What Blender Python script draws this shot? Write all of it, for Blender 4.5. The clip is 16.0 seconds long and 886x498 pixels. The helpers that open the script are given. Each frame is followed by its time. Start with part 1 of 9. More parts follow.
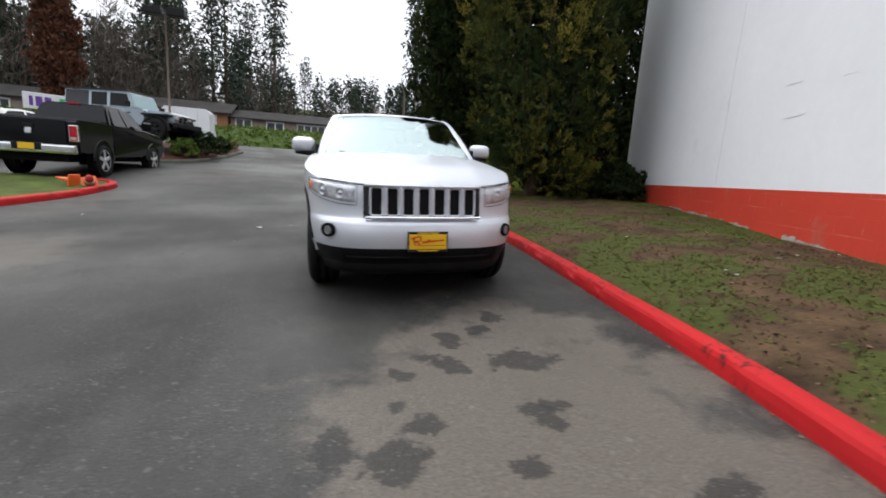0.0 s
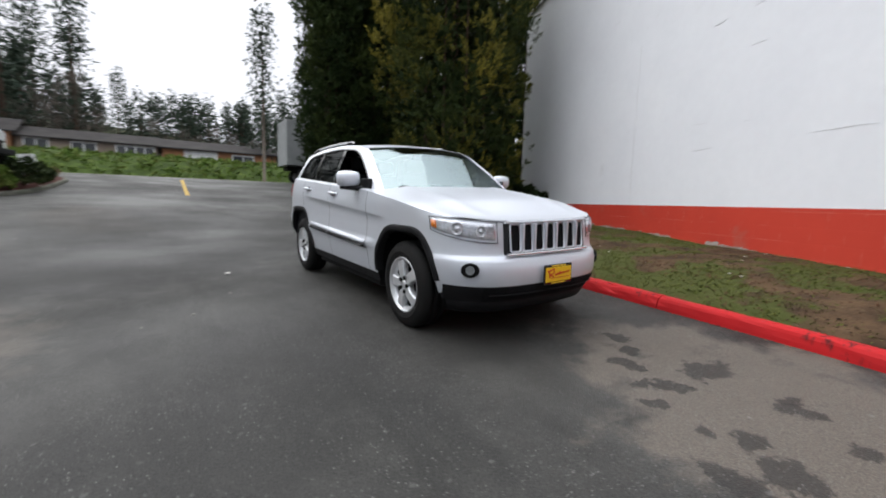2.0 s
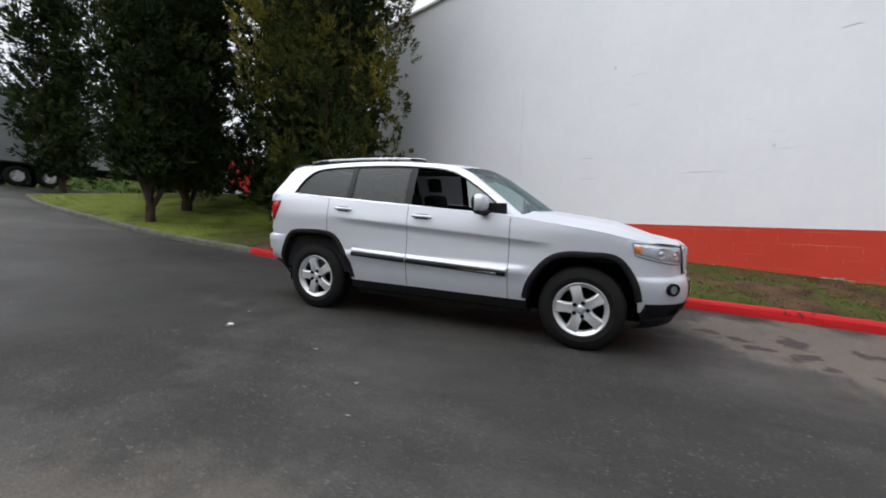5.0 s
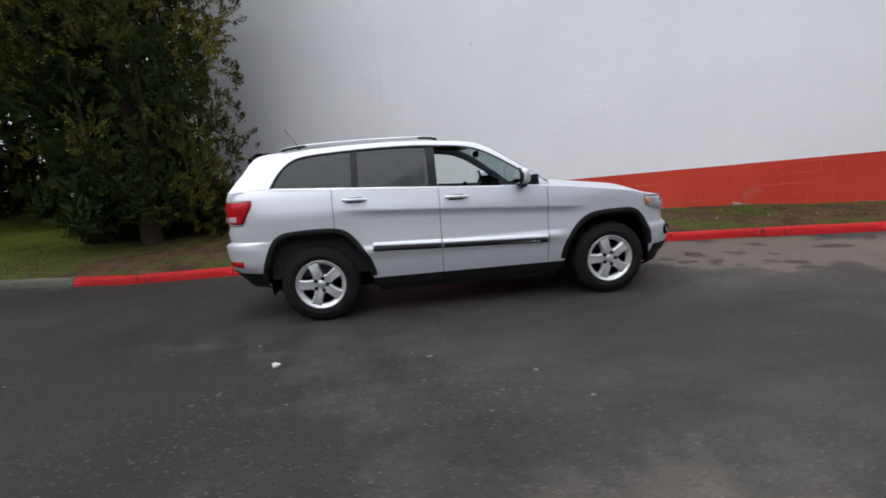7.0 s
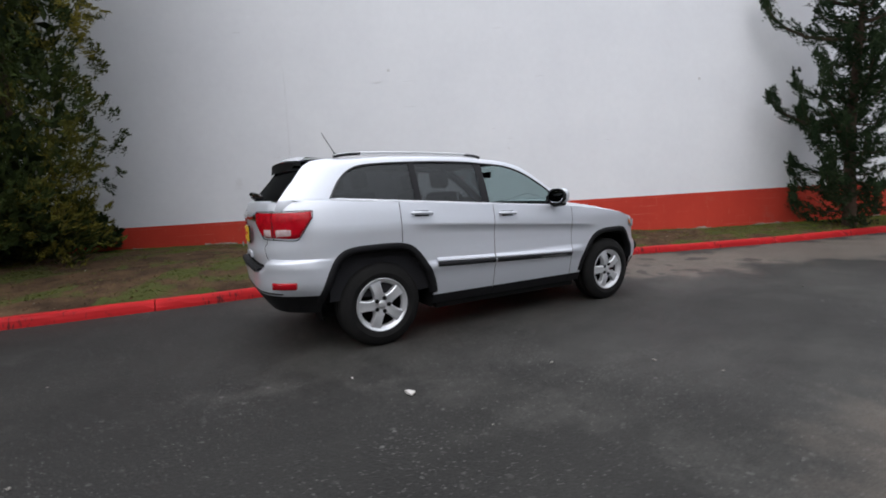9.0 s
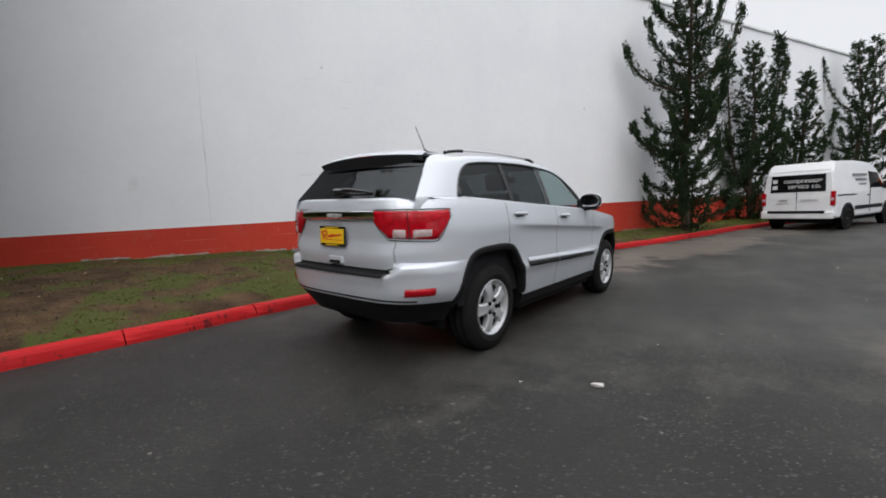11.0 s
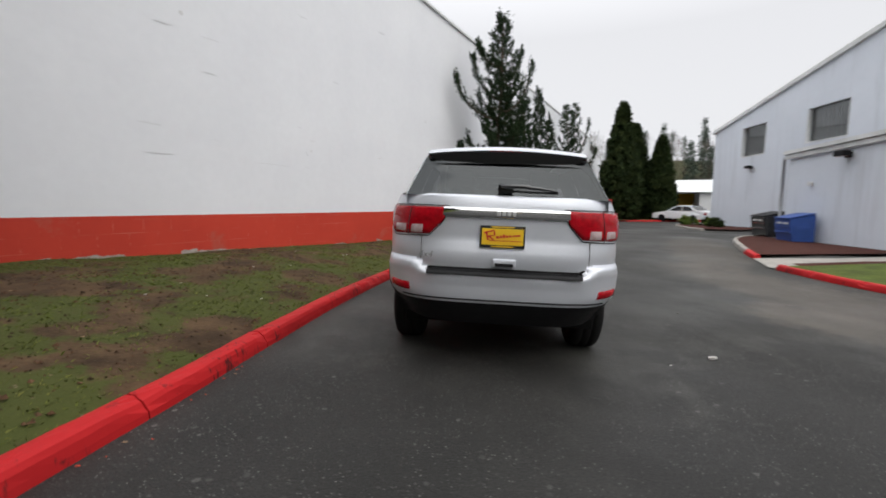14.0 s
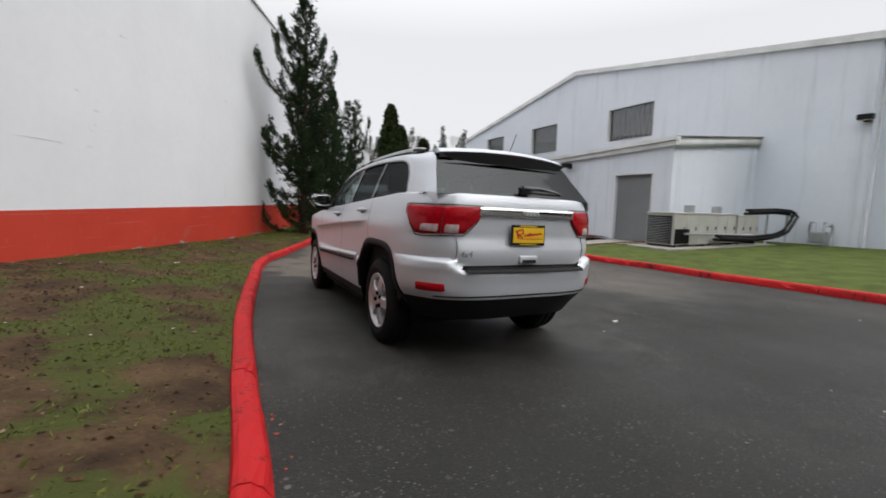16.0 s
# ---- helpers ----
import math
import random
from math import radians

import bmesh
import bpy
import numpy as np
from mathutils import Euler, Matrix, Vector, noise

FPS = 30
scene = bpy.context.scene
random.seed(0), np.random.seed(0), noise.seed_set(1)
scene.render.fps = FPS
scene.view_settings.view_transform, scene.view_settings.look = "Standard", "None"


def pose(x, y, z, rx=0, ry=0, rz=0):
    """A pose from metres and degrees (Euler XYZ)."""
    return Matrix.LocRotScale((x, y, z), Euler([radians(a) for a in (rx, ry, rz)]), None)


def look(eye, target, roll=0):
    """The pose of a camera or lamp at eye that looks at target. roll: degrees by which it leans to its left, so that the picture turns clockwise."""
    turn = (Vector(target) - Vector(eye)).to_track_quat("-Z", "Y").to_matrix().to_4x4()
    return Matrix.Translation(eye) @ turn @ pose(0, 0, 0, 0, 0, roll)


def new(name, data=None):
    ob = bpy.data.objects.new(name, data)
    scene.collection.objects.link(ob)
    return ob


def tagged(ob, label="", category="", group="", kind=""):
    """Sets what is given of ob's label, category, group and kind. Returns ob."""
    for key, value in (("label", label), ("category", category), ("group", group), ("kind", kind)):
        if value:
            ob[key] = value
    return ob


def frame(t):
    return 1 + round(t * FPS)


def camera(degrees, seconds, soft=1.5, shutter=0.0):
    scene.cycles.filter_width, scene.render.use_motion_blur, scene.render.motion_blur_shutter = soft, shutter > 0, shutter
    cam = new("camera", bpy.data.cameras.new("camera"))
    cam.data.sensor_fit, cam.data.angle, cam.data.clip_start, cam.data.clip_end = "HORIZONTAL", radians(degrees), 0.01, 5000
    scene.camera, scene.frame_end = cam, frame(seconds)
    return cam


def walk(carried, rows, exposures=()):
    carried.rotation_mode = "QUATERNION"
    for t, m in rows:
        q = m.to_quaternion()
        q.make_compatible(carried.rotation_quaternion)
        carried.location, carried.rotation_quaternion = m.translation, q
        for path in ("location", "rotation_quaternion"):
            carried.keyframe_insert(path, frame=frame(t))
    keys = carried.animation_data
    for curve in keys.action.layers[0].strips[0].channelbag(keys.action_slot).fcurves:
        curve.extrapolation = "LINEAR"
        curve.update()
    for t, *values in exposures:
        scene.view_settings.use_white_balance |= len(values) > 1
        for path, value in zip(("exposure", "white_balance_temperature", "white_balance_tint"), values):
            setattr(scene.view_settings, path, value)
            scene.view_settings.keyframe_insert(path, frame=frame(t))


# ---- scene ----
cam = camera(92.2, 16.0, soft=1.75, shutter=0.5)
PATH = [
    (0, (-0.652, -5.533, 0.989), (-0.163, -3.624, 0.648), 3.51),
    (0.5, (-1.122, -5.394, 0.953), (-0.601, -3.488, 0.648), 1.88),
    (1, (-1.632, -5.239, 0.949), (-0.927, -3.386, 0.689), 0.21),
    (1.5, (-2.113, -4.971, 0.980), (-1.246, -3.194, 0.679), -0.78),
    (2, (-2.619, -4.632, 1.020), (-1.501, -2.988, 0.802), 1.48),
    (2.5, (-3.124, -4.281, 1.027), (-1.736, -2.862, 0.781), 1.00),
    (3, (-3.561, -3.840, 1.075), (-2.064, -2.542, 0.807), -2.50),
    (3.5, (-3.983, -3.376, 1.104), (-2.320, -2.295, 0.846), -5.50),
    (4, (-4.304, -2.843, 1.040), (-2.598, -1.813, 0.870), -4.35),
    (4.2, (-4.427, -2.651, 1.040), (-2.694, -1.666, 0.871), -2.85),
    (6.3, (-4.980, -0.230, 1.171), (-2.990, -0.102, 1.019), -1.65),
    (6.5, (-5.021, 0.041, 1.178), (-3.032, -0.008, 0.978), -3.13),
    (7, (-4.995, 0.626, 1.213), (-3.026, 0.443, 0.917), -5.46),
    (7.5, (-4.924, 1.208, 1.243), (-2.972, 0.852, 0.992), -5.77),
    (8, (-4.806, 1.761, 1.234), (-2.906, 1.183, 0.995), -5.36),
    (8.5, (-4.564, 2.277, 1.247), (-2.726, 1.514, 1.045), -3.33),
    (9, (-4.327, 2.772, 1.251), (-2.599, 1.791, 1.026), -3.44),
    (9.2, (-4.212, 2.935, 1.233), (-2.506, 1.916, 0.999), -4.63),
    (11.3, (-2.541, 4.629, 1.270), (-1.318, 3.061, 1.063), -2.46),
    (11.5, (-2.375, 4.712, 1.256), (-1.143, 3.152, 1.037), -2.27),
    (12, (-1.875, 4.986, 1.265), (-0.802, 3.309, 1.068), -2.01),
    (12.5, (-1.344, 5.173, 1.264), (-0.434, 3.405, 1.047), -2.97),
    (13, (-0.832, 5.291, 1.267), (-0.095, 3.442, 1.070), -1.08),
    (13.5, (-0.335, 5.396, 1.268), (0.053, 3.448, 1.040), -0.41),
    (14, (0.179, 5.397, 1.282), (0.350, 3.415, 1.074), 0.61),
    (14.5, (0.666, 5.425, 1.292), (0.492, 3.448, 1.044), 0.05),
    (15, (1.152, 5.309, 1.288), (0.803, 3.354, 1.046), 0.77),
    (15.5, (1.634, 5.194, 1.282), (0.983, 3.313, 1.082), 1.19),
    (16, (2.078, 4.980, 1.292), (1.173, 3.209, 1.076), 1.32),
]
walk(cam, [(t, look(eye, target, roll)) for t, eye, target, roll in PATH], exposures=[(0, 1.26, 6500, 10), (4.2, 1.16, 6450, 10), (6.3, 0.93, 6450, 12), (9.2, 0.92, 6400, 12), (11.3, 1.0, 6650, 10), (16, 1.0, 6750, 10)])

# ---------------------------------------------------------------- light
world = bpy.data.worlds.new("overcast_sky")
scene.world = world
world.use_nodes = True
wn = world.node_tree
wn.nodes.clear()
sky = wn.nodes.new("ShaderNodeTexSky")
sky.sky_type = "NISHITA"
sky.sun_disc = False
sky.sun_elevation = radians(50)
sky.sun_rotation = radians(332)
sky.air_density, sky.dust_density, sky.ozone_density = 1.0, 3.0, 1.0
cloud = wn.nodes.new("ShaderNodeHueSaturation")
cloud.inputs["Saturation"].default_value = 0.10
veil = wn.nodes.new("ShaderNodeMix")
veil.data_type = "RGBA"
veil.inputs[0].default_value = 0.75
veil.inputs[7].default_value = (8.6, 8.9, 9.6, 1)
# an overcast sky is brightest overhead
coord = wn.nodes.new("ShaderNodeTexCoord")
axes = wn.nodes.new("ShaderNodeSeparateXYZ")
lift = wn.nodes.new("ShaderNodeMapRange")
lift.inputs[1].default_value, lift.inputs[2].default_value = 0.34, 1.0
lift.inputs[3].default_value, lift.inputs[4].default_value = 0.055, 0.150
back = wn.nodes.new("ShaderNodeBackground")
wout = wn.nodes.new("ShaderNodeOutputWorld")
wn.links.new(sky.outputs[0], cloud.inputs["Color"])
wn.links.new(cloud.outputs[0], veil.inputs[6])
wn.links.new(veil.outputs[2], back.inputs["Color"])
wn.links.new(coord.outputs["Generated"], axes.inputs[0])
wn.links.new(axes.outputs[2], lift.inputs[0])
wn.links.new(lift.outputs[0], back.inputs["Strength"])
wn.links.new(back.outputs[0], wout.inputs["Surface"])

sun_data = bpy.data.lights.new("sun", "SUN")
sun_data.energy, sun_data.angle, sun_data.color = 0.62, radians(90), (1.0, 0.985, 0.96)
sun = new("sun", sun_data)
sun.matrix_world = look((-8, 15, 21), (0, 0, 0))

# ---------------------------------------------------------------- materials
def node(nt, kind, **values):
    n = nt.nodes.new(kind)
    for k, v in values.items():
        n.inputs[k.replace("_", " ")].default_value = v
    return n


def material(name, base, rough=0.6, metal=0.0, second=None, scale=6.0, bump=0.0, bump_scale=80.0, coat=0.0, spread=0.12, detail=6.0, specular=0.5):
    """A surface with a coarse and a fine variation of its colour, and a fine relief."""
    m = bpy.data.materials.new(name)
    m.use_nodes = True
    nt = m.node_tree
    b = nt.nodes["Principled BSDF"]
    co = nt.nodes.new("ShaderNodeTexCoord")
    big = node(nt, "ShaderNodeTexNoise", Scale=scale, Detail=detail, Roughness=0.6)
    fine = node(nt, "ShaderNodeTexNoise", Scale=scale * 14, Detail=4.0)
    nt.links.new(co.outputs["Object"], big.inputs["Vector"])
    nt.links.new(co.outputs["Object"], fine.inputs["Vector"])
    ramp = nt.nodes.new("ShaderNodeMapRange")
    ramp.inputs[1].default_value, ramp.inputs[2].default_value = 0.35, 0.65
    nt.links.new(big.outputs["Fac"], ramp.inputs[0])
    mix = nt.nodes.new("ShaderNodeMix")
    mix.data_type = "RGBA"
    other = second or tuple(c * (1 - spread) for c in base)
    mix.inputs[6].default_value = (*base, 1)
    mix.inputs[7].default_value = (*other, 1)
    nt.links.new(ramp.outputs[0], mix.inputs[0])
    hv = nt.nodes.new("ShaderNodeHueSaturation")
    val = nt.nodes.new("ShaderNodeMapRange")
    val.inputs[3].default_value, val.inputs[4].default_value = 1 - spread, 1 + spread
    nt.links.new(fine.outputs["Fac"], val.inputs[0])
    nt.links.new(val.outputs[0], hv.inputs["Value"])
    nt.links.new(mix.outputs[2], hv.inputs["Color"])
    nt.links.new(hv.outputs[0], b.inputs["Base Color"])
    b.inputs["Roughness"].default_value = rough
    b.inputs["Metallic"].default_value = metal
    b.inputs["Coat Weight"].default_value = coat
    b.inputs["Coat Roughness"].default_value = 0.06
    b.inputs["Specular IOR Level"].default_value = min(specular, 0.12) if rough >= 0.6 and not metal else specular
    if bump:
        rel = node(nt, "ShaderNodeTexNoise", Scale=bump_scale, Detail=5.0)
        nt.links.new(co.outputs["Object"], rel.inputs["Vector"])
        bu = node(nt, "ShaderNodeBump", Strength=min(bump, 1.0), Distance=0.01)
        nt.links.new(rel.outputs["Fac"], bu.inputs["Height"])
        nt.links.new(bu.outputs[0], b.inputs["Normal"])
    return m


def glass(name, tint, share, rough=0.02, mirror=(0.95, 1.0, 1.0)):
    """A thin pane: part of the light goes straight through its tint, the rest is mirrored."""
    m = bpy.data.materials.new(name)
    m.use_nodes = True
    nt = m.node_tree
    nt.nodes.clear()
    out = nt.nodes.new("ShaderNodeOutputMaterial")
    clear = nt.nodes.new("ShaderNodeBsdfTransparent")
    clear.inputs[0].default_value = (*tint, 1)
    gloss = nt.nodes.new("ShaderNodeBsdfGlossy")
    gloss.inputs["Roughness"].default_value = rough
    gloss.inputs["Color"].default_value = (*mirror, 1)
    mix = nt.nodes.new("ShaderNodeMixShader")
    mix.inputs[0].default_value = share
    nt.links.new(clear.outputs[0], mix.inputs[1])
    nt.links.new(gloss.outputs[0], mix.inputs[2])
    nt.links.new(mix.outputs[0], out.inputs[0])
    return m


def tree_of(m):
    nt = m.node_tree
    return nt, nt.nodes["Principled BSDF"]


def asphalt_material():
    m = material("asphalt", (0.046, 0.0450, 0.0405), rough=0.78, second=(0.025, 0.0245, 0.0222), scale=0.8, spread=0.30, detail=9.0, bump=0.5, bump_scale=90)
    nt, b = tree_of(m)
    co = nt.nodes.new("ShaderNodeTexCoord")
    old = b.inputs["Base Color"].links[0].from_socket
    # light stones in the tar, of two sizes, thick in some stretches and rare in others
    strew = node(nt, "ShaderNodeTexNoise", Scale=0.9, Detail=5.0, Roughness=0.65)
    nt.links.new(co.outputs["Object"], strew.inputs["Vector"])
    wob = node(nt, "ShaderNodeTexNoise", Scale=30.0, Detail=2.0)
    nt.links.new(co.outputs["Object"], wob.inputs["Vector"])
    chips = []
    for size, rare, amount in ((52.0, 0.60, 0.55), (17.0, 0.88, 0.75)):
        vor = node(nt, "ShaderNodeTexVoronoi", Scale=size)
        nt.links.new(co.outputs["Object"], vor.inputs["Vector"])
        edge = nt.nodes.new("ShaderNodeMath")
        edge.operation = "MULTIPLY_ADD"
        edge.inputs[1].default_value = 0.5
        nt.links.new(wob.outputs["Fac"], edge.inputs[0])
        nt.links.new(vor.outputs["Distance"], edge.inputs[2])
        chip = nt.nodes.new("ShaderNodeMapRange")
        chip.inputs[1].default_value, chip.inputs[2].default_value, chip.inputs[4].default_value = 0.56, 0.42, amount
        nt.links.new(edge.outputs[0], chip.inputs[0])
        pick = nt.nodes.new("ShaderNodeMath")
        nt.links.new(vor.outputs["Color"], pick.inputs[0])
        nt.links.new(strew.outputs["Fac"], pick.inputs[1])
        pk = nt.nodes.new("ShaderNodeMapRange")
        pk.inputs[1].default_value, pk.inputs[2].default_value = rare + 0.42, rare + 0.75
        nt.links.new(pick.outputs[0], pk.inputs[0])
        mul = nt.nodes.new("ShaderNodeMath")
        mul.operation = "MULTIPLY"
        nt.links.new(chip.outputs[0], mul.inputs[0])
        nt.links.new(pk.outputs[0], mul.inputs[1])
        chips.append(mul)
    mul = nt.nodes.new("ShaderNodeMath")
    mul.operation = "MAXIMUM"
    nt.links.new(chips[0].outputs[0], mul.inputs[0])
    nt.links.new(chips[1].outputs[0], mul.inputs[1])
    stone = nt.nodes.new("ShaderNodeMix")
    stone.data_type = "RGBA"
    stone.inputs[7].default_value = (0.18, 0.175, 0.165, 1)
    nt.links.new(mul.outputs[0], stone.inputs[0])
    # long streaks where wheels and water run along the drive
    st = nt.nodes.new("ShaderNodeMapping")
    st.inputs["Scale"].default_value = (3.4, 0.9, 1.0)
    nt.links.new(co.outputs["Object"], st.inputs["Vector"])
    sn = node(nt, "ShaderNodeTexNoise", Scale=1.0, Detail=8.0, Roughness=0.68)
    nt.links.new(st.outputs[0], sn.inputs["Vector"])
    sr = nt.nodes.new("ShaderNodeMapRange")
    sr.inputs[1].default_value, sr.inputs[2].default_value, sr.inputs[3].default_value, sr.inputs[4].default_value = 0.30, 0.70, 0.74, 1.22
    nt.links.new(sn.outputs["Fac"], sr.inputs[0])
    sv = nt.nodes.new("ShaderNodeHueSaturation")
    grit = node(nt, "ShaderNodeTexNoise", Scale=85.0, Detail=3.0, Roughness=0.7)
    nt.links.new(co.outputs["Object"], grit.inputs["Vector"])
    gr = nt.nodes.new("ShaderNodeMapRange")
    gr.inputs[1].default_value, gr.inputs[2].default_value, gr.inputs[3].default_value, gr.inputs[4].default_value = 0.30, 0.70, 0.58, 1.36
    nt.links.new(grit.outputs["Fac"], gr.inputs[0])
    nt.links.new(sr.outputs[0], sv.inputs["Value"])
    nt.links.new(old, sv.inputs["Color"])
    # dried silt that the rain has washed together, then the darkened stretches, in patches with ragged edges
    last = sv.outputs[0]
    warp = node(nt, "ShaderNodeTexNoise", Scale=1.3, Detail=8.0, Roughness=0.62)
    nt.links.new(co.outputs["Object"], warp.inputs["Vector"])
    hole = node(nt, "ShaderNodeTexNoise", Scale=3.4, Detail=6.0, Roughness=0.6)
    nt.links.new(co.outputs["Object"], hole.inputs["Vector"])
    for cx, cy, turn, rx, ry, strength, tone in [(*s, (0.118, 0.101, 0.083)) for s in SILT] + [(*s, (0.0185, 0.018, 0.0165)) for s in DAMP_AND_SHADE]:
        mp = nt.nodes.new("ShaderNodeMapping")
        mp.vector_type = "TEXTURE"
        mp.inputs["Location"].default_value = (cx, cy, 0)
        mp.inputs["Rotation"].default_value = (0, 0, radians(turn))
        mp.inputs["Scale"].default_value = (rx, ry, 100)
        nt.links.new(co.outputs["Object"], mp.inputs["Vector"])
        ln = nt.nodes.new("ShaderNodeVectorMath")
        ln.operation = "LENGTH"
        nt.links.new(mp.outputs[0], ln.inputs[0])
        ad = nt.nodes.new("ShaderNodeMath")
        ad.operation = "MULTIPLY_ADD"
        ad.inputs[1].default_value = 2.5 if rx < 0.5 else 1.5
        rag = warp
        if rx < 0.5:
            rag = node(nt, "ShaderNodeTexNoise", Scale=1.5 / rx, Detail=8.0, Roughness=0.66)
            nt.links.new(co.outputs["Object"], rag.inputs["Vector"])
        nt.links.new(rag.outputs["Fac"], ad.inputs[0])
        nt.links.new(ln.outputs["Value"], ad.inputs[2])
        ad2 = nt.nodes.new("ShaderNodeMath")
        ad2.operation = "MULTIPLY_ADD"
        ad2.inputs[1].default_value = 0.9
        nt.links.new(hole.outputs["Fac"], ad2.inputs[0])
        nt.links.new(ad.outputs[0], ad2.inputs[2])
        edge = nt.nodes.new("ShaderNodeMapRange")
        edge.inputs[1].default_value, edge.inputs[2].default_value = (2.12, 1.90) if 0.55 < strength and rx > 0.5 else (2.58, 2.42) if rx < 0.5 else (2.24, 1.80)
        edge.inputs[4].default_value = strength
        nt.links.new(ad2.outputs[0], edge.inputs[0])
        silt = nt.nodes.new("ShaderNodeMix")
        silt.data_type = "RGBA"
        silt.inputs[7].default_value = (*tone, 1)
        nt.links.new(edge.outputs[0], silt.inputs[0])
        nt.links.new(last, silt.inputs[6])
        last = silt.outputs[2]
    gv = nt.nodes.new("ShaderNodeHueSaturation")
    nt.links.new(gr.outputs[0], gv.inputs["Value"])
    nt.links.new(last, gv.inputs["Color"])
    nt.links.new(gv.outputs[0], stone.inputs[6])
    nt.links.new(stone.outputs[2], b.inputs["Base Color"])
    # damp and dry stretches
    damp = node(nt, "ShaderNodeTexNoise", Scale=0.35, Detail=5.0)
    nt.links.new(co.outputs["Object"], damp.inputs["Vector"])
    rr = nt.nodes.new("ShaderNodeMapRange")
    rr.inputs[1].default_value, rr.inputs[2].default_value, rr.inputs[3].default_value, rr.inputs[4].default_value = 0.36, 0.66, 0.50, 0.82
    nt.links.new(damp.outputs["Fac"], rr.inputs[0])
    nt.links.new(rr.outputs[0], b.inputs["Roughness"])
    b.inputs["Specular IOR Level"].default_value = 0.24
    return m


# centre x, y, turn, half-width, half-length, strength of each silt patch
SILT = [(0.20, -4.25, -14, 1.22, 2.35, 0.85), (-0.95, -7.6, -22, 1.15, 3.3, 0.75), (-2.7, -12.2, -23, 1.1, 4.2, 0.6), (-4.2, 0.0, 12, 0.85, 1.6, 0.5), (-5.4, 4.3, 10, 0.9, 2.2, 0.35),
        (-5.3, -3.0, 0, 1.3, 4.2, 0.42), (-7.0, -9.0, -20, 1.2, 5.0, 0.35), (-4.0, 9.0, 15, 1.2, 3.0, 0.25)]
# dark stretches: damp from rain, also painted-in shade by the kerb and lens falloff
DAMP_AND_SHADE = [(-3.0, 3.4, 0, 2.6, 3.0, 0.70), (-1.6, 6.6, 0, 4.2, 5.0, 0.55), (0.2, 3.3, 0, 1.8, 1.7, 0.58), (-0.1, -2.1, 10, 1.2, 0.6, 0.5), (1.2, 4.2, 0, 1.1, 3.2, 0.6), (-4.6, 2.8, 0, 1.6, 3.0, 0.4), (-2.1, -2.0, -20, 0.95, 2.0, 0.55)]
DAMP_AND_SHADE += [(x, y, 40 * i, 0.32 * s, 0.22 * s, 0.78) for i, (x, y, s) in enumerate(((0.40, -3.36, 0.80), (-0.42, -4.08, 0.66), (-0.65, -3.97, 0.55), (0.29, -3.89, 0.42), (0.39, -3.82, 0.26), (-0.27, -3.86, 0.42), (-0.36, -3.70, 0.2),
         (0.08, -2.98, 0.5), (-0.02, -3.34, 0.45), (-0.12, -3.22, 0.3), (0.32, -2.86, 0.35), (0.5, -2.62, 0.5), (-0.3, -3.4, 0.3), (0.1, -4.2, 0.3), (0.75, -4.5, 0.6), (0.2, -5.2, 0.7), (-0.5, -5.7, 0.8), (0.4, -6.0, 0.5)))]
ASPHALT = asphalt_material()


def lawn_material():
    m = material("lawn_soil", (0.094, 0.058, 0.032), rough=0.95, second=(0.032, 0.020, 0.012), scale=2.6, spread=0.4, detail=9.0, bump=1.0, bump_scale=26)
    return m


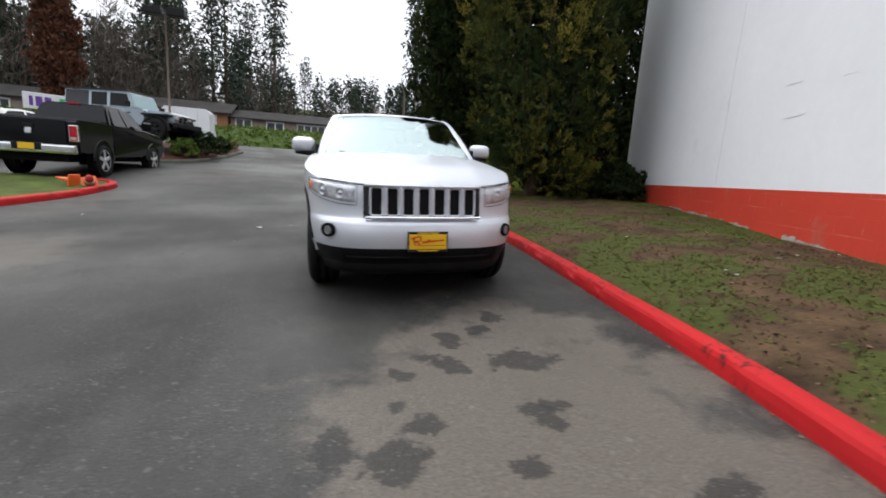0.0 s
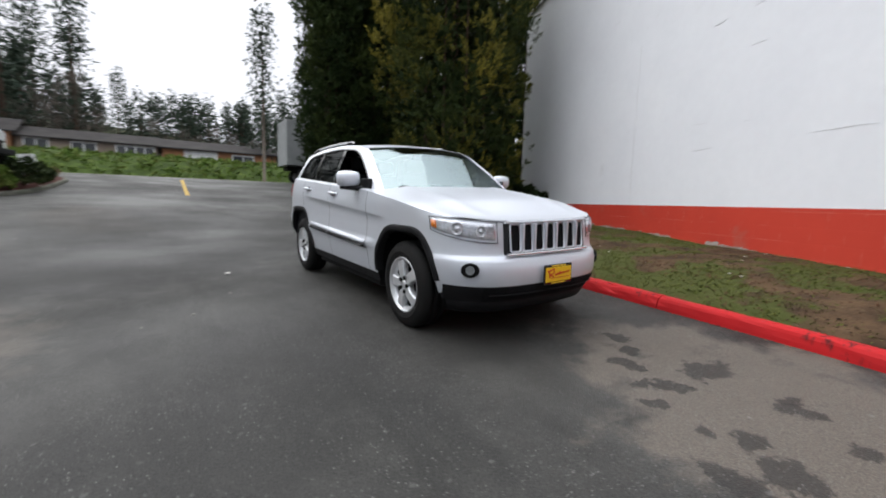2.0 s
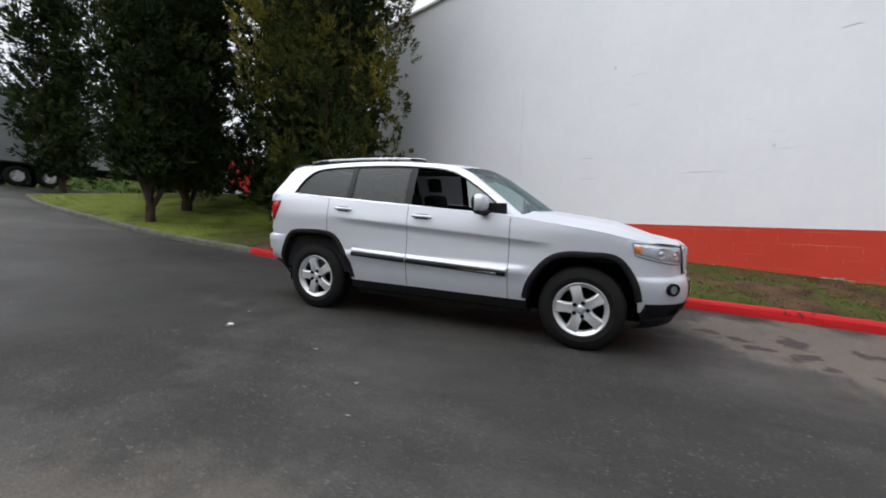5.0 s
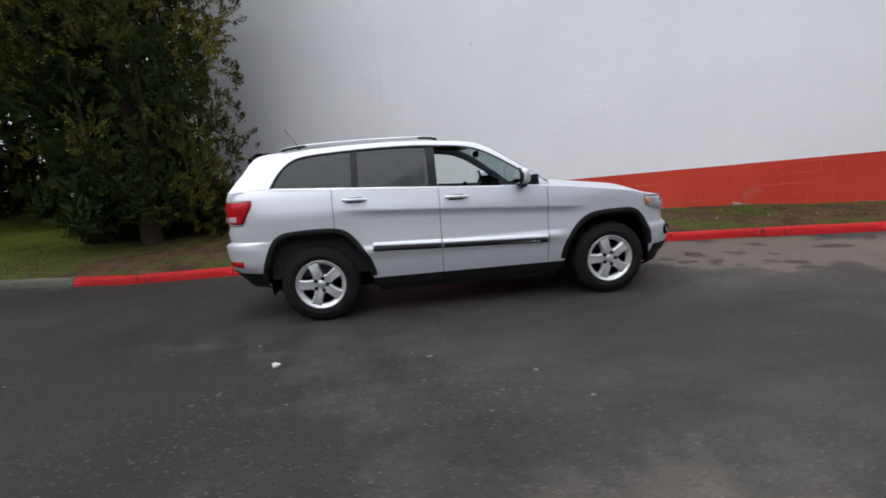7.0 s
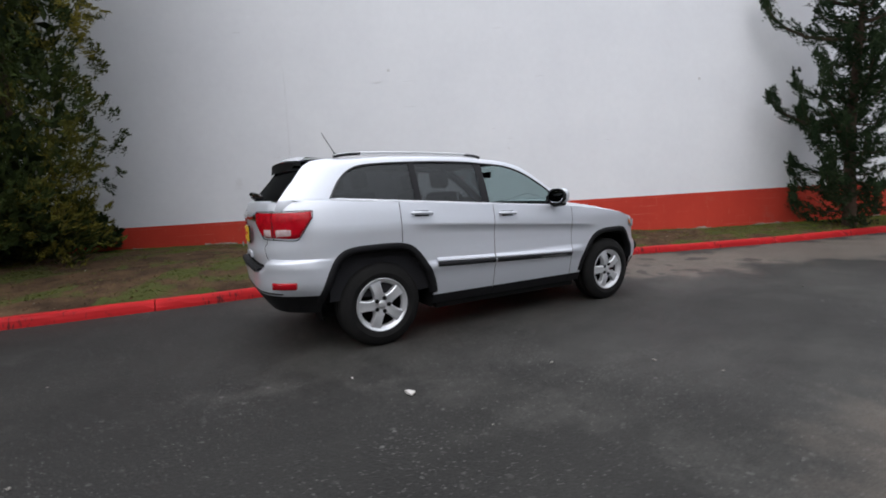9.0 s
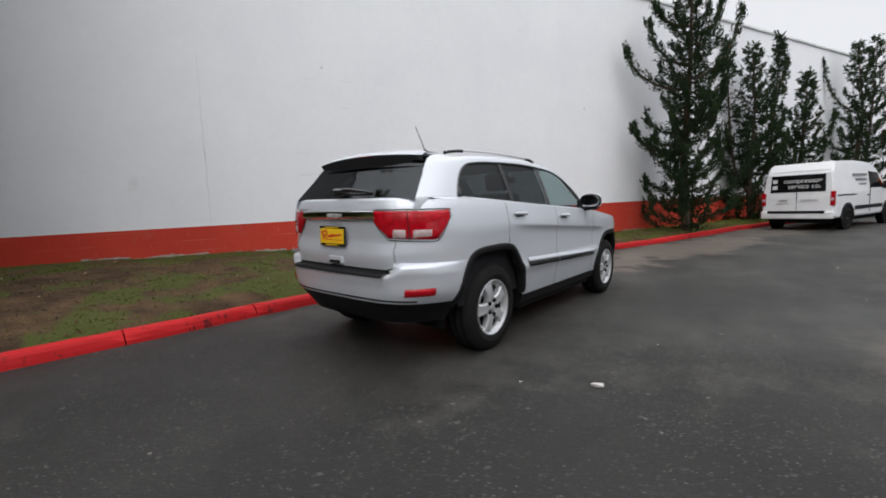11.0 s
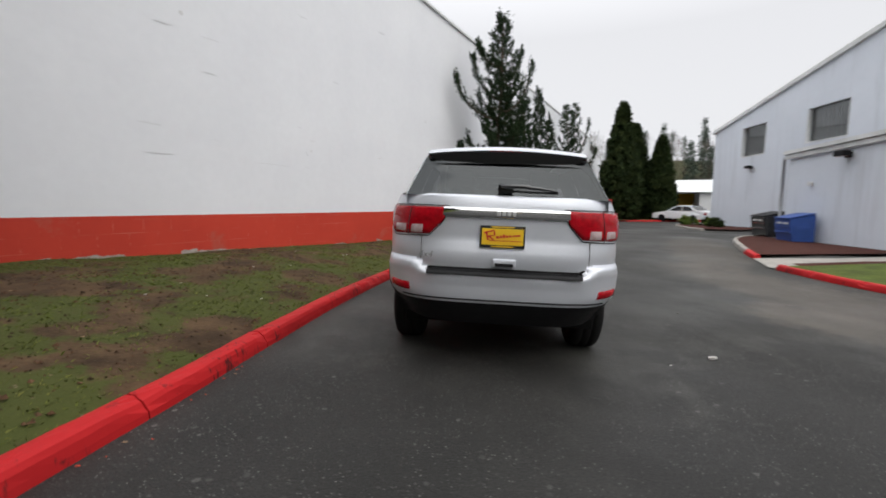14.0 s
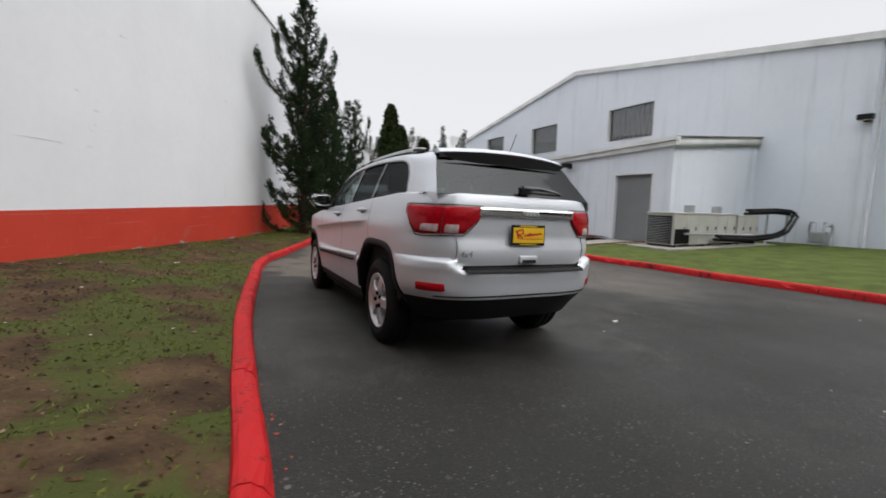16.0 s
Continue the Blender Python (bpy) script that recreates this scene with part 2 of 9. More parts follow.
def wall_material(name, base, second, joint, stain, scraped=None):
    """Painted block masonry: courses show faintly through the paint."""
    m = material(name, base, rough=0.62, second=second, scale=0.5, spread=0.03, bump=0.06, bump_scale=30)
    nt, b = tree_of(m)
    co = nt.nodes.new("ShaderNodeTexCoord")
    sp = nt.nodes.new("ShaderNodeSeparateXYZ")
    nt.links.new(co.outputs["Object"], sp.inputs[0])
    cb = nt.nodes.new("ShaderNodeCombineXYZ")
    nt.links.new(sp.outputs[0], cb.inputs[0])
    nt.links.new(sp.outputs[2], cb.inputs[1])
    br = nt.nodes.new("ShaderNodeTexBrick")
    br.inputs["Scale"].default_value = 1.0
    br.inputs["Brick Width"].default_value = 0.405
    br.inputs["Row Height"].default_value = 0.2025
    br.inputs["Mortar Size"].default_value = 0.006
    br.inputs["Mortar Smooth"].default_value = 0.6
    br.inputs["Color1"].default_value = (1, 1, 1, 1)
    br.inputs["Color2"].default_value = (0.96, 0.96, 0.96, 1)
    br.inputs["Mortar"].default_value = (0.55, 0.55, 0.55, 1)
    nt.links.new(cb.outputs[0], br.inputs["Vector"])
    bu = node(nt, "ShaderNodeBump", Strength=joint, Distance=0.006)
    nt.links.new(br.outputs["Color"], bu.inputs["Height"])
    nt.links.new(bu.outputs[0], b.inputs["Normal"])
    if stain:
        old = b.inputs["Base Color"].links[0].from_socket
        nz = node(nt, "ShaderNodeTexNoise", Scale=stain[1], Detail=7.0, Roughness=0.65)
        nt.links.new(co.outputs["Object"], nz.inputs["Vector"])
        mr = nt.nodes.new("ShaderNodeMapRange")
        mr.inputs[1].default_value, mr.inputs[2].default_value, mr.inputs[4].default_value = stain[2], stain[2] + 0.06, stain[3]
        nt.links.new(nz.outputs["Fac"], mr.inputs[0])
        mx = nt.nodes.new("ShaderNodeMix")
        mx.data_type = "RGBA"
        mx.inputs[7].default_value = (*stain[0], 1)
        nt.links.new(mr.outputs[0], mx.inputs[0])
        nt.links.new(old, mx.inputs[6])
        nt.links.new(mx.outputs[2], b.inputs["Base Color"])
    if scraped:
        # some courses are rubbed pale along their upper edge
        old = b.inputs["Base Color"].links[0].from_socket
        rub = nt.nodes.new("ShaderNodeMapping")
        rub.inputs["Scale"].default_value = (0.7, 1, 11)
        nt.links.new(co.outputs["Object"], rub.inputs["Vector"])
        nz = node(nt, "ShaderNodeTexNoise", Scale=1.0, Detail=5.0, Roughness=0.7)
        nt.links.new(rub.outputs[0], nz.inputs["Vector"])
        mr = nt.nodes.new("ShaderNodeMapRange")
        mr.inputs[1].default_value, mr.inputs[2].default_value, mr.inputs[4].default_value = 0.50, 0.62, 0.75
        nt.links.new(nz.outputs["Fac"], mr.inputs[0])
        ml = nt.nodes.new("ShaderNodeMath")
        ml.operation = "MULTIPLY"
        nt.links.new(br.outputs["Fac"], ml.inputs[0])
        nt.links.new(mr.outputs[0], ml.inputs[1])
        mx = nt.nodes.new("ShaderNodeMix")
        mx.data_type = "RGBA"
        mx.inputs[7].default_value = (*scraped, 1)
        nt.links.new(ml.outputs[0], mx.inputs[0])
        nt.links.new(old, mx.inputs[6])
        nt.links.new(mx.outputs[2], b.inputs["Base Color"])
    return m


def lawn_detail():
    m = lawn_material()
    nt, b = tree_of(m)
    co = nt.nodes.new("ShaderNodeTexCoord")
    old = b.inputs["Base Color"].links[0].from_socket
    nz = node(nt, "ShaderNodeTexNoise", Scale=5.0, Detail=9.0, Roughness=0.78)
    nt.links.new(co.outputs["Object"], nz.inputs["Vector"])
    at = nt.nodes.new("ShaderNodeAttribute")
    at.attribute_name = "turf"
    ad = nt.nodes.new("ShaderNodeMath")
    patchy = node(nt, "ShaderNodeTexNoise", Scale=2.1, Detail=6.0, Roughness=0.6)
    nt.links.new(co.outputs["Object"], patchy.inputs["Vector"])
    sway = nt.nodes.new("ShaderNodeMath")
    sway.operation = "MULTIPLY_ADD"
    sway.inputs[1].default_value, sway.inputs[2].default_value = 1.3, -0.65
    nt.links.new(patchy.outputs["Fac"], sway.inputs[0])
    both = nt.nodes.new("ShaderNodeMath")
    nt.links.new(nz.outputs["Fac"], both.inputs[0])
    nt.links.new(sway.outputs[0], both.inputs[1])
    nt.links.new(both.outputs[0], ad.inputs[0])
    nt.links.new(at.outputs["Fac"], ad.inputs[1])
    mr = nt.nodes.new("ShaderNodeMapRange")
    mr.inputs[1].default_value, mr.inputs[2].default_value, mr.inputs[4].default_value = 0.90, 1.10, 0.85
    nt.links.new(ad.outputs[0], mr.inputs[0])
    mx = nt.nodes.new("ShaderNodeMix")
    mx.data_type = "RGBA"
    mx.inputs[7].default_value = (0.052, 0.064, 0.016, 1)
    # thick bright grass where the strip is mown
    thick = nt.nodes.new("ShaderNodeMapRange")
    thick.inputs[1].default_value, thick.inputs[2].default_value = 1.0, 1.7
    nt.links.new(at.outputs["Fac"], thick.inputs[0])
    shade = nt.nodes.new("ShaderNodeMix")
    shade.data_type = "RGBA"
    shade.inputs[6].default_value, shade.inputs[7].default_value = (0.052, 0.064, 0.016, 1), (0.135, 0.175, 0.026, 1)
    nt.links.new(thick.outputs[0], shade.inputs[0])
    nt.links.new(shade.outputs[2], mx.inputs[7])
    nt.links.new(mr.outputs[0], mx.inputs[0])
    nt.links.new(old, mx.inputs[6])
    # pale fallen bits
    vo = node(nt, "ShaderNodeTexVoronoi", Scale=9.0)
    nt.links.new(co.outputs["Object"], vo.inputs["Vector"])
    vr = nt.nodes.new("ShaderNodeMapRange")
    vr.inputs[1].default_value, vr.inputs[2].default_value, vr.inputs[4].default_value = 0.10, 0.05, 0.7
    nt.links.new(vo.outputs["Distance"], vr.inputs[0])
    bit = nt.nodes.new("ShaderNodeMix")
    bit.data_type = "RGBA"
    bit.inputs[7].default_value = (0.20, 0.15, 0.10, 1)
    nt.links.new(vr.outputs[0], bit.inputs[0])
    nt.links.new(mx.outputs[2], bit.inputs[6])
    nt.links.new(bit.outputs[2], b.inputs["Base Color"])
    return m


LAWN = lawn_detail()
MOSSY = material("mossy_turf", (0.080, 0.106, 0.024), rough=0.95, second=(0.050, 0.062, 0.018), scale=2.2, spread=0.35, detail=9.0, bump=1.0, bump_scale=40)
WALL_WHITE = wall_material("white_wall_paint", (0.80, 0.81, 0.83), (0.755, 0.765, 0.79), 0.10, ((0.62, 0.62, 0.61), 0.9, 0.66, 0.35))
WALL_RED = wall_material("red_wall_paint", (0.56, 0.060, 0.036), (0.48, 0.048, 0.030), 0.35, ((0.44, 0.12, 0.085), 1.2, 0.60, 0.5), (0.60, 0.22, 0.17))
PEELED = material("bare_peeled_block", (0.42, 0.40, 0.37), rough=0.9, second=(0.28, 0.20, 0.17), scale=9, spread=0.2, bump=0.6, bump_scale=40)
SIDING = material("pale_blue_stucco", (0.66, 0.70, 0.76), rough=0.75, second=(0.61, 0.65, 0.71), scale=0.35, spread=0.03, bump=0.15, bump_scale=60)


def rain_streaks(m):
    """Faint grey runs down a wall."""
    nt, b = tree_of(m)
    co = nt.nodes.new("ShaderNodeTexCoord")
    mp = nt.nodes.new("ShaderNodeMapping")
    mp.inputs["Scale"].default_value = (2.2, 2.2, 0.16)
    nt.links.new(co.outputs["Object"], mp.inputs["Vector"])
    nz = node(nt, "ShaderNodeTexNoise", Scale=1.0, Detail=6.0, Roughness=0.62)
    nt.links.new(mp.outputs[0], nz.inputs["Vector"])
    mr = nt.nodes.new("ShaderNodeMapRange")
    mr.inputs[1].default_value, mr.inputs[2].default_value, mr.inputs[4].default_value = 0.54, 0.76, 0.55
    nt.links.new(nz.outputs["Fac"], mr.inputs[0])
    mx = nt.nodes.new("ShaderNodeMix")
    mx.data_type = "RGBA"
    mx.inputs[7].default_value = (0.40, 0.42, 0.45, 1)
    nt.links.new(mr.outputs[0], mx.inputs[0])
    nt.links.new(b.inputs["Base Color"].links[0].from_socket, mx.inputs[6])
    nt.links.new(mx.outputs[2], b.inputs["Base Color"])


rain_streaks(SIDING)
TRIM_WHITE = material("white_fascia_paint", (0.68, 0.69, 0.69), rough=0.6, second=(0.55, 0.56, 0.55), scale=1.2, spread=0.05)
KERB_RED = wall_material("red_kerb_paint", (0.46, 0.016, 0.018), (0.33, 0.015, 0.017), 0.0, ((0.11, 0.016, 0.016), 7.0, 0.60, 0.85))
KERB_PLAIN = material("mossy_kerb_concrete", (0.13, 0.125, 0.105), rough=0.9, second=(0.075, 0.08, 0.06), scale=3, spread=0.2, bump=0.5, bump_scale=40)


def kerb_scuffs(m):
    """Dark tyre rubs and drips across the face of the kerb, in short rows."""
    nt, b = tree_of(m)
    co = nt.nodes.new("ShaderNodeTexCoord")
    mp = nt.nodes.new("ShaderNodeMapping")
    mp.inputs["Scale"].default_value = (26, 26, 5)
    nt.links.new(co.outputs["Object"], mp.inputs["Vector"])
    drip = node(nt, "ShaderNodeTexNoise", Scale=1.0, Detail=3.0)
    nt.links.new(mp.outputs[0], drip.inputs["Vector"])
    row = node(nt, "ShaderNodeTexNoise", Scale=1.7, Detail=4.0)
    nt.links.new(co.outputs["Object"], row.inputs["Vector"])
    add = nt.nodes.new("ShaderNodeMath")
    nt.links.new(drip.outputs["Fac"], add.inputs[0])
    nt.links.new(row.outputs["Fac"], add.inputs[1])
    mr = nt.nodes.new("ShaderNodeMapRange")
    mr.inputs[1].default_value, mr.inputs[2].default_value, mr.inputs[4].default_value = 1.16, 1.28, 0.85
    nt.links.new(add.outputs[0], mr.inputs[0])
    mx = nt.nodes.new("ShaderNodeMix")
    mx.data_type = "RGBA"
    mx.inputs[7].default_value = (0.055, 0.014, 0.014, 1)
    nt.links.new(mr.outputs[0], mx.inputs[0])
    nt.links.new(b.inputs["Base Color"].links[0].from_socket, mx.inputs[6])
    nt.links.new(mx.outputs[2], b.inputs["Base Color"])


kerb_scuffs(KERB_RED)
CONCRETE = material("weathered_concrete", (0.33, 0.31, 0.28), rough=0.85, second=(0.24, 0.23, 0.21), scale=1.5, spread=0.12, bump=0.4, bump_scale=60)
DOOR_GREY = material("grey_door_paint", (0.19, 0.20, 0.205), rough=0.55, second=(0.165, 0.175, 0.18), scale=1.0, spread=0.05)
# near-black for dark parts, and for gaps and openings whose shade is colour
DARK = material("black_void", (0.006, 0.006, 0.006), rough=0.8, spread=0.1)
MULCH = material("red_brown_mulch", (0.075, 0.027, 0.02), rough=0.95, second=(0.045, 0.02, 0.016), scale=8, spread=0.3, bump=1.0, bump_scale=50)
SILVER = material("silver_metallic_paint", (0.62, 0.645, 0.69), rough=0.42, metal=0.43, second=(0.605, 0.63, 0.675), scale=3, spread=0.02, coat=0.4)
BLACK_PLASTIC = material("black_grained_plastic", (0.011, 0.011, 0.012), rough=0.55, second=(0.008, 0.008, 0.009), scale=5, spread=0.1, bump=0.15, bump_scale=300, specular=0.18)
GLOSS_BLACK = material("gloss_black", (0.012, 0.012, 0.013), rough=0.12, spread=0.03, coat=0.5)
RUBBER = material("tyre_rubber", (0.009, 0.009, 0.009), rough=0.72, second=(0.013, 0.0125, 0.012), scale=7, spread=0.12, bump=0.2, bump_scale=120)
CHROME = material("chrome", (0.80, 0.81, 0.82), rough=0.08, metal=1.0, spread=0.01)
ALLOY = material("silver_alloy", (0.62, 0.63, 0.64), rough=0.30, metal=0.55, second=(0.56, 0.57, 0.58), scale=4, spread=0.03)
GLASS_CLEAR = glass("windshield_glass", (0.42, 0.54, 0.54), 0.27, mirror=(0.80, 0.96, 0.97))
GLASS_TINT = glass("privacy_glass", (0.10, 0.105, 0.112), 0.042)
GLASS_REAR = glass("dark_rear_glass", (0.06, 0.06, 0.065), 0.050)
GLASS_LAMP = glass("lamp_glass", (0.97, 0.97, 0.98), 0.07)
RED_LAMP = material("red_lamp_plastic", (0.40, 0.004, 0.012), rough=0.10, second=(0.30, 0.003, 0.008), scale=12, spread=0.15, coat=0.0, specular=0.35)
RED_DEEP = material("deep_red_lens", (0.46, 0.006, 0.014), rough=0.16, second=(0.26, 0.003, 0.008), scale=26, spread=0.2, bump=0.3, bump_scale=120, specular=0.2)
WHITE_LAMP = material("frosted_lamp_plastic", (0.50, 0.40, 0.40), rough=0.2, second=(0.36, 0.24, 0.24), scale=30, spread=0.1, coat=0.5)
AMBER_LAMP = material("amber_lamp_plastic", (0.75, 0.20, 0.02), rough=0.15, spread=0.05, coat=0.5)
YELLOW = material("yellow_plate", (0.80, 0.50, 0.015), rough=0.45, second=(0.76, 0.46, 0.012), scale=3, spread=0.03)
RED_INK = material("red_ink", (0.50, 0.012, 0.012), rough=0.5, spread=0.04)
INTERIOR = material("black_cloth_interior", (0.02, 0.02, 0.022), rough=0.85, spread=0.15)
GLASS_SIDE = glass("clear_side_glass", (0.80, 0.88, 0.86), 0.07)
CRACK_AND_LIP_SHADE = material("old_crack_and_lip_shade", (0.67, 0.67, 0.67), rough=0.9, spread=0.1)
CAR_GLASS = material("dark_car_glass", (0.006, 0.006, 0.007), rough=0.05, spread=0.03, specular=0.22)

# ---------------------------------------------------------------- helpers
def link(name, mesh, mat, parent=None, label="", smooth=False):
    if mat is not None:
        mesh.materials.append(mat)
    if smooth:
        mesh.polygons.foreach_set("use_smooth", [True] * len(mesh.polygons))
    ob = new(name, mesh)
    if parent is not None:
        ob.parent = parent
    if label:
        ob["label"] = label
    return ob


def part(name, bm, mat, parent=None, label="", smooth=False):
    mesh = bpy.data.meshes.new(name)
    bm.to_mesh(mesh)
    bm.free()
    return link(name, mesh, mat, parent, label, smooth)


def raw(name, verts, faces, mat, parent=None, label="", smooth=False, away=None):
    """away: a place from which the faces shall look away."""
    if away is not None:
        v = np.array([tuple(p) for p in verts], float)
        s = 0.0
        for f in list(faces)[::max(1, len(faces) // 40)]:
            n = np.cross(v[f[1]] - v[f[0]], v[f[2]] - v[f[0]])
            s += float(n @ (v[list(f)].mean(0) - np.array(away)))
        if s < 0:
            faces = [tuple(f)[::-1] for f in faces]
    mesh = bpy.data.meshes.new(name)
    mesh.from_pydata([tuple(v) for v in verts], [], [tuple(f) for f in faces])
    mesh.update()
    return link(name, mesh, mat, parent, label, smooth)


def thing(name, m, label, category, group="", kind=""):
    ob = new(name)
    ob.matrix_world = m
    ob.empty_display_size = 0.2
    return tagged(ob, label, category, group, kind)


def box(bm, x0, x1, y0, y1, z0, z1, bevel=0.0, segments=2):
    r = bmesh.ops.create_cube(bm, size=1.0)
    vs = r["verts"]
    bmesh.ops.scale(bm, vec=(abs(x1 - x0), abs(y1 - y0), abs(z1 - z0)), verts=vs)
    bmesh.ops.translate(bm, vec=((x0 + x1) / 2, (y0 + y1) / 2, (z0 + z1) / 2), verts=vs)
    if bevel:
        es = list({e for v in vs for e in v.link_edges})
        bmesh.ops.bevel(bm, geom=es, offset=bevel, segments=segments, affect="EDGES", profile=0.6)
    return bm


def boxpart(name, dims, mat, parent=None, label="", bevel=0.01, m=None, smooth=False):
    bm = box(bmesh.new(), *dims, bevel=bevel)
    if m is not None:
        bm.transform(m)
    return part(name, bm, mat, parent, label, smooth)


def tube(name, pts, radius, mat, parent=None, label="", sides=8, closed=False, flat=None):
    """A round bar along points; flat: its thickness the other way."""
    pts = [Vector(p) for p in pts]
    n = len(pts)
    verts, faces = [], []
    for i, p in enumerate(pts):
        a = pts[(i - 1) % n] if (closed or i > 0) else p
        b = pts[(i + 1) % n] if (closed or i < n - 1) else p
        d = (b - a).normalized()
        u = d.cross(Vector((0, 0, 1)))
        if u.length < 1e-3:
            u = d.cross(Vector((0, 1, 0)))
        u.normalize()
        w = u.cross(d)
        r = radius[i] if isinstance(radius, (list, tuple)) else radius
        for k in range(sides):
            a2 = 2 * math.pi * k / sides
            verts.append(p + u * (r * math.cos(a2)) + w * ((flat or r) * math.sin(a2)))
    for i in range(n if closed else n - 1):
        j = (i + 1) % n
        for k in range(sides):
            k2 = (k + 1) % sides
            faces.append((i * sides + k, j * sides + k, j * sides + k2, i * sides + k2))
    if not closed:
        faces.append(tuple(range(sides - 1, -1, -1)))
        faces.append(tuple((n - 1) * sides + k for k in range(sides)))
    return raw(name, verts, faces, mat, parent, label, True)


def lathe(bm, profile, axis_len=48, m=None):
    """Turns (radius, height) pairs round z."""
    rings = []
    for r, h in profile:
        rings.append([bm.verts.new((r * math.cos(2 * math.pi * k / axis_len), r * math.sin(2 * math.pi * k / axis_len), h)) for k in range(axis_len)])
    for a, b in zip(rings, rings[1:]):
        for k in range(axis_len):
            k2 = (k + 1) % axis_len
            bm.faces.new((a[k], a[k2], b[k2], b[k]))
    if m is not None:
        bm.transform(m)
    return bm


def grid_faces(nu, nv, closed_u=False):
    f = []
    for i in range(nu if closed_u else nu - 1):
        i2 = (i + 1) % nu
        for j in range(nv - 1):
            f.append((i * nv + j, i2 * nv + j, i2 * nv + j + 1, i * nv + j + 1))
    return f


def curve(points, n):
    """A smooth line through the points, as an array of n places."""
    p = np.array(points, float)
    p = np.vstack([2 * p[0] - p[1], p, 2 * p[-1] - p[-2]])
    t = np.linspace(0, len(points) - 1, n)
    i = np.minimum(t.astype(int), len(points) - 2)
    f = (t - i)[:, None]
    a, b, c, d = p[i], p[i + 1], p[i + 2], p[i + 3]
    return 0.5 * (2 * b + (c - a) * f + (2 * a - 5 * b + 4 * c - d) * f ** 2 + (3 * b - a - 3 * c + d) * f ** 3)


def smooth01(t):
    t = np.clip(t, 0, 1)
    return t * t * (3 - 2 * t)


def lines(text, size, mat, m, name, parent, label="", depth=0.002, shear=0.0, width=None):
    """Lettering in the built-in font, turned into a mesh."""
    cu = bpy.data.curves.new(name, "FONT")
    cu.body, cu.size, cu.extrude, cu.shear = text, size, depth, shear
    cu.align_x, cu.align_y = "CENTER", "CENTER"
    tmp = bpy.data.objects.new(name, cu)
    scene.collection.objects.link(tmp)
    bpy.context.view_layer.update()
    mesh = bpy.data.meshes.new_from_object(tmp.evaluated_get(bpy.context.evaluated_depsgraph_get()))
    bpy.data.objects.remove(tmp)
    if width:
        w = max((v.co.x for v in mesh.vertices), default=1) - min((v.co.x for v in mesh.vertices), default=0)
        mesh.transform(Matrix.Diagonal((width / w, 1, 1, 1)))
    mesh.transform(m)
    mesh.materials.clear()
    return link(name, mesh, mat, parent, label)

# ---------------------------------------------------------------- ground
GX = [-9.0, -6.0, -2.0, 1.2, 2.0]
GY = [-20, -12, -8, -5, 0, 5, 9, 14, 20, 27, 40]
GZ = np.array([
    [0, 0, 0, 0, 0, 0.12, 0.47, 0.85, 1.45, 2.12, 2.3],
    [0, 0, -0.12, -0.25, -0.17, 0.08, 0.47, 0.85, 1.45, 2.12, 2.3],
    [0, 0, -0.10, -0.173, -0.058, 0.057, 0.40, 0.87, 1.45, 2.12, 2.3],
    [0, 0, -0.068, -0.080, 0.035, 0.150, 0.416, 0.894, 1.45, 2.12, 2.3],
    [0, 0, -0.06, -0.060, 0.046, 0.140, 0.42, 0.90, 1.45, 2.12, 2.3]])


def height(x, y):
    """The height of the asphalt."""
    x, y = np.asarray(x, float), np.asarray(y, float)
    cols = [np.interp(y, GY, row) for row in GZ]
    out = cols[0]
    for i in range(len(GX) - 1):
        f = np.clip((x - GX[i]) / (GX[i + 1] - GX[i]), 0, 1)
        out = np.where(x > GX[i], cols[i] * (1 - f) + cols[i + 1] * f, out)
    return out


def axis(near0, near1, step, far):
    mid = np.arange(near0, near1 + step / 2, step)
    out = near1 + np.geomspace(1.0, far, 14)
    return np.concatenate([(near0 - np.geomspace(1.0, far, 14))[::-1], mid, out])


xs, ys = axis(-14, 8, 0.4, 1500), axis(-24, 30, 0.5, 1500)
XX, YY = np.meshgrid(xs, ys, indexing="ij")
ZZ = height(XX, YY)
ground = raw("ground", np.stack([XX, YY, ZZ], -1).reshape(-1, 3), grid_faces(len(xs), len(ys)), ASPHALT, smooth=True)
tagged(ground, "dark worn asphalt drive with washed-out silt stains", "asphalt", kind="structure")

# the wall's line: s metres along it from a mark, going down the drive
WALL_P, WALL_D, WALL_N = np.array([3.94, -3.85]), np.array([-0.3923, -0.9198]), np.array([-0.9198, 0.3923])


def on_wall(s, off=0.0):
    s = np.asarray(s, float)
    return np.stack([WALL_P[0] + WALL_D[0] * s + WALL_N[0] * off, WALL_P[1] + WALL_D[1] * s + WALL_N[1] * off], -1)


def wall_foot(s):
    return np.interp(s, [-14, -7, -4, -1.6, 1.5, 5, 9, 20, 45], [0.60, 0.56, 0.46, 0.385, 0.27, 0.12, 0.10, 0.1, 0.1])


# kerb beside the wall, foot line on the drive's side
KERB = curve([(4.6, 21.5), (3.2, 17.0), (2.5, 12.5), (2.2, 9.0), (2.1, 5.75), (1.97, 3.36), (1.95, 2.1), (1.89, 0.3), (1.66, -2.2), (1.36, -4.6), (0.6, -6.6),
              (-0.55, -9.4), (-2.2, -13.4), (-5.3, -20.5), (-8.6, -28.2), (-11.2, -31.6), (-15.5, -33.0), (-22.0, -34.0)], 700)


def arc(points):
    d = np.r_[0, np.cumsum(np.linalg.norm(np.diff(points, axis=0), axis=1))]
    return d


def along(points, d):
    a = arc(points)
    return np.stack([np.interp(d, a, points[:, 0]), np.interp(d, a, points[:, 1])], -1)


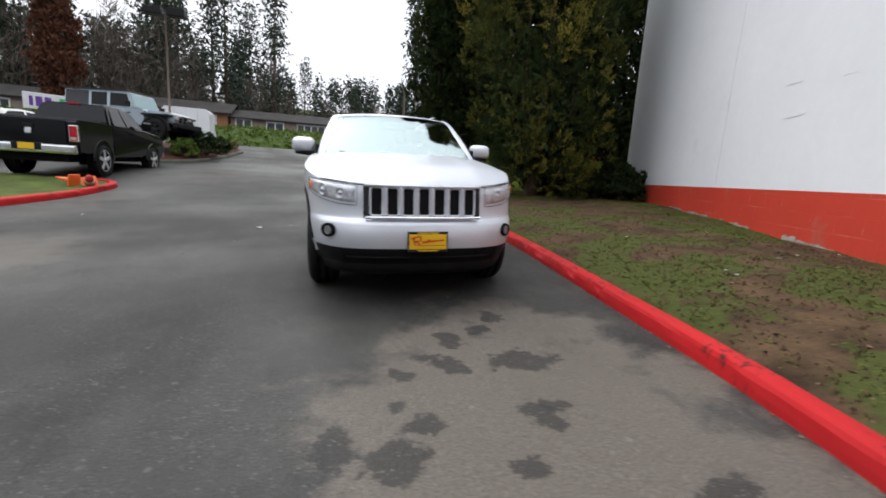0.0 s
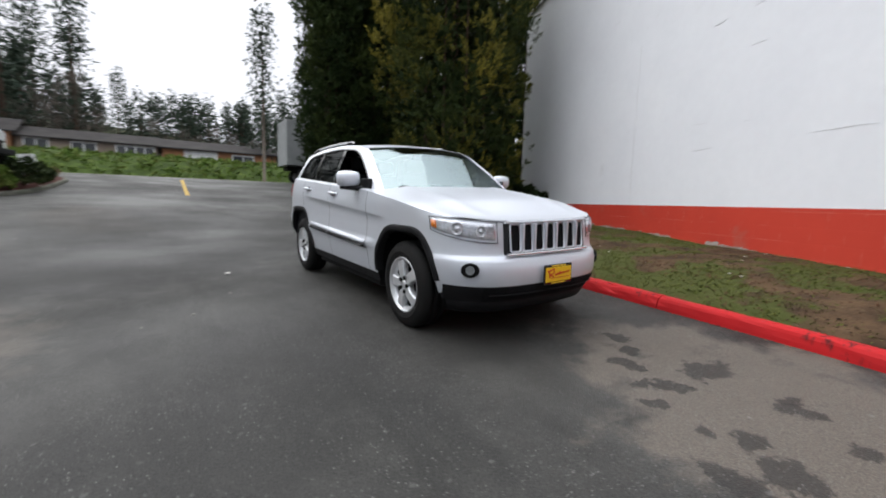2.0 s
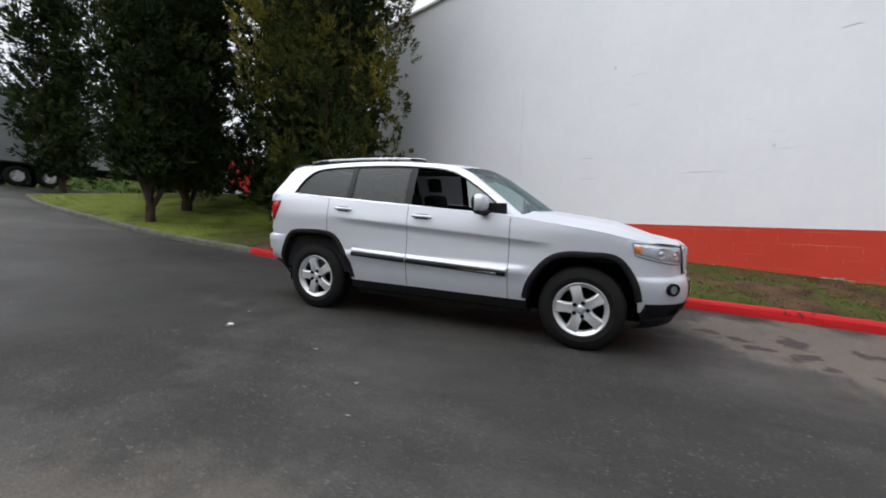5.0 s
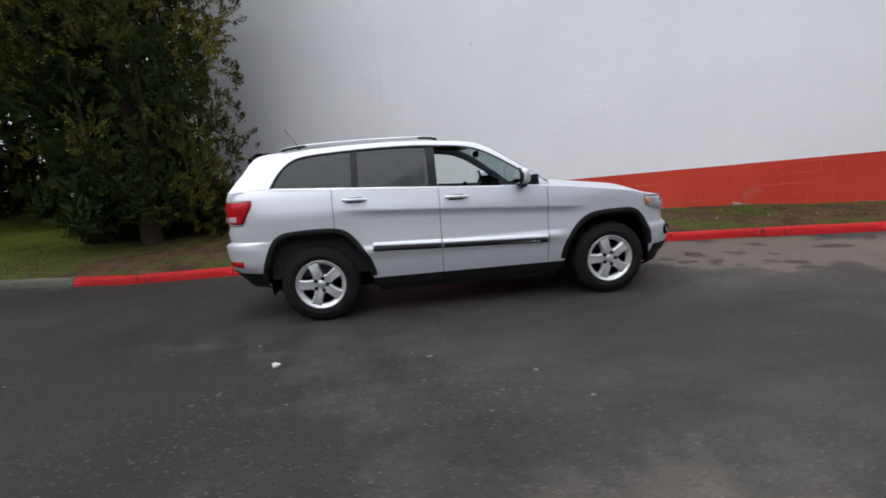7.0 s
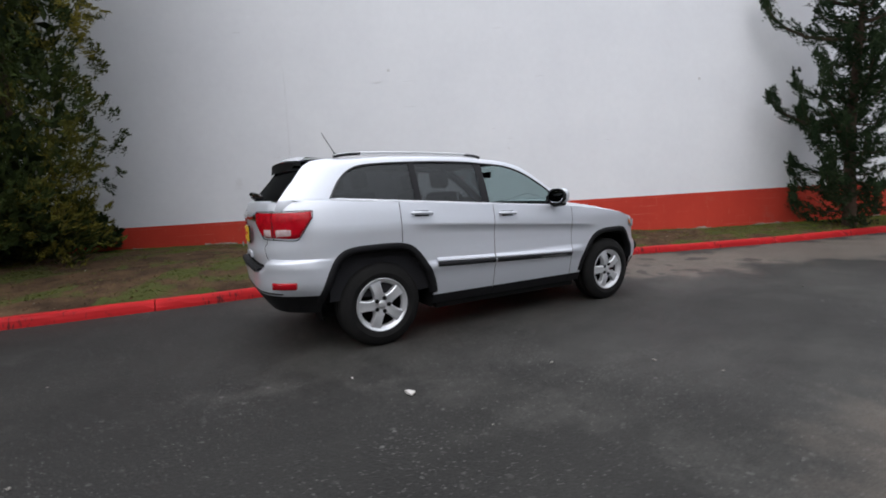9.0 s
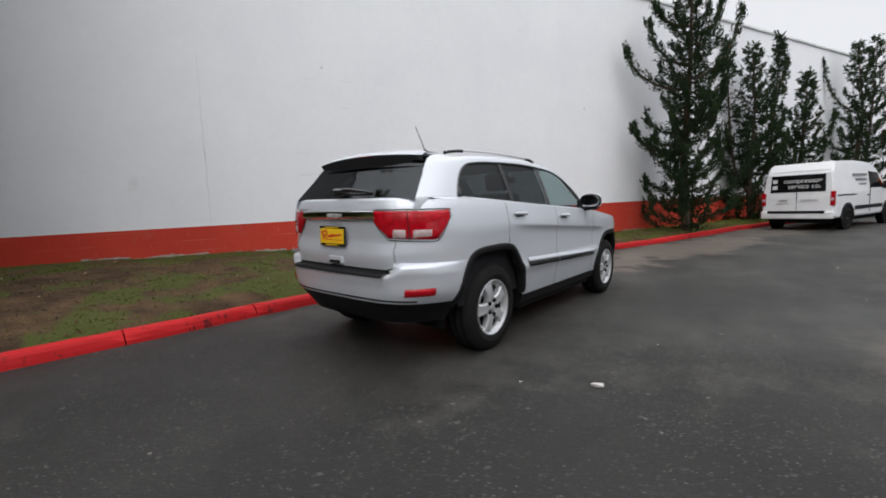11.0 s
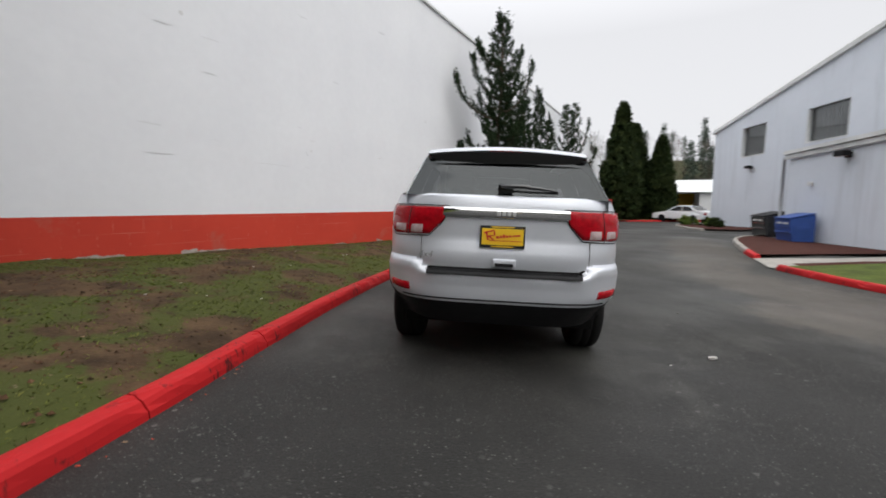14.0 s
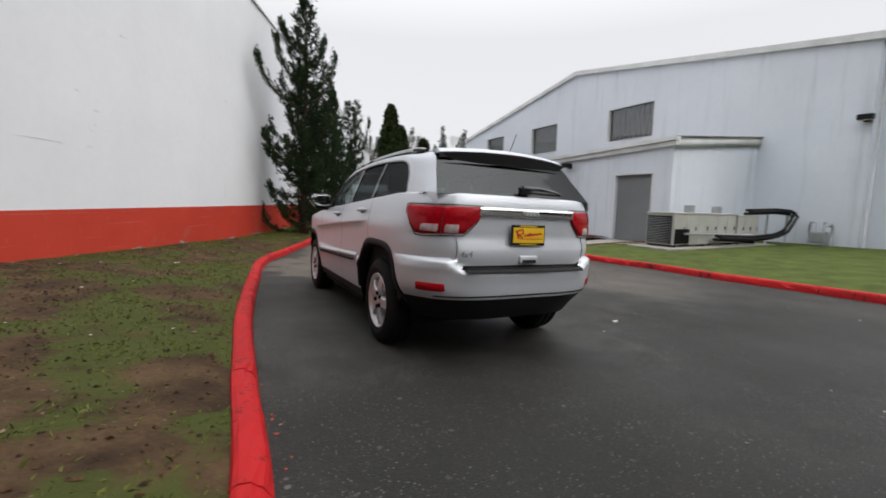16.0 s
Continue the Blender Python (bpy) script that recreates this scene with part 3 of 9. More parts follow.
KERB_PROFILE = [(-0.036, -0.06), (-0.030, 0.04), (-0.022, 0.088), (-0.008, 0.114), (0.014, 0.126), (0.05, 0.130), (0.095, 0.129), (0.118, 0.120), (0.126, 0.10), (0.126, -0.06)]


def kerb_piece(path, d0, d1, side, mat, parent, lift=0.0, step=0.11, name="kerb_stone", rng=random.Random(3)):
    """One poured length of kerb, with softly chipped edges. side: +1 when the lawn lies left of the line's direction."""
    n = max(3, int((d1 - d0) / step))
    ds = np.linspace(d0 + 0.006, d1 - 0.006, n)
    p = along(path, ds)
    q = along(path, ds + 0.05) - along(path, ds - 0.05)
    q /= np.linalg.norm(q, axis=1)[:, None]
    nrm = np.stack([-q[:, 1], q[:, 0]], -1) * side
    verts = []
    for i in range(n):
        z = float(height(*p[i])) + lift
        sway = 0.010 * noise.noise((ds[i] * 0.9, 7.1, 0))
        chip = 0.030 * max(0.0, noise.noise((ds[i] * 2.3, 1.7, 0)) - 0.30) + (0.012 if i in (0, n - 1) else 0.0) + (0.02 if rng.random() < 0.04 else 0.0)
        for k, (o, h) in enumerate(KERB_PROFILE):
            j = 0.0 if h < 0 else rng.uniform(-0.003, 0.003)
            worn = chip if k in (2, 3, 4) else 0.0
            o2 = o + j + sway + worn * 0.9
            verts.append((p[i, 0] + nrm[i, 0] * o2, p[i, 1] + nrm[i, 1] * o2, z + h - worn + (rng.uniform(-0.003, 0.003) + 0.4 * sway if h > 0.05 else 0)))
    m = len(KERB_PROFILE)
    faces = grid_faces(n, m)
    if side > 0:
        faces = [f[::-1] for f in faces]
    faces += [tuple(range(m)), tuple((n - 1) * m + k for k in range(m - 1, -1, -1))]
    return raw(name, verts, faces, mat, parent, smooth=False)


def arc_at(path, y):
    i = int(np.argmin(np.abs(path[:, 1] - y)))
    return float(arc(path)[i])


kerb = thing("kerb", Matrix(), "red-painted concrete kerb beside the white wall, chipped and jointed", "kerb", kind="structure")
cuts = [arc_at(KERB, y) for y in (20.5, 16.5, 12.5, 9.0, 5.75)]
for a, b in zip(cuts, cuts[1:]):
    kerb_piece(KERB, a, b, 1, KERB_PLAIN, kerb)
cuts = [arc_at(KERB, y) for y in (5.75, 3.36, 2.1, -0.4, -2.35, -5.0, -7.6, -10.4, -13.2, -16.0, -19.0, -22.0, -25.0, -28.0, -30.6)]
total = float(arc(KERB)[-1])
while cuts[-1] + 3 < total:
    cuts.append(cuts[-1] + 3)
for a, b in zip(cuts, cuts[1:]):
    kerb_piece(KERB, a, b, 1, KERB_RED, kerb)

# lawn between kerb and wall
def lawn_rows(d0, d1, n, m):
    ds = np.linspace(d0, d1, n)
    p = along(KERB, ds)
    q = along(KERB, ds + 0.05) - along(KERB, ds - 0.05)
    q /= np.linalg.norm(q, axis=1)[:, None]
    nrm = np.stack([-q[:, 1], q[:, 0]], -1)
    a = p + nrm * 0.115
    s = np.clip((a - WALL_P) @ WALL_D, -13.5, 50)
    b = on_wall(s, 0.0)
    za = height(a[:, 0], a[:, 1]) + 0.115
    zb = wall_foot(s) + 0.02
    zb = np.where(s <= -13.4, za + 0.25, zb)
    rows = []
    for i in range(n):
        for k in range(m):
            f = k / (m - 1)
            xy = a[i] * (1 - f) + b[i] * f
            rise = f ** 0.8
            z = za[i] * (1 - rise) + zb[i] * rise + 0.05 * math.sin(math.pi * f) + 0.03 * noise.noise((xy[0] * 0.9, xy[1] * 0.9, 0)) + 0.012 * noise.noise((xy[0] * 4, xy[1] * 4, 3))
            if k == 0:
                z = za[i] - 0.02
            rows.append((xy[0], xy[1], z))
    return rows


lawn_v = lawn_rows(arc_at(KERB, 20.5), arc_at(KERB, -32.4), 420, 26)
lawn = raw("lawn", lawn_v, [f[::-1] for f in grid_faces(420, 26)], LAWN, smooth=True)


def turf_at(x, y, f):
    """How green the lawn is: 0 bare earth, 1 grass; greener beside the kerb and below the wall, brown between."""
    n = 0.40 * noise.noise((x * 0.55 + 3, y * 0.55, 1)) + 0.62 * noise.noise((x * 1.5, y * 1.5, 4)) + 0.42 * noise.noise((x * 4.2, y * 4.2, 4))
    band = np.interp(f, [0, 0.12, 0.35, 0.7, 0.9, 1], [0.20, 0.14, -0.06, -0.10, 0.24, 0.42]) + 0.25 * float(smooth01((y - 6.5) / 2)) + 0.2 * float(smooth01((-7.5 - y) / 3))
    return min(1.0, max(0.0, 0.45 + band + 1.4 * n)) + 0.8 * float(smooth01((y - 6.5) / 2))


at = lawn.data.attributes.new("turf", "FLOAT", "POINT")
at.data.foreach_set("value", np.array([turf_at(p[0], p[1], (k % 26) / 25) for k, p in enumerate(lawn_v)], np.float32))
tagged(lawn, "patchy winter lawn with bare brown earth below the wall", "lawn", kind="structure")

# ---------------------------------------------------------------- white wall with its red base
PAINT = 1.065
wall_m = Matrix(((WALL_D[0], -WALL_N[0], 0, WALL_P[0]), (WALL_D[1], -WALL_N[1], 0, WALL_P[1]), (0, 0, 1, 0), (0, 0, 0, 1)))


def wall_block(name, s0, s1, z0, z1, mat, parent, label="", n=60, thick=0.3, proud=0.0):
    bm = bmesh.new()
    box(bm, s0, s1, -proud, thick, z0, z1)
    bm.transform(Matrix())
    ob = part(name, bm, mat, parent, label)
    return ob


wall = thing("wall_east", wall_m, "long white-painted block wall with a brick-red base band", "wall", kind="structure")
wall_block("upper_wall", -11.5, 35.3, PAINT, 7.45, WALL_WHITE, wall, "white-painted block wall")
wall_block("upper_wall", 35.3, 42.6, PAINT, 6.45, WALL_WHITE, wall, "white-painted block wall")
wall_block("base_band", -11.5, 42.6, -0.3, PAINT, WALL_RED, wall, "brick-red painted base", proud=0.003)
boxpart("coping", (-11.55, 35.35, -0.06, 0.36, 7.45, 7.53), TRIM_WHITE, wall, "thin weathered metal coping", bevel=0.01)
boxpart("coping", (35.3, 42.65, -0.06, 0.36, 6.45, 6.53), TRIM_WHITE, wall, "thin weathered metal coping", bevel=0.01)
# body of the hall behind
hall = raw("hall_roof", [(*on_wall(-11.5, -0.3), 7.3), (*on_wall(42.6, -0.3), 7.3), (*on_wall(42.6, -24), 7.3), (*on_wall(-11.5, -24), 7.3)], [(0, 1, 2, 3)], CONCRETE)
tagged(hall, "flat grey hall roof behind the white wall", "roof", kind="structure")
for s, nm in ((-11.5, "wall_north"), (42.3, "wall_south")):
    e = thing(nm, wall_m, "white-painted end wall of the hall", "wall", kind="structure")
    boxpart("end_wall", (s, s + 0.3, 0.3, 24, -0.3, 6.4), WALL_WHITE, e, bevel=0.0)
e = thing("wall_back", wall_m, "plain rear wall of the hall", "wall", kind="structure")
boxpart("rear_wall", (-11.5, 42.6, 24, 24.3, -0.3, 6.4), WALL_WHITE, e, bevel=0.0)


def wall_disc(s, z, r, mat, label):
    bm = bmesh.new()
    lathe(bm, [(0.001, 0.003), (r * 0.96, 0.003), (r, 0.0015), (r * 1.01, -0.01)], 20)
    bm.transform(Matrix.Rotation(radians(90), 4, "X"))
    bm.transform(Matrix.Translation((s, 0, z)))
    return part("cover_plate", bm, mat, wall, label)


wall_disc(0.0, 2.40, 0.10, WALL_WHITE, "round painted-over cover plate")
wall_disc(0.055, 2.41, 0.028, CRACK_AND_LIP_SHADE, "small chipped hole")
wall_disc(-6.88, 3.08, 0.09, WALL_WHITE, "round painted-over cover plate")
wall_disc(-2.70, 4.28, 0.035, CRACK_AND_LIP_SHADE, "small chipped hole")
wall_disc(5.0, 3.9, 0.035, CRACK_AND_LIP_SHADE, "small chipped hole")
boxpart("vent_plate", (4.78, 5.02, -0.008, 0.01, 1.3, 1.72), WALL_WHITE, wall, "painted-over rectangular vent plate", bevel=0.004)
# a crack, stepping upwards, and short trowel scars
rc = random.Random(5)
pts = []
for i in range(26):
    z = 1.1 + i * 0.13
    pts.append((-5.07 + 0.002 * i + rc.uniform(-0.012, 0.012), -0.0015, z))
tube("crack", pts, 0.003, CRACK_AND_LIP_SHADE, wall, "thin patched crack", sides=5)
SCARS = [(-6.05, 5.15, 0.2), (-3.15, 4.02, 0.32), (-0.25, 5.17, 0.28), (0.75, 4.07, 0.24), (-0.36, 2.88, 0.13), (2.46, 2.51, 0.2), (-2.4, 4.03, 0.34), (-2.4, 3.46, 0.3), (-5.3, 2.66, 0.1),
         (-1.42, 2.04, 0.8), (-3.45, 2.47, 0.36), (-3.4, 2.03, 0.5), (0.02, 2.64, 0.16), (-0.16, 2.05, 0.12), (2.55, 5.8, 0.3), (-5.4, 2.44, 0.16)]
for s, z, w in SCARS:
    # a flake of old plaster, its lower lip's shade drawn as a grey line
    top = rc.uniform(0.020, 0.045) if w < 0.4 else 0.012
    tube("scar", [(s, -0.001, z), (s + w * 0.3, -0.003, z - rc.uniform(0.0, 0.012)), (s + w * 0.65, -0.003, z + rc.uniform(-0.006, 0.010)), (s + w, -0.001, z + rc.uniform(-0.02, 0.02))], [0.001, 0.003, 0.0035, 0.001], CRACK_AND_LIP_SHADE, wall, sides=5)
    raw("flake", [(s, -0.002, z), (s + w, -0.002, z), (s + w * 0.8, -0.004, z + top * 0.8), (s + w * 0.4, -0.005, z + top), (s + w * 0.1, -0.003, z + top * 0.5)], [(0, 1, 2, 3, 4)], WALL_WHITE, wall, away=(s, 1, z))
for i in range(20):
    s, z = rc.uniform(-10, 14), rc.choice([1, 2, 3, 4, 5, 6]) * 0.81 + rc.uniform(0.6, 0.9)
    w = rc.uniform(0.08, 0.4)
    tube("scar", [(s, -0.001, z), (s + w / 2, -0.003, z + rc.uniform(-0.01, 0.012)), (s + w, -0.001, z + rc.uniform(-0.02, 0.02))], [0.002, rc.uniform(0.002, 0.005), 0.001], WALL_WHITE, wall, sides=5)
# peeled paint along the foot of the base
verts, faces = [], []
for s0 in np.arange(-12, 16, 0.14):
    if noise.noise((s0 * 0.8, 4.2, 0)) < 0.02:
        continue
    zf = float(wall_foot(s0))
    h = max(0.012, 0.045 + 0.10 * noise.noise((s0 * 2.3, 0, 1)))
    k = len(verts)
    for a, b in ((0.0, -0.05), (0.16, -0.05), (0.15, h * rc.uniform(0.5, 1)), (0.08, h * rc.uniform(0.8, 1.1)), (0.0, h * rc.uniform(0.5, 1))):
        verts.append((s0 + a + rc.uniform(-0.02, 0.02), -0.007, zf + b))
    faces.append(tuple(range(k, k + 5)))
peel = raw("peeled_paint", verts, faces, PEELED, wall, "pale peeled patches along the foot")
tagged(peel, kind="stuff")

# ---------------------------------------------------------------- pale blue building across the drive
FX = -16.5
building = thing("building", Matrix.Translation((FX, 0, 0)), "pale blue-grey stucco industrial building with a low gable and white fascia", "building")


def prism(name, outline, x0, x1, mat, parent, label=""):
    """An outline in y and z, drawn out along x."""
    bm = bmesh.new()
    a = [bm.verts.new((x0, y, z)) for y, z in outline]
    b = [bm.verts.new((x1, y, z)) for y, z in outline]
    bm.faces.new(a)
    bm.faces.new(b[::-1])
    n = len(a)
    for i in range(n):
        j = (i + 1) % n
        bm.faces.new((a[i], b[i], b[j], a[j]))
    bmesh.ops.recalc_face_normals(bm, faces=bm.faces)
    return part(name, bm, mat, parent, label)


WINDOWS = [(-12.15, -9.3, 4.7, 6.42), (-18.66, -16.08, 4.6, 6.34), (-24.15, -21.84, 4.45, 6.3)]


def facade():
    """The gable wall in strips round its windows."""
    y0, y1, yp = -27.3, -1.3, -14.6
    top = lambda y: 6.5 + (8.85 - 6.5) * (y - y0) / (yp - y0) if y < yp else 8.85 + (6.72 - 8.85) * (y - yp) / (y1 - yp)
    ed = sorted({y0, y1, yp, *[w[0] for w in WINDOWS], *[w[1] for w in WINDOWS]})
    for a, b in zip(ed, ed[1:]):
        hole = [w for w in WINDOWS if w[0] <= a and b <= w[1]]
        if hole:
            _, _, zb, zt = hole[0]
            prism("wall_panel", [(a, -0.2), (b, -0.2), (b, zb), (a, zb)], -0.3, 0, SIDING, building)
            prism("wall_panel", [(a, zt), (b, zt), (b, top(b)), (a, top(a))], -0.3, 0, SIDING, building)
        else:
            prism("wall_panel", [(a, -0.2), (b, -0.2), (b, top(b)), (a, top(a))], -0.3, 0, SIDING, building)
    prism("fascia", [(y0 - 0.2, 6.46), (yp, 8.85), (yp, 9.08), (y0 - 0.2, 6.68)], -0.3, 0.14, TRIM_WHITE, building, "white roof-edge fascia")
    prism("fascia", [(yp, 8.85), (y1 + 0.2, 6.69), (y1 + 0.2, 6.92), (yp, 9.08)], -0.3, 0.14, TRIM_WHITE, building, "white roof-edge fascia")
    prism("roof", [(y0, 6.5), (yp, 8.9), (y1, 6.75), (y1, 6.6), (yp, 8.7), (y0, 6.3)], -30, -0.31, CONCRETE, building, "grey low-pitched roof")
    boxpart("side_wall", (-30, -0.3, y1 - 0.3, y1 - 0.01, -0.2, 6.6), SIDING, building, bevel=0)
    boxpart("side_wall", (-30, -0.3, y0 + 0.01, y0 + 0.3, -0.2, 6.4), SIDING, building, bevel=0)


facade()
PANE = glass("dirty_window_glass", (0.5, 0.5, 0.52), 0.12, 0.05)
CURTAIN = material("grey_plastic_curtain", (0.22, 0.215, 0.21), rough=0.5, second=(0.10, 0.10, 0.10), scale=2, spread=0.2)
for a, b, zb, zt in WINDOWS:
    w = boxpart("window", (-0.26, -0.22, a, b, zb, zt), CURTAIN, building, "deep-set window with a grey hanging strip curtain", bevel=0)
    boxpart("reveal", (-0.22, -0.004, a, a + 0.06, zb, zt), TRIM_WHITE, w, bevel=0.004)
    boxpart("reveal", (-0.22, -0.004, b - 0.05, b, zb, zt), TRIM_WHITE, w, bevel=0.004)
    boxpart("window_sill", (-0.22, 0.02, a, b, zb, zb + 0.06), TRIM_WHITE, w, bevel=0.01)
    boxpart("pane", (-0.20, -0.19, a + 0.06, b - 0.05, zb + 0.06, zt), PANE, w, bevel=0)
    n = 9
    for i in range(n):
        y = a + 0.1 + (b - a - 0.2) * i / n
        tube("curtain_fold", [(-0.215, y, zb + 0.08), (-0.212, y + 0.03 * math.sin(i * 2.3), zt - 0.02)], 0.035, CURTAIN, w, sides=6, flat=0.02)

# annex with a sloping fascia, in front of the gable
annex = thing("annex", Matrix.Translation((-11.5, 0, 0)), "low pale blue-grey annex with white fascia and a grey roll-up door", "building")
YA, YB, DL, DR, DT = -12.15, -4.6, -6.93, -5.36, 2.49
ft = lambda y: 3.12 + 0.27 * (y - YA) / (YB - YA)
prism("front_wall", [(YA, -0.2), (DL, -0.2), (DL, ft(DL)), (YA, ft(YA))], -0.25, 0, SIDING, annex)
prism("front_wall", [(DR, -0.2), (YB, -0.2), (YB, ft(YB)), (DR, ft(DR))], -0.25, 0, SIDING, annex)
prism("front_wall", [(DL, DT), (DR, DT), (DR, ft(DR)), (DL, ft(DL))], -0.25, 0, SIDING, annex)
bm = bmesh.new()
q = [(-5.0, -0.2), (-0.26, -0.2), (-0.26, 3.40), (-5.0, 3.82)]
va = [bm.verts.new((x, YB - 0.25, z)) for x, z in q]
vb = [bm.verts.new((x, YB, z)) for x, z in q]
bm.faces.new(va), bm.faces.new(vb[::-1])
for i in range(4):
    j = (i + 1) % 4
    bm.faces.new((va[i], vb[i], vb[j], va[j]))
bmesh.ops.recalc_face_normals(bm, faces=bm.faces)
part("end_wall", bm, SIDING, annex)
prism("fascia", [(YA - 0.1, ft(YA)), (YB + 0.16, ft(YB)), (YB + 0.16, ft(YB) + 0.16), (YA - 0.1, ft(YA) + 0.16)], 0.004, 0.12, TRIM_WHITE, annex, "white wooden fascia board")
prism("drip_edge", [(YA - 0.1, ft(YA) + 0.17), (YB + 0.18, ft(YB) + 0.17), (YB + 0.18, ft(YB) + 0.30), (YA - 0.1, ft(YA) + 0.30)], -0.05, 0.19, TRIM_WHITE, annex, "white metal drip edge")
tube("side_fascia", [(0.1, YB + 0.09, 3.47), (-5.0, YB + 0.09, 3.92)], 0.05, TRIM_WHITE, annex, sides=4, flat=0.17)
raw("annex_roof", [(0.18, YA - 0.1, ft(YA) + 0.3), (0.18, YB + 0.18, ft(YB) + 0.3), (-5, YB + 0.18, 4.1), (-5, YA - 0.1, 3.9), (0.18, YA - 0.1, ft(YA) + 0.27), (0.18, YB + 0.18, ft(YB) + 0.27), (-5, YB + 0.18, 4.07), (-5, YA - 0.1, 3.87)],
    [(0, 1, 2, 3), (7, 6, 5, 4), (0, 4, 5, 1), (1, 5, 6, 2), (2, 6, 7, 3), (3, 7, 4, 0)], CONCRETE, annex, "grey sloping roof sheet")
door = boxpart("roll_up_door", (-0.16, -0.12, DL, DR, -0.02, DT), DOOR_GREY, annex, "grey roll-up door, closed", bevel=0)
for i in range(24):
    z = 0.02 + i * 0.103
    boxpart("slat", (-0.121, -0.108, DL + 0.02, DR - 0.02, z, z + 0.095), DOOR_GREY, door, bevel=0.005)
for y in (DL - 0.07, DR + 0.005):
    boxpart("door_jamb", (0.003, 0.03, y, y + 0.065, 0, DT + 0.06), TRIM_WHITE, annex, bevel=0.005)
boxpart("door_head", (0.003, 0.03, DL, DR, DT, DT + 0.06), TRIM_WHITE, annex, bevel=0.005)

# ---------------------------------------------------------------- silver sport utility vehicle
# local axes: x to its left side, y from nose (-) to tail (+), z up
CAR_M = Matrix(((0.99958, -0.00033, -0.02898, 0.03), (-0.00033, 0.99974, -0.02298, 0), (0.02898, 0.02298, 0.99932, 0.0), (0, 0, 0, 1)))
suv = thing("sport_utility_vehicle", CAR_M, "silver four-door sport utility vehicle parked beside the red kerb", "car")

YF, YR, NF, NR = -2.30, 2.40, 3.7, 4.2
Z_W = ([0.22, 0.30, 0.36, 0.46, 0.60, 0.645, 0.675, 0.72, 0.85, 0.98, 1.03, 1.08, 1.16, 1.24, 1.32], [0.84, 0.86, 0.885, 0.910, 0.931, 0.935, 0.936, 0.935, 0.932, 0.935, 0.936, 0.931, 0.915, 0.895, 0.865])
Z_F = ([0.20, 0.27, 0.36, 0.45, 0.52, 0.60, 0.66, 0.70, 0.75, 0.90, 0.96, 1.02, 1.3], [-2.12, -2.22, -2.27, -2.32, -2.335, -2.33, -2.31, -2.27, -2.262, -2.25, -2.235, -2.19, -2.0])
Z_R = ([0.30, 0.40, 0.50, 0.54, 0.58, 0.64, 0.70, 0.722, 0.737, 0.745, 0.82, 0.90, 0.95, 1.14, 1.24, 1.30], [2.24, 2.32, 2.385, 2.40, 2.405, 2.412, 2.426, 2.424, 2.40, 2.368, 2.384, 2.392, 2.366, 2.375, 2.366, 2.345])


def belt(y):
    return np.interp(y, [-2.3, -2.15, -2.0, -1.7, -1.4, -1.0, -0.75, 0.2, 1.0, 1.85, 2.2, 2.45], [0.955, 0.97, 0.995, 1.045, 1.085, 1.135, 1.16, 1.205, 1.245, 1.285, 1.285, 1.28])


CREASE = ([-0.30, -0.13, -0.05, -0.012, 0.0, 0.02, 0.10], [0, -0.009, -0.013, 0.0, 0.009, 0.006, 0])


def crease_z(y):
    """Height of the pressed line along the doors."""
    return 1.045 + (np.asarray(y, float) - 0.9) * 0.055


DOOR_LEDGE = ([0.59, 0.645, 0.675, 0.72], [0, 0.016, 0.017, 0])
BUMPER_LEDGE = ([0.48, 0.66, 0.755, 0.785, 0.86], [0, 0.010, 0.016, 0.006, 0])


def corner_rise(x):
    """How far the rear bumper's upper edge climbs towards the tail lights."""
    return 0.078 * smooth01((np.abs(x) - 0.53) / 0.13)


def outline_ref():
    """Half of the plan outline, nose to tail, as fractions of the half-width and y."""
    pts = []
    for f in np.linspace(0, 0.84, 18):
        pts.append((f, -1.0 - (-1.0 - YF) * (1 - f ** NF) ** (1 / NF)))
    gaps = [-0.80, 0.265, 1.265]
    ys = [y for y in np.arange(pts[-1][1] + 0.03, 2.16, 0.03) if min(abs(y - g) for g in gaps) > 0.012]
    for g in gaps:
        ys += [g - 0.003, g + 0.003]
    for y in sorted(ys):
        if y < -1.0:
            t = (-1.0 - y) / (-1.0 - YF)
            f = (1 - t ** NF) ** (1 / NF)
        elif y > 1.2:
            t = (y - 1.2) / (YR - 1.2)
            f = (1 - t ** NR) ** (1 / NR)
        else:
            f = 1.0
        pts.append((f, y))
    f0 = pts[-1][0]
    for f in np.linspace(f0 - 0.012, 0, 18):
        pts.append((f, 1.2 + (YR - 1.2) * (1 - f ** NR) ** (1 / NR)))
    return np.array(pts)


REF = outline_ref()
REF_Q = np.r_[0, np.cumsum(np.linalg.norm(np.diff(REF * [0.93, 1], axis=0), axis=1))]


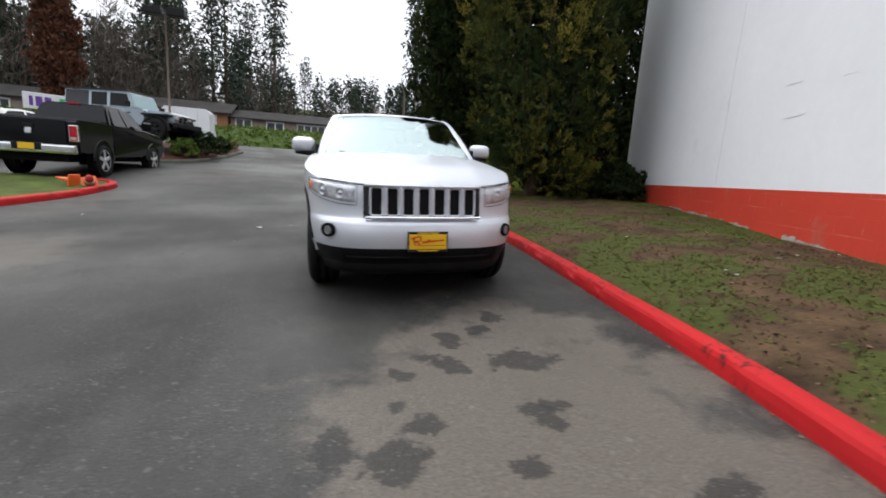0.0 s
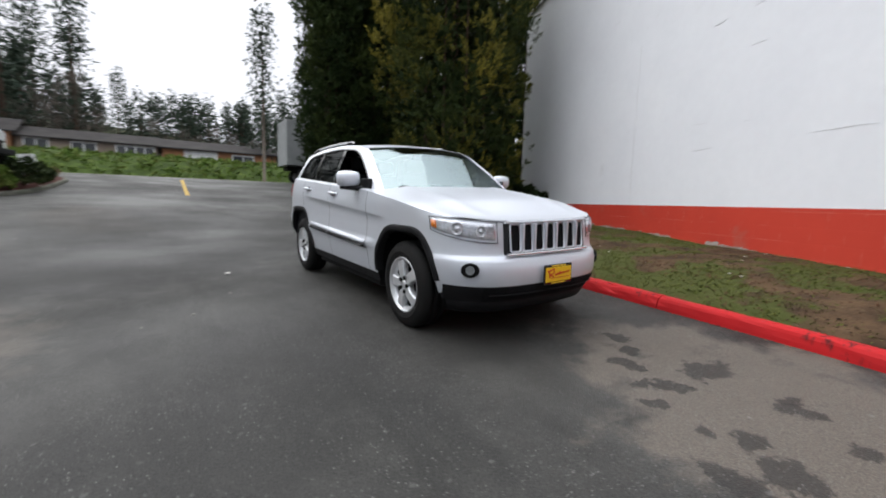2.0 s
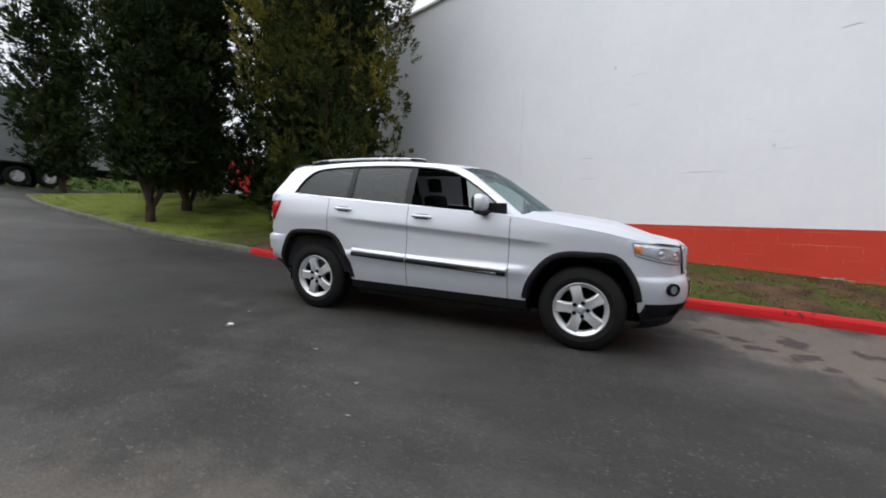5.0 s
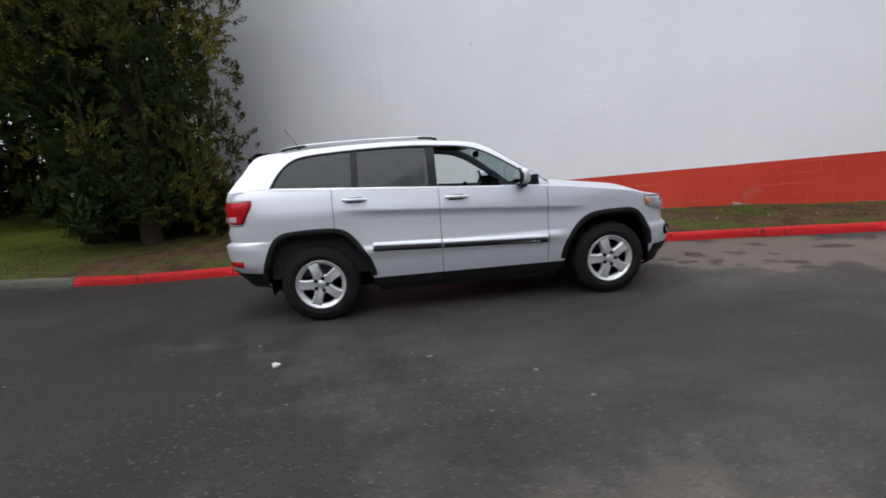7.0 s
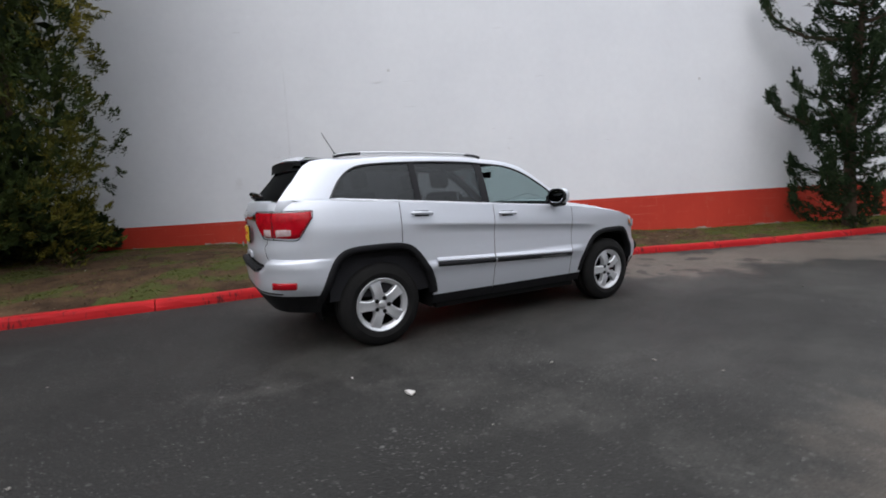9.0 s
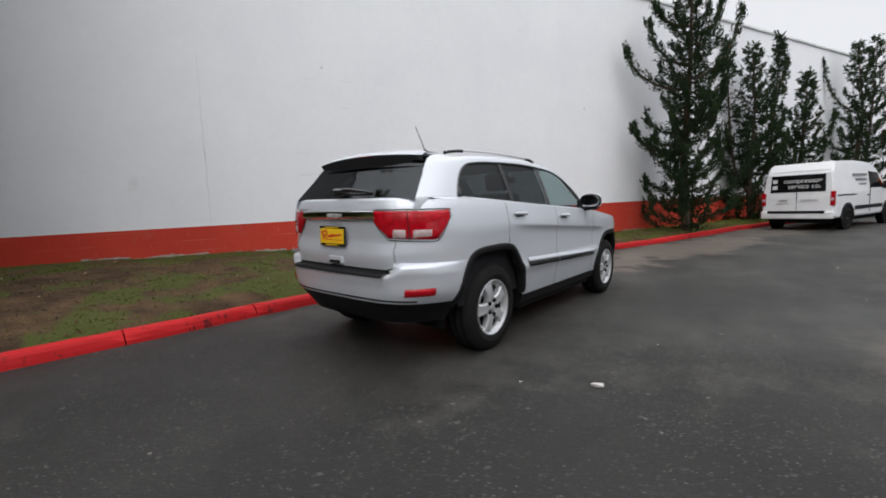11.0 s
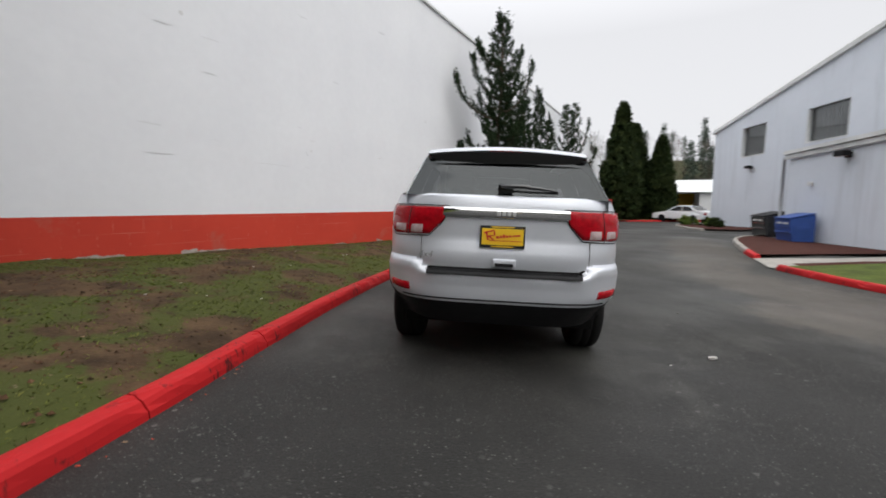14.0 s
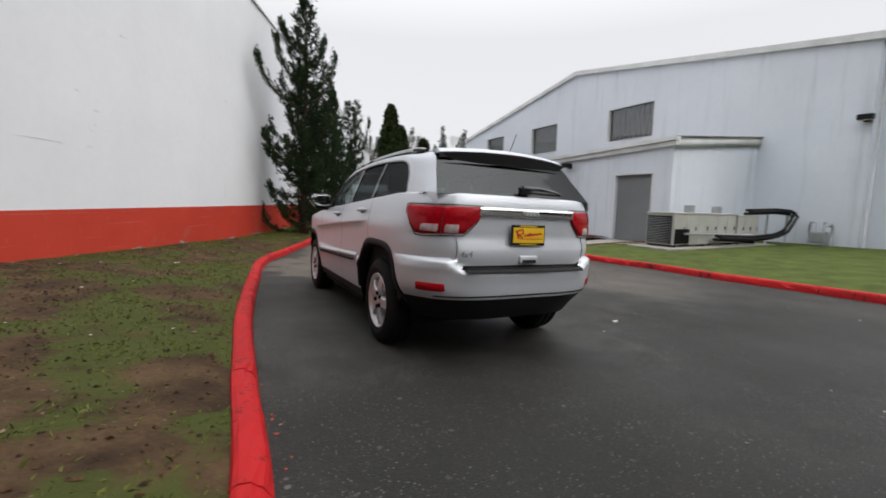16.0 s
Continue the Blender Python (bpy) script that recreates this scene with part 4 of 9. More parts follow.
def skin(q, z, off=0.0):
    """A place on the car's flank: q metres round from the middle of the nose (negative q: the right flank), at height z."""
    q, z = np.asarray(q, float), np.asarray(z, float)

    def at(q):
        a = np.abs(q)
        f, y = np.interp(a, REF_Q, REF[:, 0]), np.interp(a, REF_Q, REF[:, 1])
        fold = np.interp(z - crease_z(y), *CREASE) * smooth01((y + 1.25) / 0.35) * smooth01((1.35 - y) / 0.55)
        fold = fold + np.interp(z, *DOOR_LEDGE) * smooth01((y + 1.05) / 0.2) * smooth01((1.15 - y) / 0.2) + np.interp(z, *BUMPER_LEDGE) * smooth01((y - 1.85) / 0.22)
        x = f * (np.interp(z, *Z_W) + fold) * (1 - 0.13 * smooth01((y - 1.75) / 0.45) * smooth01((0.60 - z) / 0.2))
        y2 = y + (np.interp(z, *Z_F) - YF) * smooth01((-1.5 - y) / 0.55) + (np.interp(z - corner_rise(f * 0.93) * np.interp(z, [0.56, 0.68, 0.86, 0.97], [0, 1, 1, 0]), *Z_R) - YR) * smooth01((y - 1.65) / 0.5)
        return np.stack([x * np.where(q < 0, -1, 1), y2, z + 0 * y2], -1)
    p = at(q)
    if np.any(off):
        d = at(q + 0.012) - at(q - 0.012)
        nrm = np.stack([-d[..., 1], d[..., 0], 0 * d[..., 0]], -1)
        nrm = -nrm / np.maximum(np.linalg.norm(nrm, axis=-1, keepdims=True), 1e-6)
        p = p + nrm * np.asarray(off)[..., None] if np.ndim(off) else p + nrm * off
    return p


def q_of_x(x):
    i = np.argmax(REF_Q * 0 + (REF[:, 0] * 0.93 >= abs(x)))
    return float(REF_Q[i]) * (1 if x >= 0 else -1)


def q_of_y(y):
    k = (REF[:, 0] > 0.8)
    return float(np.interp(y, REF[k, 1], REF_Q[k]))


def q_tail(x):
    """q of a place on the tail, x to the left."""
    k = np.where(REF[:, 1] > 2.1)[0]
    return float(np.interp(-abs(x), -REF[k, 0] * 0.93, REF_Q[k])) * (1 if x >= 0 else -1)


def patch(name, q0, q1, zlo, zhi, off, mat, label="", parent=None, nq=14, nz=6, thick=0.012, smooth=True):
    """A plate laid on the flank between q0 and q1; zlo, zhi: heights at its ends, or functions of 0..1."""
    lo = zlo if callable(zlo) else (lambda t: zlo[0] + (zlo[1] - zlo[0]) * t)
    hi = zhi if callable(zhi) else (lambda t: zhi[0] + (zhi[1] - zhi[0]) * t)
    vs = []
    for i in range(nq):
        t = i / (nq - 1)
        for j in range(nz):
            s = j / (nz - 1)
            z = lo(t) * (1 - s) + hi(t) * s
            edge = 1.0 if 0 < i < nq - 1 and 0 < j < nz - 1 else 0.0
            vs.append(skin(q0 + (q1 - q0) * t, z, off * edge - (thick if not edge else 0)))
    f = grid_faces(nq, nz)
    if q1 < q0:
        f = [x[::-1] for x in f]
    return raw(name, vs, f, mat, parent or suv, label, smooth, away=(0, 0, 0.7))


def flank_at(y, z):
    """Half-width of the flank at a true place y along the car."""
    p = skin(REF_Q[18:-18], np.full(len(REF_Q) - 36, z))
    return float(np.interp(y, p[:, 1], p[:, 0]))


ARCHES = [(-1.4575, 0.37, 0.485), (1.4575, 0.37, 0.505)]


def arch_r(cy, R, dy, dz):
    """The wheel opening is a rounded trapezium: a circle with a flat crown and two soft corners."""
    a = math.degrees(math.atan2(dz, dy))
    if cy > 0:
        return R + 0.058 * math.exp(-((a - 54) / 17) ** 2) + 0.034 * math.exp(-((a - 120) / 15) ** 2) - 0.006 * math.exp(-((a - 88) / 14) ** 2)
    return R + 0.014 * math.exp(-((a - 58) / 15) ** 2) + 0.036 * math.exp(-((a - 120) / 15) ** 2) - 0.014 * math.exp(-((a - 90) / 16) ** 2) - 0.03 * smooth01((a - 140) / 30)



def body():
    """The painted lower body: panels with real gaps, wheel openings cut out."""
    zs_low = [0.30, 0.345, 0.39, 0.43, 0.47, 0.52, 0.56, 0.60, 0.63, 0.645, 0.66, 0.675, 0.695, 0.708, 0.722, 0.737, 0.745, 0.765, 0.785, 0.80, 0.812, 0.825, 0.84]
    q = REF_Q
    n = len(q)
    rows = []
    for k in range(n):
        y = REF[k, 1]
        top = float(belt(y))
        zc = float(np.clip(crease_z(y), 0.88, top - 0.04))
        zs = zs_low + list(0.84 + (zc - 0.84) * np.array([0.2, 0.4, 0.58, 0.72, 0.82, 0.90, 0.96, 1.0])) + list(zc + (top - zc) * np.array([0.1, 0.22, 0.4, 0.6, 0.8, 1.0]))
        rows.append(skin(np.full(len(zs), q[k]), np.array(zs)))
    V = np.array(rows)
    nz = V.shape[1]
    for k in range(n):
        for j in range(nz):
            for cy, cz, R in ARCHES:
                dy, dz = V[k, j, 1] - cy, V[k, j, 2] - cz
                r = math.hypot(dy, dz)
                R = arch_r(cy, R, dy, dz)
                if R - 0.085 < r < R:
                    V[k, j, 1] += dy / r * (R - r)
                    V[k, j, 2] += dz / r * (R - r)
    groups = {}
    for k in range(n - 1):
        ya, yb = REF[k, 1], REF[k + 1, 1]
        if yb - ya < 0.0065 and REF[k, 0] > 0.9:
            continue
        for j in range(nz - 1):
            c = V[k:k + 2, j:j + 2].reshape(-1, 3)
            m = c.mean(0)
            if any(all(math.hypot(p[1] - cy, p[2] - cz) < arch_r(cy, R, p[1] - cy, p[2] - cz) + 1e-3 for p in c) for cy, cz, R in ARCHES):
                continue
            if m[1] > 1.75 and m[2] < 0.34:
                continue
            black = 0.46 if m[1] < -1.95 else ((0.54 if m[1] > 2.2 else 0.50) if m[1] > 1.9 else 0.40)
            if m[1] > -1.0 and m[1] < 1.0:
                black = 0.385
            if m[2] < black:
                nm = "front_valance" if m[1] < -1.4 else ("rear_valance" if m[1] > 1.4 else "sill_cladding")
            elif m[1] < -0.8:
                nm = "front_bumper" if (m[1] < -1.88 and m[2] < 0.70) else "front_fender"
            elif m[1] < 0.265:
                nm = "front_door"
            elif m[1] < 1.265:
                nm = "rear_door"
            elif m[1] > 1.9 and m[2] < 0.742 + corner_rise(m[0]):
                nm = "rear_bumper"
            elif m[1] > 2.2 and abs(m[0]) < 0.60:
                nm = "tailgate"
            else:
                nm = "rear_quarter"
            groups.setdefault(nm, []).append((k, j))
    for side in (-1, 1):
        for nm, cells in groups.items():
            idx, vs, fs = {}, [], []
            for k, j in cells:
                f = []
                for a, b in ((k, j), (k + 1, j), (k + 1, j + 1), (k, j + 1)):
                    if (a, b) not in idx:
                        idx[a, b] = len(vs)
                        v = V[a, b].copy()
                        v[0] *= side
                        vs.append(v)
                    f.append(idx[a, b])
                fs.append(f if side > 0 else f[::-1])
            lab = "black plastic cladding" if "valance" in nm or "sill" in nm else ""
            raw(nm, vs, fs, BLACK_PLASTIC if lab else SILVER, suv, lab, True)


body()
# black shell inside the panels: shade in gaps and wheel wells as colour
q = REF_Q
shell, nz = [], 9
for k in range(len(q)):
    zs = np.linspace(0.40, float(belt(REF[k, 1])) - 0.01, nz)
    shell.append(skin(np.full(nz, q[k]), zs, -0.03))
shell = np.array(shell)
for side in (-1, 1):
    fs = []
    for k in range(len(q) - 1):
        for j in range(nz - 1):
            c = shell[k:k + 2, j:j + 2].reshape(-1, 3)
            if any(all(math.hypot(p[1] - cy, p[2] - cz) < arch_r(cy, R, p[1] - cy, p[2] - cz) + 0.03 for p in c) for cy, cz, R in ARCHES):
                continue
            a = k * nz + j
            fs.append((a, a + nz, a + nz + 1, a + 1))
    raw("gap_dark_shell", shell.reshape(-1, 3) * [side, 1, 1], fs, DARK, suv, "black sheet for the dark behind the panel gaps")
boxpart("underbody", (-0.60, 0.60, -2.0, 1.92, 0.25, 0.40), DARK, suv, "black underbody that also keeps light out below the car", bevel=0.03)
# second, wider box added to block light and deepen the shade below
boxpart("underbody", (-0.84, 0.84, -0.93, 0.90, 0.235, 0.36), DARK, suv, "black underbody that also keeps light out below the car", bevel=0.03)
for cy, cz, R in ARCHES:
    for side in (-1, 1):
        vs = []
        for i in range(25):
            a = radians(-12 + 204 * i / 24)
            Ra = arch_r(cy, R, math.cos(a), math.sin(a))
            for x in (0.50, min(0.89, flank_at(cy + Ra * math.cos(a), max(0.4, cz + Ra * math.sin(a))) - 0.02)):
                vs.append((side * x, cy + (Ra - 0.006) * math.cos(a), cz + (Ra - 0.006) * math.sin(a)))
        n0 = len(vs)
        vs += [(side * 0.50, cy, cz)]
        fs = grid_faces(25, 2) + [(i * 2, (i + 1) * 2, n0) for i in range(24)]
        raw("wheel_well", vs, fs, DARK, suv, "black wheel well liner")
        # flare: moulded black lip round the opening
        prof = [(-0.016, -0.06), (-0.014, 0.002), (0.002, 0.011), (0.030, 0.010), (0.043, 0.004), (0.046, -0.012)]
        vs = []
        m = 40
        lo, hi = (9, 175) if cy > 0 else (5, 166)
        for i in range(m):
            a = radians(lo + (hi - lo) * i / (m - 1))
            for dr, o in prof:
                r = arch_r(cy, R, math.cos(a), math.sin(a)) + dr
                y, z = cy + r * math.cos(a), cz + r * math.sin(a)
                vs.append((side * (flank_at(y, max(z, 0.36)) + o), y, z))
        fs = grid_faces(m, len(prof))
        raw("arch_flare", vs, fs if side > 0 else [f[::-1] for f in fs], BLACK_PLASTIC, suv, "dark grey plastic wheel-arch flare", True)

# hood: closes on the fenders' and the nose's own top edge
def nose_shift(y):
    return (float(np.interp(belt(y), *Z_F)) - YF) * float(smooth01((-1.5 - y) / 0.55))


k1 = int(np.argmin(np.abs(REF[:, 1] + 0.82)))
vs, ny, nx = [], 46, 41
fc, yc = float(REF[17, 0]), float(REF[17, 1])
for i in range(ny):
    w = i / (ny - 1)
    ye = yc + (float(REF[k1, 1]) - yc) * w
    fe = float(np.interp(ye, REF[17:k1 + 1, 1], REF[17:k1 + 1, 0]))
    for j in range(nx):
        s = -1 + 2 * j / (nx - 1)
        a = abs(s)
        yf = float(np.interp(a * fc, REF[:18, 0], REF[:18, 1]))
        yend = float(REF[k1, 1]) - 0.14 * (1 - a * a)
        y = yf + (yend - yf) * w
        crown = 0.068 * float(smooth01(w / 0.4)) * (1 - a ** 2.6)
        ridge = 0.013 * math.exp(-((a - 0.60) / 0.08) ** 2) * float(smooth01(w / 0.25))
        z = float(belt(y)) * (1 - a ** 6) + float(belt(ye)) * a ** 6 + crown + ridge
        vs.append((s * fe * float(np.interp(belt(ye), *Z_W)), y + nose_shift(y), z + 0.001))
raw("hood", vs, grid_faces(ny, nx), SILVER, suv, smooth=True, away=(0, -1.5, 0.5))
tube("hood_seam", [(x, y - 0.004, z - 0.012) for x, y, z in vs[:nx]], 0.004, DARK, suv, sides=5)
raw("cowl", [(-0.80, -0.99, 1.145), (0.80, -0.99, 1.145), (0.80, -0.70, 1.15), (-0.80, -0.70, 1.15)], [(0, 1, 2, 3)], BLACK_PLASTIC, suv, "black plastic cowl panel")
# ---- greenhouse: window line (inner) and roof line (outer)
def flank_x(y, z):
    t = np.clip((z - 1.15) / 0.5, 0, 1.2)
    return 0.872 - 0.195 * t ** 1.25 - 0.035 * smooth01((np.asarray(y) - 1.0) / 1.3) - 0.02 * smooth01((-0.2 - np.asarray(y)) / 0.7)


INNER = curve([(-0.745, 1.175), (-0.46, 1.395), (-0.12, 1.568), (0.3, 1.618), (0.7, 1.628), (1.1, 1.617), (1.45, 1.594), (1.62, 1.555), (1.745, 1.455), (1.84, 1.305)], 91)
OUTER = curve([(0.775, -0.87, 1.175), (0.70, -0.55, 1.405), (0.635, -0.20, 1.61), (0.60, 0.3, 1.672), (0.595, 0.7, 1.684), (0.59, 1.1, 1.68), (0.595, 1.6, 1.652), (0.622, 1.95, 1.615), (0.682, 2.12, 1.44), (0.735, 2.245, 1.288)], 91)
for side in (-1, 1):
    vs = []
    for i in range(91):
        a = np.array([float(flank_x(*INNER[i])), *INNER[i]])
        b = OUTER[i]
        for k in range(7):
            f = k / 6
            p = a * (1 - f) + b * f
            bulge = 0.028 * math.sin(math.pi * f)
            back = float(smooth01((i - 56) / 12))
            p = p + bulge * np.array([0.7 - 0.1 * back, 0.35 * back, 0.7 - 0.65 * back])
            vs.append((side * p[0], p[1], p[2]))
    low_front = [(side * (float(flank_x(-0.80, 1.12)) * (1 - k / 6) + 0.79 * k / 6), -0.80 - 0.15 * k / 6, 1.10) for k in range(7)]
    low_rear = [(side * (float(flank_x(1.87, 1.24)) * (1 - k / 6) + 0.73 * k / 6), 1.87 + 0.40 * k / 6, 1.21) for k in range(7)]
    vs = low_front + vs + low_rear
    fs = grid_faces(93, 7)
    raw("roof_frame", vs, fs if side < 0 else [f[::-1] for f in fs], SILVER, suv, smooth=True)
    # shoulder below the windows
    vs = []
    for i in range(60):
        y = -0.86 + (2.14 + 0.86) * i / 59
        zt = float(belt(y))
        qq = float(np.interp(y, REF[18:-18, 1], REF_Q[18:-18]))
        p0 = skin(qq, zt)
        zi = 1.165 + (y + 0.745) * 0.0535
        p1 = (float(flank_x(y, zi)) - 0.03, y, zt + 0.012)
        mid = ((p0[0] + p1[0]) / 2 + 0.008, y, zt + 0.014)
        for p in (p0, mid, p1):
            vs.append((side * p[0], p[1], p[2]))
    fs = grid_faces(60, 3)
    raw("shoulder", vs, fs if side < 0 else [f[::-1] for f in fs], SILVER, suv, smooth=True)

    def pane(name, y0, y1, mat, label, inset, nn=24, front=None):
        vs = []
        for i in range(nn):
            y = y0 + (y1 - y0) * i / (nn - 1)
            zb = 1.165 + (y + 0.745) * 0.0535
            zt = float(np.interp(y, INNER[:, 0], INNER[:, 1]))
            for k in range(6):
                z = zb + (zt - zb) * k / 5
                vs.append((side * (float(flank_x(y, z)) - inset), y, z))
        fs = grid_faces(nn, 6)
        return raw(name, vs, fs, mat, suv, label, True, away=(0, 0.5, 1.2))
    if side > 0:
        pane("side_window", -0.74, 0.27, GLASS_SIDE, "clear front side window", 0.012)
    pane("rear_side_window", 0.345, 1.02, GLASS_TINT, "dark privacy glass", 0.012)
    pane("quarter_window", 1.075, 1.835, GLASS_TINT, "dark privacy glass", 0.010)
    pane("centre_pillar", 0.265, 0.350, CAR_GLASS, "gloss black pillar", 0.004, 4)
    pane("rear_pillar", 1.015, 1.08, CAR_GLASS, "gloss black pillar", 0.004, 4)
    # bright strip and black seal round the windows
    strip = [(side * (float(flank_x(y, 1.165 + (y + 0.745) * 0.0535)) + 0.004), y, 1.163 + (y + 0.745) * 0.0535) for y in np.linspace(-0.80, 1.85, 40)]
    tube("window_trim", strip, 0.009, CHROME, suv, "bright window strip", sides=6)
    seal = [(side * (float(flank_x(*p)) - 0.002), p[0], p[1]) for p in INNER[::2]]
    tube("window_seal", seal, 0.010, GLOSS_BLACK, suv, "black window seal", sides=6)
    # roof rail on two feet
    rail = curve([(0.612, 0.22, 1.690), (0.618, 0.34, 1.708), (0.615, 0.7, 1.716), (0.61, 1.1, 1.713), (0.602, 1.5, 1.700), (0.60, 1.66, 1.684), (0.60, 1.74, 1.668)], 40)
    tube("roof_rail", [(side * p[0], p[1], p[2]) for p in rail], 0.013, ALLOY, suv, "brushed roof rail", sides=8, flat=0.012)
    for ya, yb in ((0.18, 0.42), (1.48, 1.78)):
        seg = [p for p in rail if ya <= p[1] <= yb]
        tube("rail_foot", [(side * p[0], p[1], p[2] - 0.004) for p in seg], 0.0145, BLACK_PLASTIC, suv, "black rail foot", sides=8, flat=0.015)

# windshield, roof, rear glass between the two outer lines
def span(name, i0, i1, bow, mat, label, inset=0.0, ns=25, rows=18, power=2.0):
    vs = []
    for r in range(rows):
        i = i0 + (i1 - i0) * r / (rows - 1)
        p = np.array([np.interp(i, range(91), OUTER[:, c]) for c in range(3)])
        by, bz = bow(r / (rows - 1))
        for j in range(ns):
            s = -1 + 2 * j / (ns - 1)
            h = 1 - abs(s) ** power
            vs.append((s * (p[0] - inset), p[1] + by * h, p[2] + bz * h - inset * 0.3))
    return raw(name, vs, grid_faces(rows, ns), mat, suv, label, True, away=(0, 0.7, 1.2))


span("roof", 20, 70, lambda t: (-0.09 * (1 - t) ** 3 + 0.03 * t ** 4, 0.030), SILVER, "", 0.0, 25, 26, 2.4)
span("windshield", 0, 20.2, lambda t: (-0.16 + 0.07 * t, 0.012 + 0.018 * t), GLASS_CLEAR, "steep windshield reflecting the sky", 0.004)
span("rear_window", 70, 90, lambda t: (0.045 + 0.03 * t, 0.03 * (1 - t) + 0.004), GLASS_REAR, "dark tinted rear window", 0.004)
vs = []
for r in range(3):
    for j in range(25):
        s = -1 + 2 * j / 24
        h = 1 - s * s
        yy = (1.80, 1.97, 2.03)[r] + 0.06 * h
        zz = (1.650, 1.655, 1.62)[r] + 0.028 * h
        vs.append((s * (0.60, 0.61, 0.612)[r], yy, zz))
raw("spoiler", vs + [(x, y - 0.02, z - 0.04) for x, y, z in vs[25:75]], grid_faces(3, 25) + [(50 + i, 51 + i, 101 + i, 100 + i) for i in range(24)] + [(100 + i, 101 + i, 76 + i, 75 + i) for i in range(24)], SILVER, suv, "roof spoiler over the rear window", True)
# black visor under the spoiler: a lens-shaped band that thins towards its ends
vs = []
for j in range(25):
    u = -1 + 2 * j / 24
    h = 1 - u * u
    y0, z0 = 2.035 + 0.062 * h, 1.608 + 0.026 * h
    drop = 0.014 + 0.078 * h ** 0.55
    for k in range(5):
        f = k / 4
        vs.append((u * 0.60, y0 + 0.026 + drop * f * 0.12, z0 - drop * f))
raw("rear_visor", vs, grid_faces(25, 5), DARK, suv, "black curved visor over the rear window", True, away=(0, 0, 1.4))
boxpart("brake_light", (-0.12, 0.12, 2.085, 2.122, 1.602, 1.624), RED_LAMP, suv, "red high brake light", bevel=0.006)
bm = bmesh.new()
lathe(bm, [(0.02, 0), (0.022, 0.02), (0.009, 0.035), (0.004, 0.05), (0.003, 0.24), (0.001, 0.25)], 10)
bm.transform(pose(-0.30, 1.62, 1.69, -32, 0, 0))
part("antenna", bm, BLACK_PLASTIC, suv, "thin black roof antenna", True)

# ---- nose
def nose_y(x, z, off=0.0):
    return skin(q_of_x(x) if abs(x) > 0.005 else 0.0, z, off)


# grille: bright surround, seven bars, seven dark slots with mesh
GRILLE_MESH = material("black_grille_mesh", (0.008, 0.008, 0.009), rough=0.7, spread=0.2, bump=0.6, bump_scale=260, specular=0.1)
grille = raw("grille", [tuple(nose_y(-0.45 + 0.9 * i / 24, z, 0.004)) for i in range(25) for z in (0.70, 0.75, 0.85, 0.935)], grid_faces(25, 4), BLACK_PLASTIC, suv, "seven-slot grille with bright frames", True, away=(0, 0, 0.7))
for k in range(7):
    xc = -0.365 + 0.73 * k / 6
    hw, zb, zt = 0.046, 0.722, 0.932
    loop = [(xc - hw, zb + 0.012), (xc - hw * 1.0, zt - 0.015), (xc - hw + 0.012, zt), (xc + hw - 0.012, zt), (xc + hw, zt - 0.015), (xc + hw, zb + 0.012), (xc + hw - 0.012, zb), (xc - hw + 0.012, zb)]
    pts = []
    for (xa, za), (xb, zb2) in zip(loop, loop[1:] + loop[:1]):
        for t in (0, 0.5):
            x, z = xa + (xb - xa) * t, za + (zb2 - za) * t
            p = nose_y(x, z)
            pts.append((x, float(np.interp(abs(x) / 0.93, REF[:40, 0], REF[:40, 1])) + (float(np.interp(z, *Z_F)) - YF) - 0.016, z))
    tube("slot_frame", pts, 0.008, SILVER, grille, "bright slot frame", sides=6, closed=True)
    vs = [(xc - hw + 0.006, 0, zb + 0.006), (xc + hw - 0.006, 0, zb + 0.006), (xc + hw - 0.006, 0, zt - 0.006), (xc - hw + 0.006, 0, zt - 0.006)]
    vs = [(x, float(np.interp(abs(x) / 0.93, REF[:40, 0], REF[:40, 1])) + (float(np.interp(z, *Z_F)) - YF) - 0.009, z) for x, _, z in vs]
    raw("slot_mesh", vs, [(0, 1, 2, 3)], GRILLE_MESH, grille, "black honeycomb mesh", away=(0, 0, 0.8))
    if k < 6:
        xm = xc + 0.73 / 12
        ya = float(np.interp(abs(xm) / 0.93, REF[:40, 0], REF[:40, 1]))
        boxpart("grille_bar", (xm - 0.011, xm + 0.011, ya + 0.005, ya + 0.05, 0.715, 0.935), SILVER, grille, bevel=0.008)
rim = []
for x in np.linspace(-0.455, 0.455, 25):
    rim.append((x, float(np.interp(abs(x) / 0.93, REF[:40, 0], REF[:40, 1])) + 0.035, 0.945 + 0.005 * abs(x)))
tube("grille_surround", rim, 0.012, SILVER, grille, sides=6)
tube("grille_surround", [(x, y - 0.035, 0.706) for x, y, z in rim], 0.012, CHROME, grille, "bright lower lip", sides=6)

